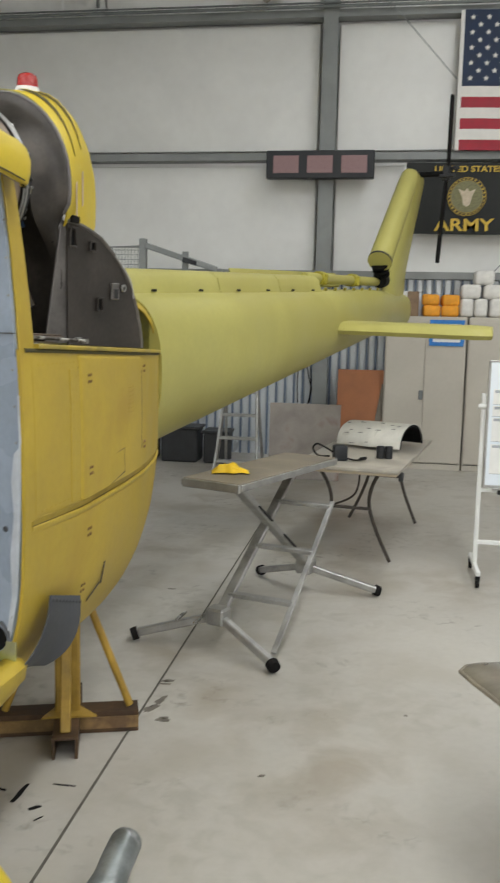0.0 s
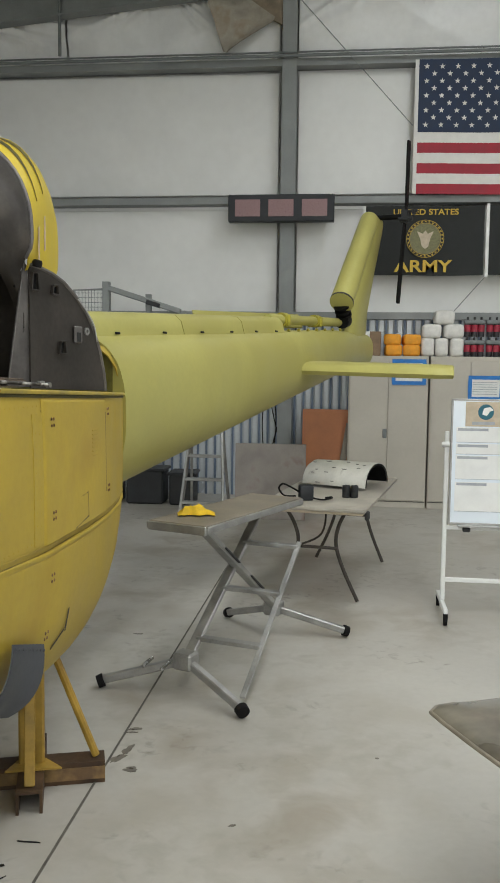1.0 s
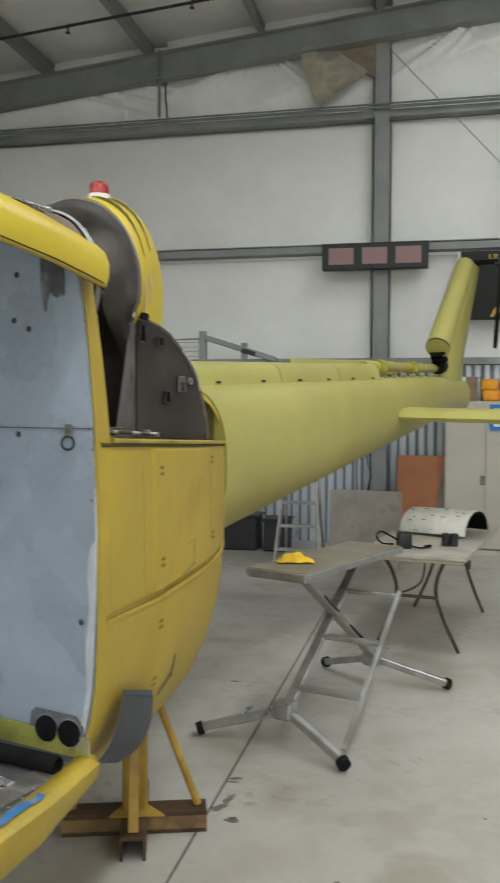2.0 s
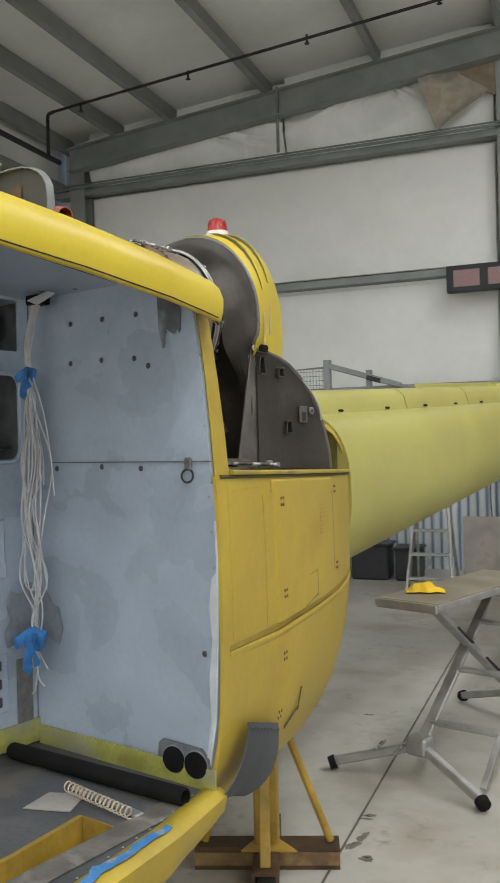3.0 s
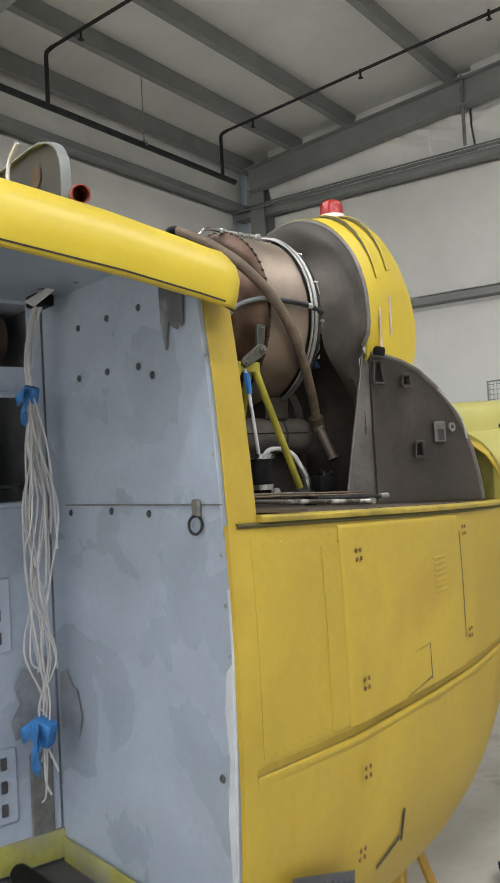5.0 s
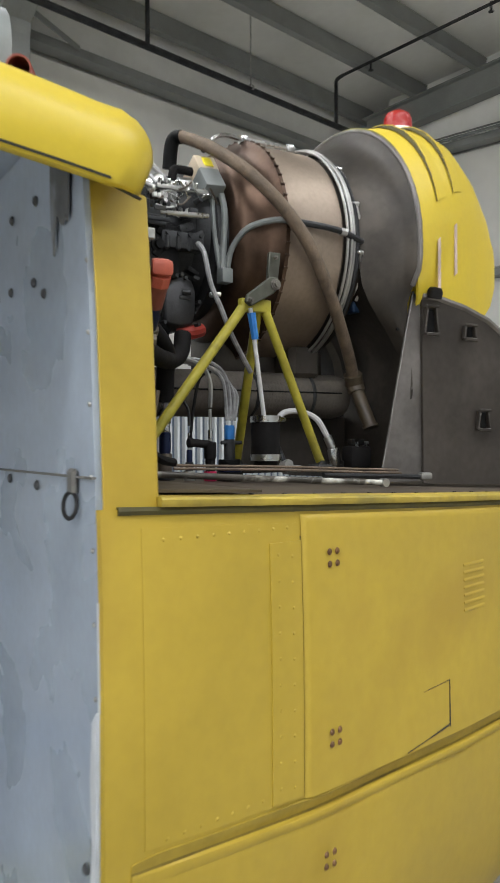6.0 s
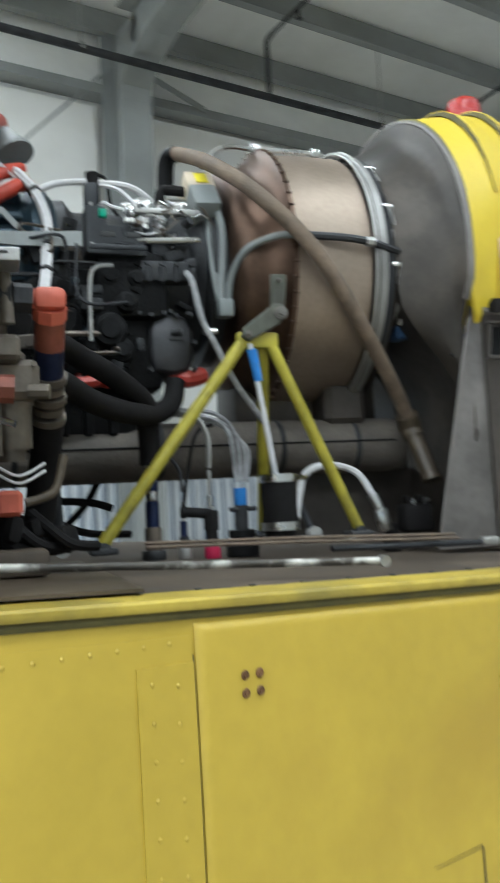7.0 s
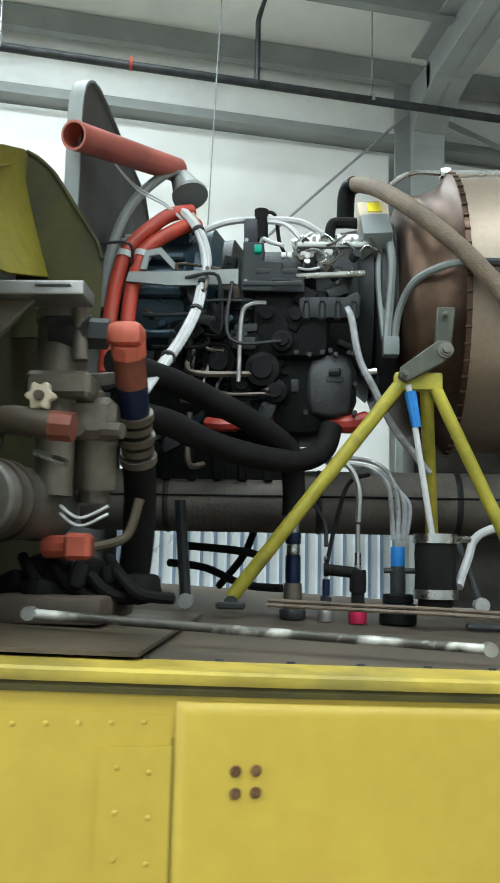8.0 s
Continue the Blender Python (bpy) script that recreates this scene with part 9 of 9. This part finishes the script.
lettering("lettering", "ARMY", 0.20, pose(0.70, -0.03, 0.095, 90, 0, 0) @ Matrix.Diagonal((1.28, 1, 1, 1)), "gold", arm)
lettering("lettering", "UNITED STATES", 0.095, pose(0.72, -0.03, 0.745, 90, 0, 0) @ Matrix.Diagonal((1.15, 1, 1, 1)), "gold", arm)
part("seal_ring", lathe(B(), [(0.185, -0.001), (0.185, 0.002), (0.225, 0.002), (0.225, -0.001)], (0.72, -0.026, 0.43), (0, -1, 0), 40), "gold", arm, "gold seal ring", smooth=0)
part("seal_field", lathe(B(), [(0.0, 0.003), (0.186, 0.003), (0.186, 0.0)], (0.72, -0.026, 0.43), (0, -1, 0), 40), "seal", arm, "olive seal field", smooth=0)
part("seal_ring", lathe(B(), [(0.19, 0.0005), (0.19, 0.0032), (0.22, 0.0032), (0.22, 0.0005)], (0.72, -0.026, 0.43), (0, -1, 0), 40), "black_flag", arm, smooth=0)
part("seal_emblem", prism(B(), [(-0.10, 0.09), (-0.03, 0.06), (0.0, 0.10), (0.03, 0.06), (0.10, 0.09), (0.06, 0.0), (0.04, -0.09), (0.0, -0.12), (-0.04, -0.09), (-0.06, 0.0)], 0.002, pose(0.72, -0.032, 0.43, 90, 0, 0)), "tan", arm, "plain winged shape", smooth=0)
for k in range(28):
    a = 2 * math.pi * k / 28
    part("seal_bar", prism(B(), [(-0.007, -0.01), (0.007, -0.01), (0.007, 0.01), (-0.007, 0.01)], 0.002, pose(0.72 + 0.205 * math.cos(a), -0.0315, 0.43 + 0.205 * math.sin(a), 90, -math.degrees(a), 0)), "gold", arm, smooth=0)
blk = thing("banner", pose(1.88, 10.22, 2.82), "plain black flag hanging on the wall", "flag", "wall flags")
part("cloth", cloth_patch(0.0, 1.42, 0, 0.83, 7.0, 0.012, 0.0, 24, 12), "black_flag", blk, thick=0.003)
part("sleeve", cloth_patch(-0.04, 0.0, -0.02, 0.85, 7.0, 0.012, 0.001, 1, 12), "white", blk, thick=0.003)

# ---- smoked shell on a trestle beside the walkway ----
shell = thing("window_shell", pose(0.545, 2.21, 0.58), "smoked glossy curved window shell with a pale rim on a trestle", "window")
out = [(-0.012, -0.05), (0.01, 0.0), (0.06, 0.028), (0.12, 0.045), (0.28, 0.115), (0.55, 0.18), (1.2, 0.2), (1.25, -1.0), (0.62, -1.05), (0.34, -0.78), (0.18, -0.47), (0.09, -0.285), (0.02, -0.13)]
bm = B()
cx, cy = 0.65, -0.36
rings = []
for k, z in ((1.0, 0.0), (0.985, 0.010), (0.94, 0.018), (0.8, 0.024), (0.5, 0.03), (0.05, 0.032)):
    rings.append([Vector((cx + (x - cx) * k, cy + (y - cy) * k, z)) for x, y in out])
loft(bm, rings, closed=True, cap=True)
part("shell", bm, "smoked", shell, smooth=60)
part("rim", tube(B(), [Vector((x, y, 0.0)) for x, y in out + out[:1]], 0.007, seg=8, curved=False), "rimtan", shell, "dull rim")
tr = thing("trestle", pose(1.35, 2.05, 0), "plain wooden trestle under a window shell", "trestle")
part("top_bar", box(B(), 0.08, 0.9, 0.08, (0, 0, 0.53), None, 0.006), "wood", tr)
for y in (-0.36, 0.36):
    for x in (-1, 1):
        beam("leg", (x * 0.22, y, 0.0), (x * 0.02, y, 0.5), 0.05, 0.05, tr, "wood")

# ---- marks and scraps on the floor ----
def spot(x, y, rx, ry, turn, seed, mat_name="oil"):
    pts = []
    for k in range(18):
        a = 2 * math.pi * k / 18
        r = 1 + 0.7 * noise.noise((math.cos(a) * 2.2 + seed, math.sin(a) * 1.5, seed))
        pts.append((rx * r * math.cos(a), ry * r * math.sin(a)))
    return part("oil_spot", prism(B(), pts, 0.0012, pose(x, y, 0.0012, 0, 0, turn)), mat_name, floor_ob, "dark oil spot", smooth=0)


for x, y, rx, ry, t in ((-0.692, 2.98, 0.016, 0.045, -12), (-0.715, 2.89, 0.020, 0.040, -30), (-0.632, 2.80, 0.028, 0.022, 0), (-0.712, 3.2, 0.03, 0.012, 20), (0.40, 3.05, 0.008, 0.006, 0), (-0.72, 3.16, 0.03, 0.006, 10), (-1.05, 4.6, 0.03, 0.010, 0), (-0.15, 2.42, 0.014, 0.008, 30)):
    spot(x, y, rx, ry, t, x * 3 + y)
for x, y, ln, w, t in ((-0.989, 2.13, 0.125, 0.011, 86), (-0.852, 2.211, 0.085, 0.005, 0), (-0.90, 2.05, 0.045, 0.010, 36), (-0.861, 1.989, 0.036, 0.003, 54), (-1.06, 2.14, 0.03, 0.007, -20)):
    bm = prism(B(), [(-ln / 2, -w * 0.7), (-ln * 0.1, -w), (ln * 0.2, -w * 0.6), (ln / 2, -w * 0.5), (ln / 2, w * 0.5), (ln * 0.1, w), (-ln * 0.2, w * 0.5), (-ln / 2, w * 0.6)], 0.002)
    single("rubber_scrap", bm, "black", "torn dark rubber scrap on the floor", "scrap", "floor scraps", m=pose(x, y, 0.002, 0, 0, t), smooth=0)
